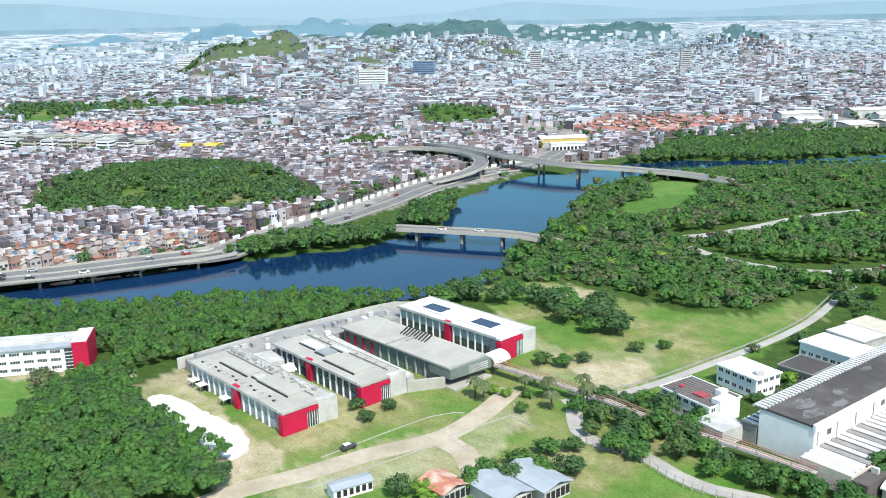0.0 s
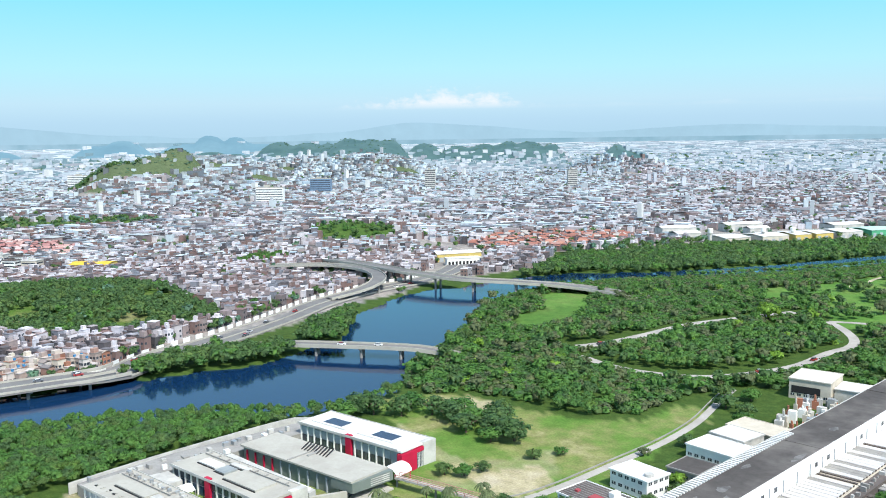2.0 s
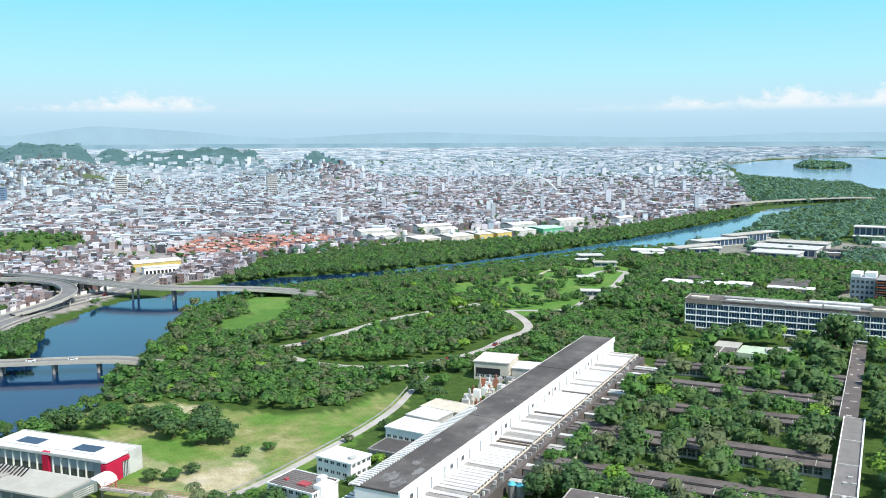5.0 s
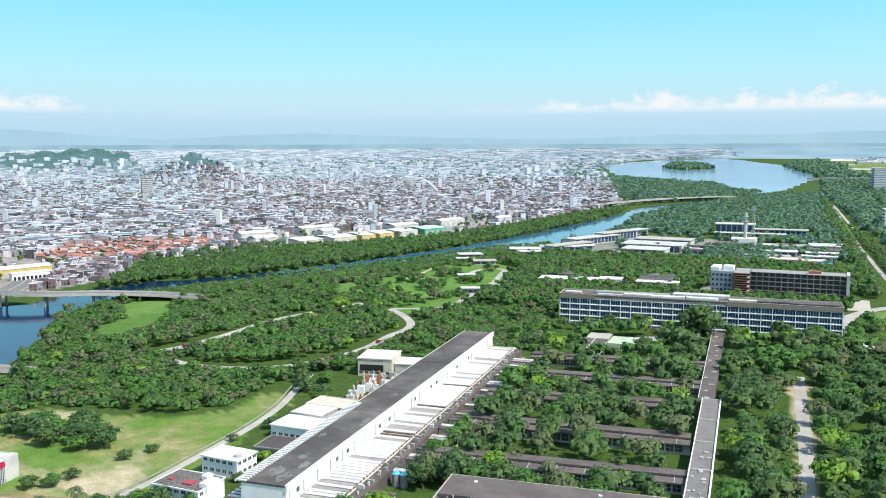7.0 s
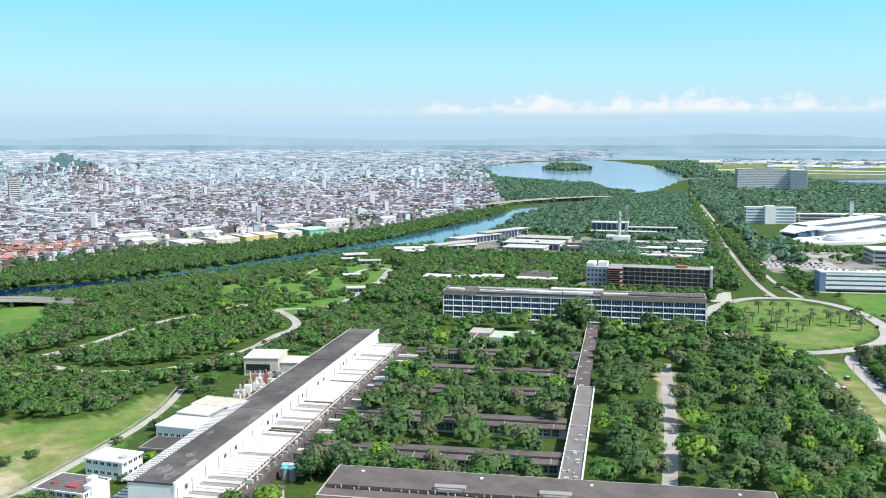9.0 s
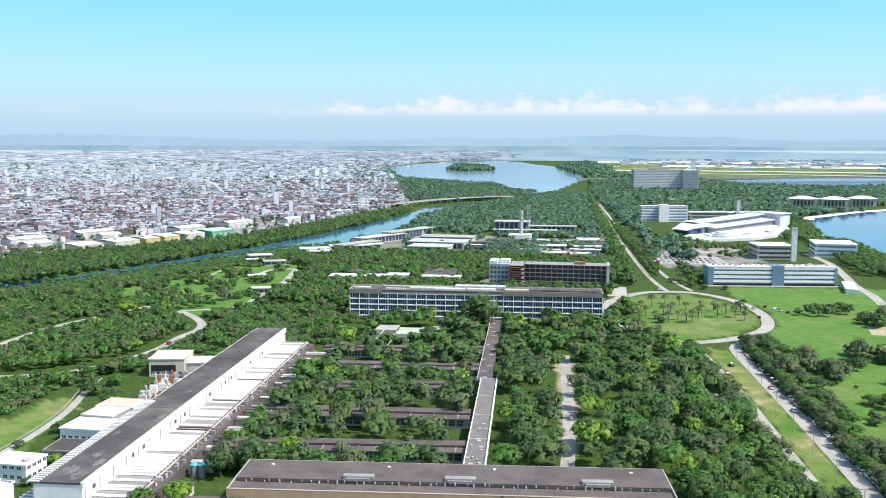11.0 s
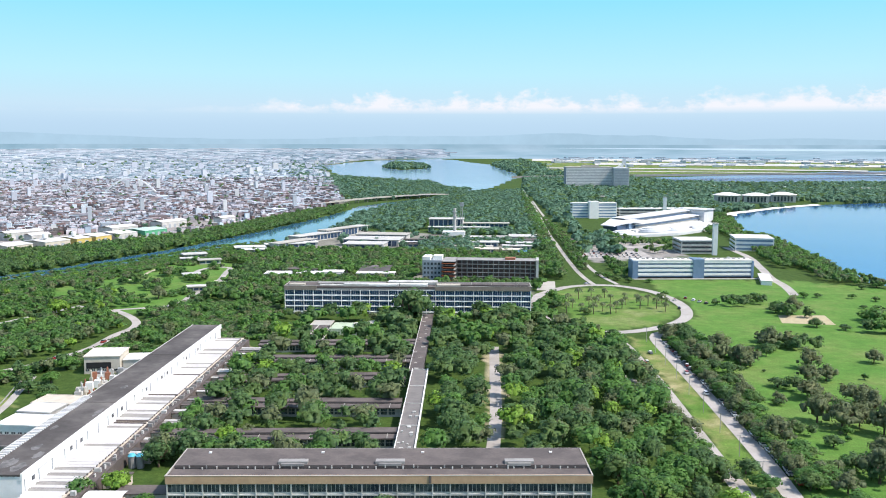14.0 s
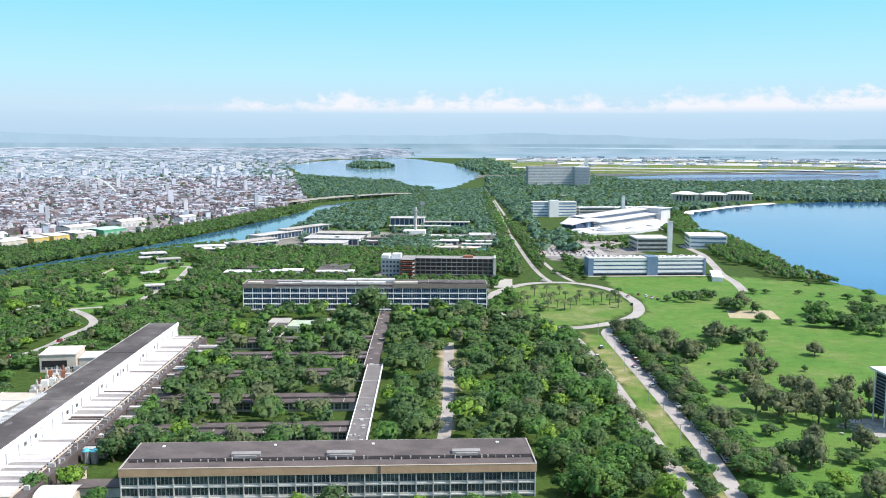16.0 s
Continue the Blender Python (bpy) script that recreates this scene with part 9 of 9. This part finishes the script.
part("car_roof", MB().box(-1.3, -.7, 1.45, 0.6, .7, 1.52), CAR, car)
for x in (-1.35, 1.35):
    for y in (-.86, .86):
        part("wheel", MB().box(x - .32, y - .1, 0, x + .32, y + .1, 0.64), RUBBER, car)
cr5 = random.Random(9)
for k in range(34):
    y = 292 + k * 6.1 + cr5.uniform(-.6, .6)
    if cr5.random() < .8:
        copy_thing(car, pose(90.6 - (y - 300) * 0.034, y, 0.1, 0, 0, 92))
for k in range(46):
    copy_thing(car, pose(70 + (k % 12) * 5.2 + cr5.uniform(-.5, .5), 868 + (k // 12) * 14, 0.1, 0, 0, 80))
whole("car_park", MB().prism([(64, 858), (140, 858), (136, 924), (62, 920)], -0.1, 0.1), OLD_ROAD, "pale car park beside the avenue", "paving", "structure")
hwy = [p for p in hw if 30 < p[1] < 500]
for k in range(30):
    p = cr5.choice(hwy)
    q = min(range(len(hw)), key=lambda a: abs(hw[a][1] - p[1]))
    d = hw[min(q + 1, len(hw) - 1)] - hw[q - 1]
    s = cr5.choice([-6.5, -3.2, 3.2, 6.5])
    n_ = np.array([d[1], -d[0]]) / np.linalg.norm(d)
    copy_thing(car, pose(p[0] + n_[0] * s, p[1] + n_[1] * s, 3.62 if p[1] < 214 else (2.02 if p[1] < 250 else 0.85), 0, 0, math.degrees(math.atan2(d[1], d[0]))))
for x, y, rz in ((112, 600, 80), (115, 632, 84), (72, 470, 95), (67, 450, 95), (66, 437, 95), (124, 640, 70), (128, 632, 60), (131, 626, 60), (134, 620, 60), (60, 700, 20), (84, 395, 92), (82.6, 430, 92), (-318, 428, 70), (-232, 436, 60), (-225, 474, 90), (-397, 318, 35), (-382, 330, 35), (-226, 168, 95)):
    copy_thing(car, pose(x, y, 0.12 if x > -380 else 5.05, 0, 0, rz))
for y in range(290, 520, 26):
    lp = thing("street_lamp", pose(78.5 - (y - 290) * 0.02, y, 0), "slim pale lamp post on the grass median", "street lamp", "avenue lamps")
    part("post", MB().cyl(0, 0, 0, 8, 0.12, 6), PALE_CONCRETE, lp)
    part("arm", MB().beam((-1.6, 0, 8), (1.6, 0, 8), 0.12), STEEL, lp)
# cable-stayed bridge and the airport plain
def farpt(x, y, z):
    a, b, c = far(x, y, z)
    return float(a), float(b), float(c)


cb = thing("cable_bridge", pose(0, 0, 0), "white cable-stayed bridge on the strait", "bridge")
mb = MB()
dk = [(20, 2700), (200, 2780), (375, 2860), (560, 2930), (760, 3000), (1000, 3060), (1500, 3300)]
for p, q in zip(dk[:-1], dk[1:]):
    part("deck", MB().beam(farpt(*p, 7), farpt(*q, 7), 6), CONCRETE, cb)
mb = MB()
for a in (375,):
    mb.beam(farpt(a - 14, 2860, 0), farpt(a, 2860, 62), 5).beam(farpt(a + 14, 2860, 0), farpt(a, 2860, 62), 5)
part("pylon", mb, WHITE, cb)
for k in range(10):
    part("cable", MB().beam(farpt(375, 2860, 58 - k * 3), farpt(375 - 22 - k * 15, 2855 - k * 6.5, 9), 0.8), WHITE, cb)
ar = np.random.RandomState(61)
bx, by, bw2, bd2, bh2 = [], [], [], [], []
for k in range(190):
    d, a = 4200 + 2600 * ar.beta(1.4, 1.2), math.radians(ar.uniform(3, 27))
    x, y = EYE[0] + d * math.sin(a), EYE[1] + d * math.cos(a)
    if inside(np.array([x]), np.array([y]), AIRPORT)[0]:
        bx.append(x); by.append(y); bw2.append(ar.uniform(15, 80)); bd2.append(ar.uniform(20, 60)); bh2.append(ar.uniform(4, 12))
v, f = weld(turned(np.array(bx), np.array(by), np.array(bw2), np.array(bd2), np.zeros(len(bx)), np.array(bh2), ar.uniform(-.2, .2, len(bx)), UNIT))
tagged(new("airport_buildings", raw("airport_buildings", np.stack(far(v[:, 0], v[:, 1], v[:, 2]), -1), f, [mat("airport_halls", (0, 0, 0), ramp=[(0.62, 0.63, 0.64), (0.50, 0.52, 0.54), (0.30, 0.36, 0.40), (0.68, 0.68, 0.68), (0.40, 0.42, 0.44)], var=0.08)])), "pale airport halls and sheds in the haze", "buildings", kind="stuff")
rows = [[farpt(EYE[0] + (19500 - d * min(1, (a - 1) / 16)) * math.sin(radians(a)), EYE[1] + (19500 - d * min(1, (a - 1) / 16)) * math.cos(radians(a)), 1.0) for a in np.linspace(1, 40, 60)] for d in (6000, 3000, 0)]
# haze over this far water is put into its glowing colour
whole("far_bay", MB().sheet(rows), distance("hazed_far_water", (0.40, 0.57, 0.68), (0.44, 0.60, 0.70), 0.004, 0.05), "pale strip of open bay beyond the airport", "water", "structure")
APRON = mat("pale_apron", (0.50, 0.49, 0.44), var=0.1, scale=0.01)
for d0, d1, a0, a1 in ((3450, 3520, 3, 24), (3800, 3950, 1, 22), (4500, 5000, 6, 26), (5400, 6100, 2, 30)):
    rows = []
    for d in np.linspace(d0, d1, 3):
        rows.append([farpt(EYE[0] + d * math.sin(radians(a)), EYE[1] + d * math.cos(radians(a)), 1.5) for a in np.linspace(a0, a1, 60)])
    whole("runway", MB().sheet(rows), APRON, "long pale runway on the airport plain", "runway", "structure")
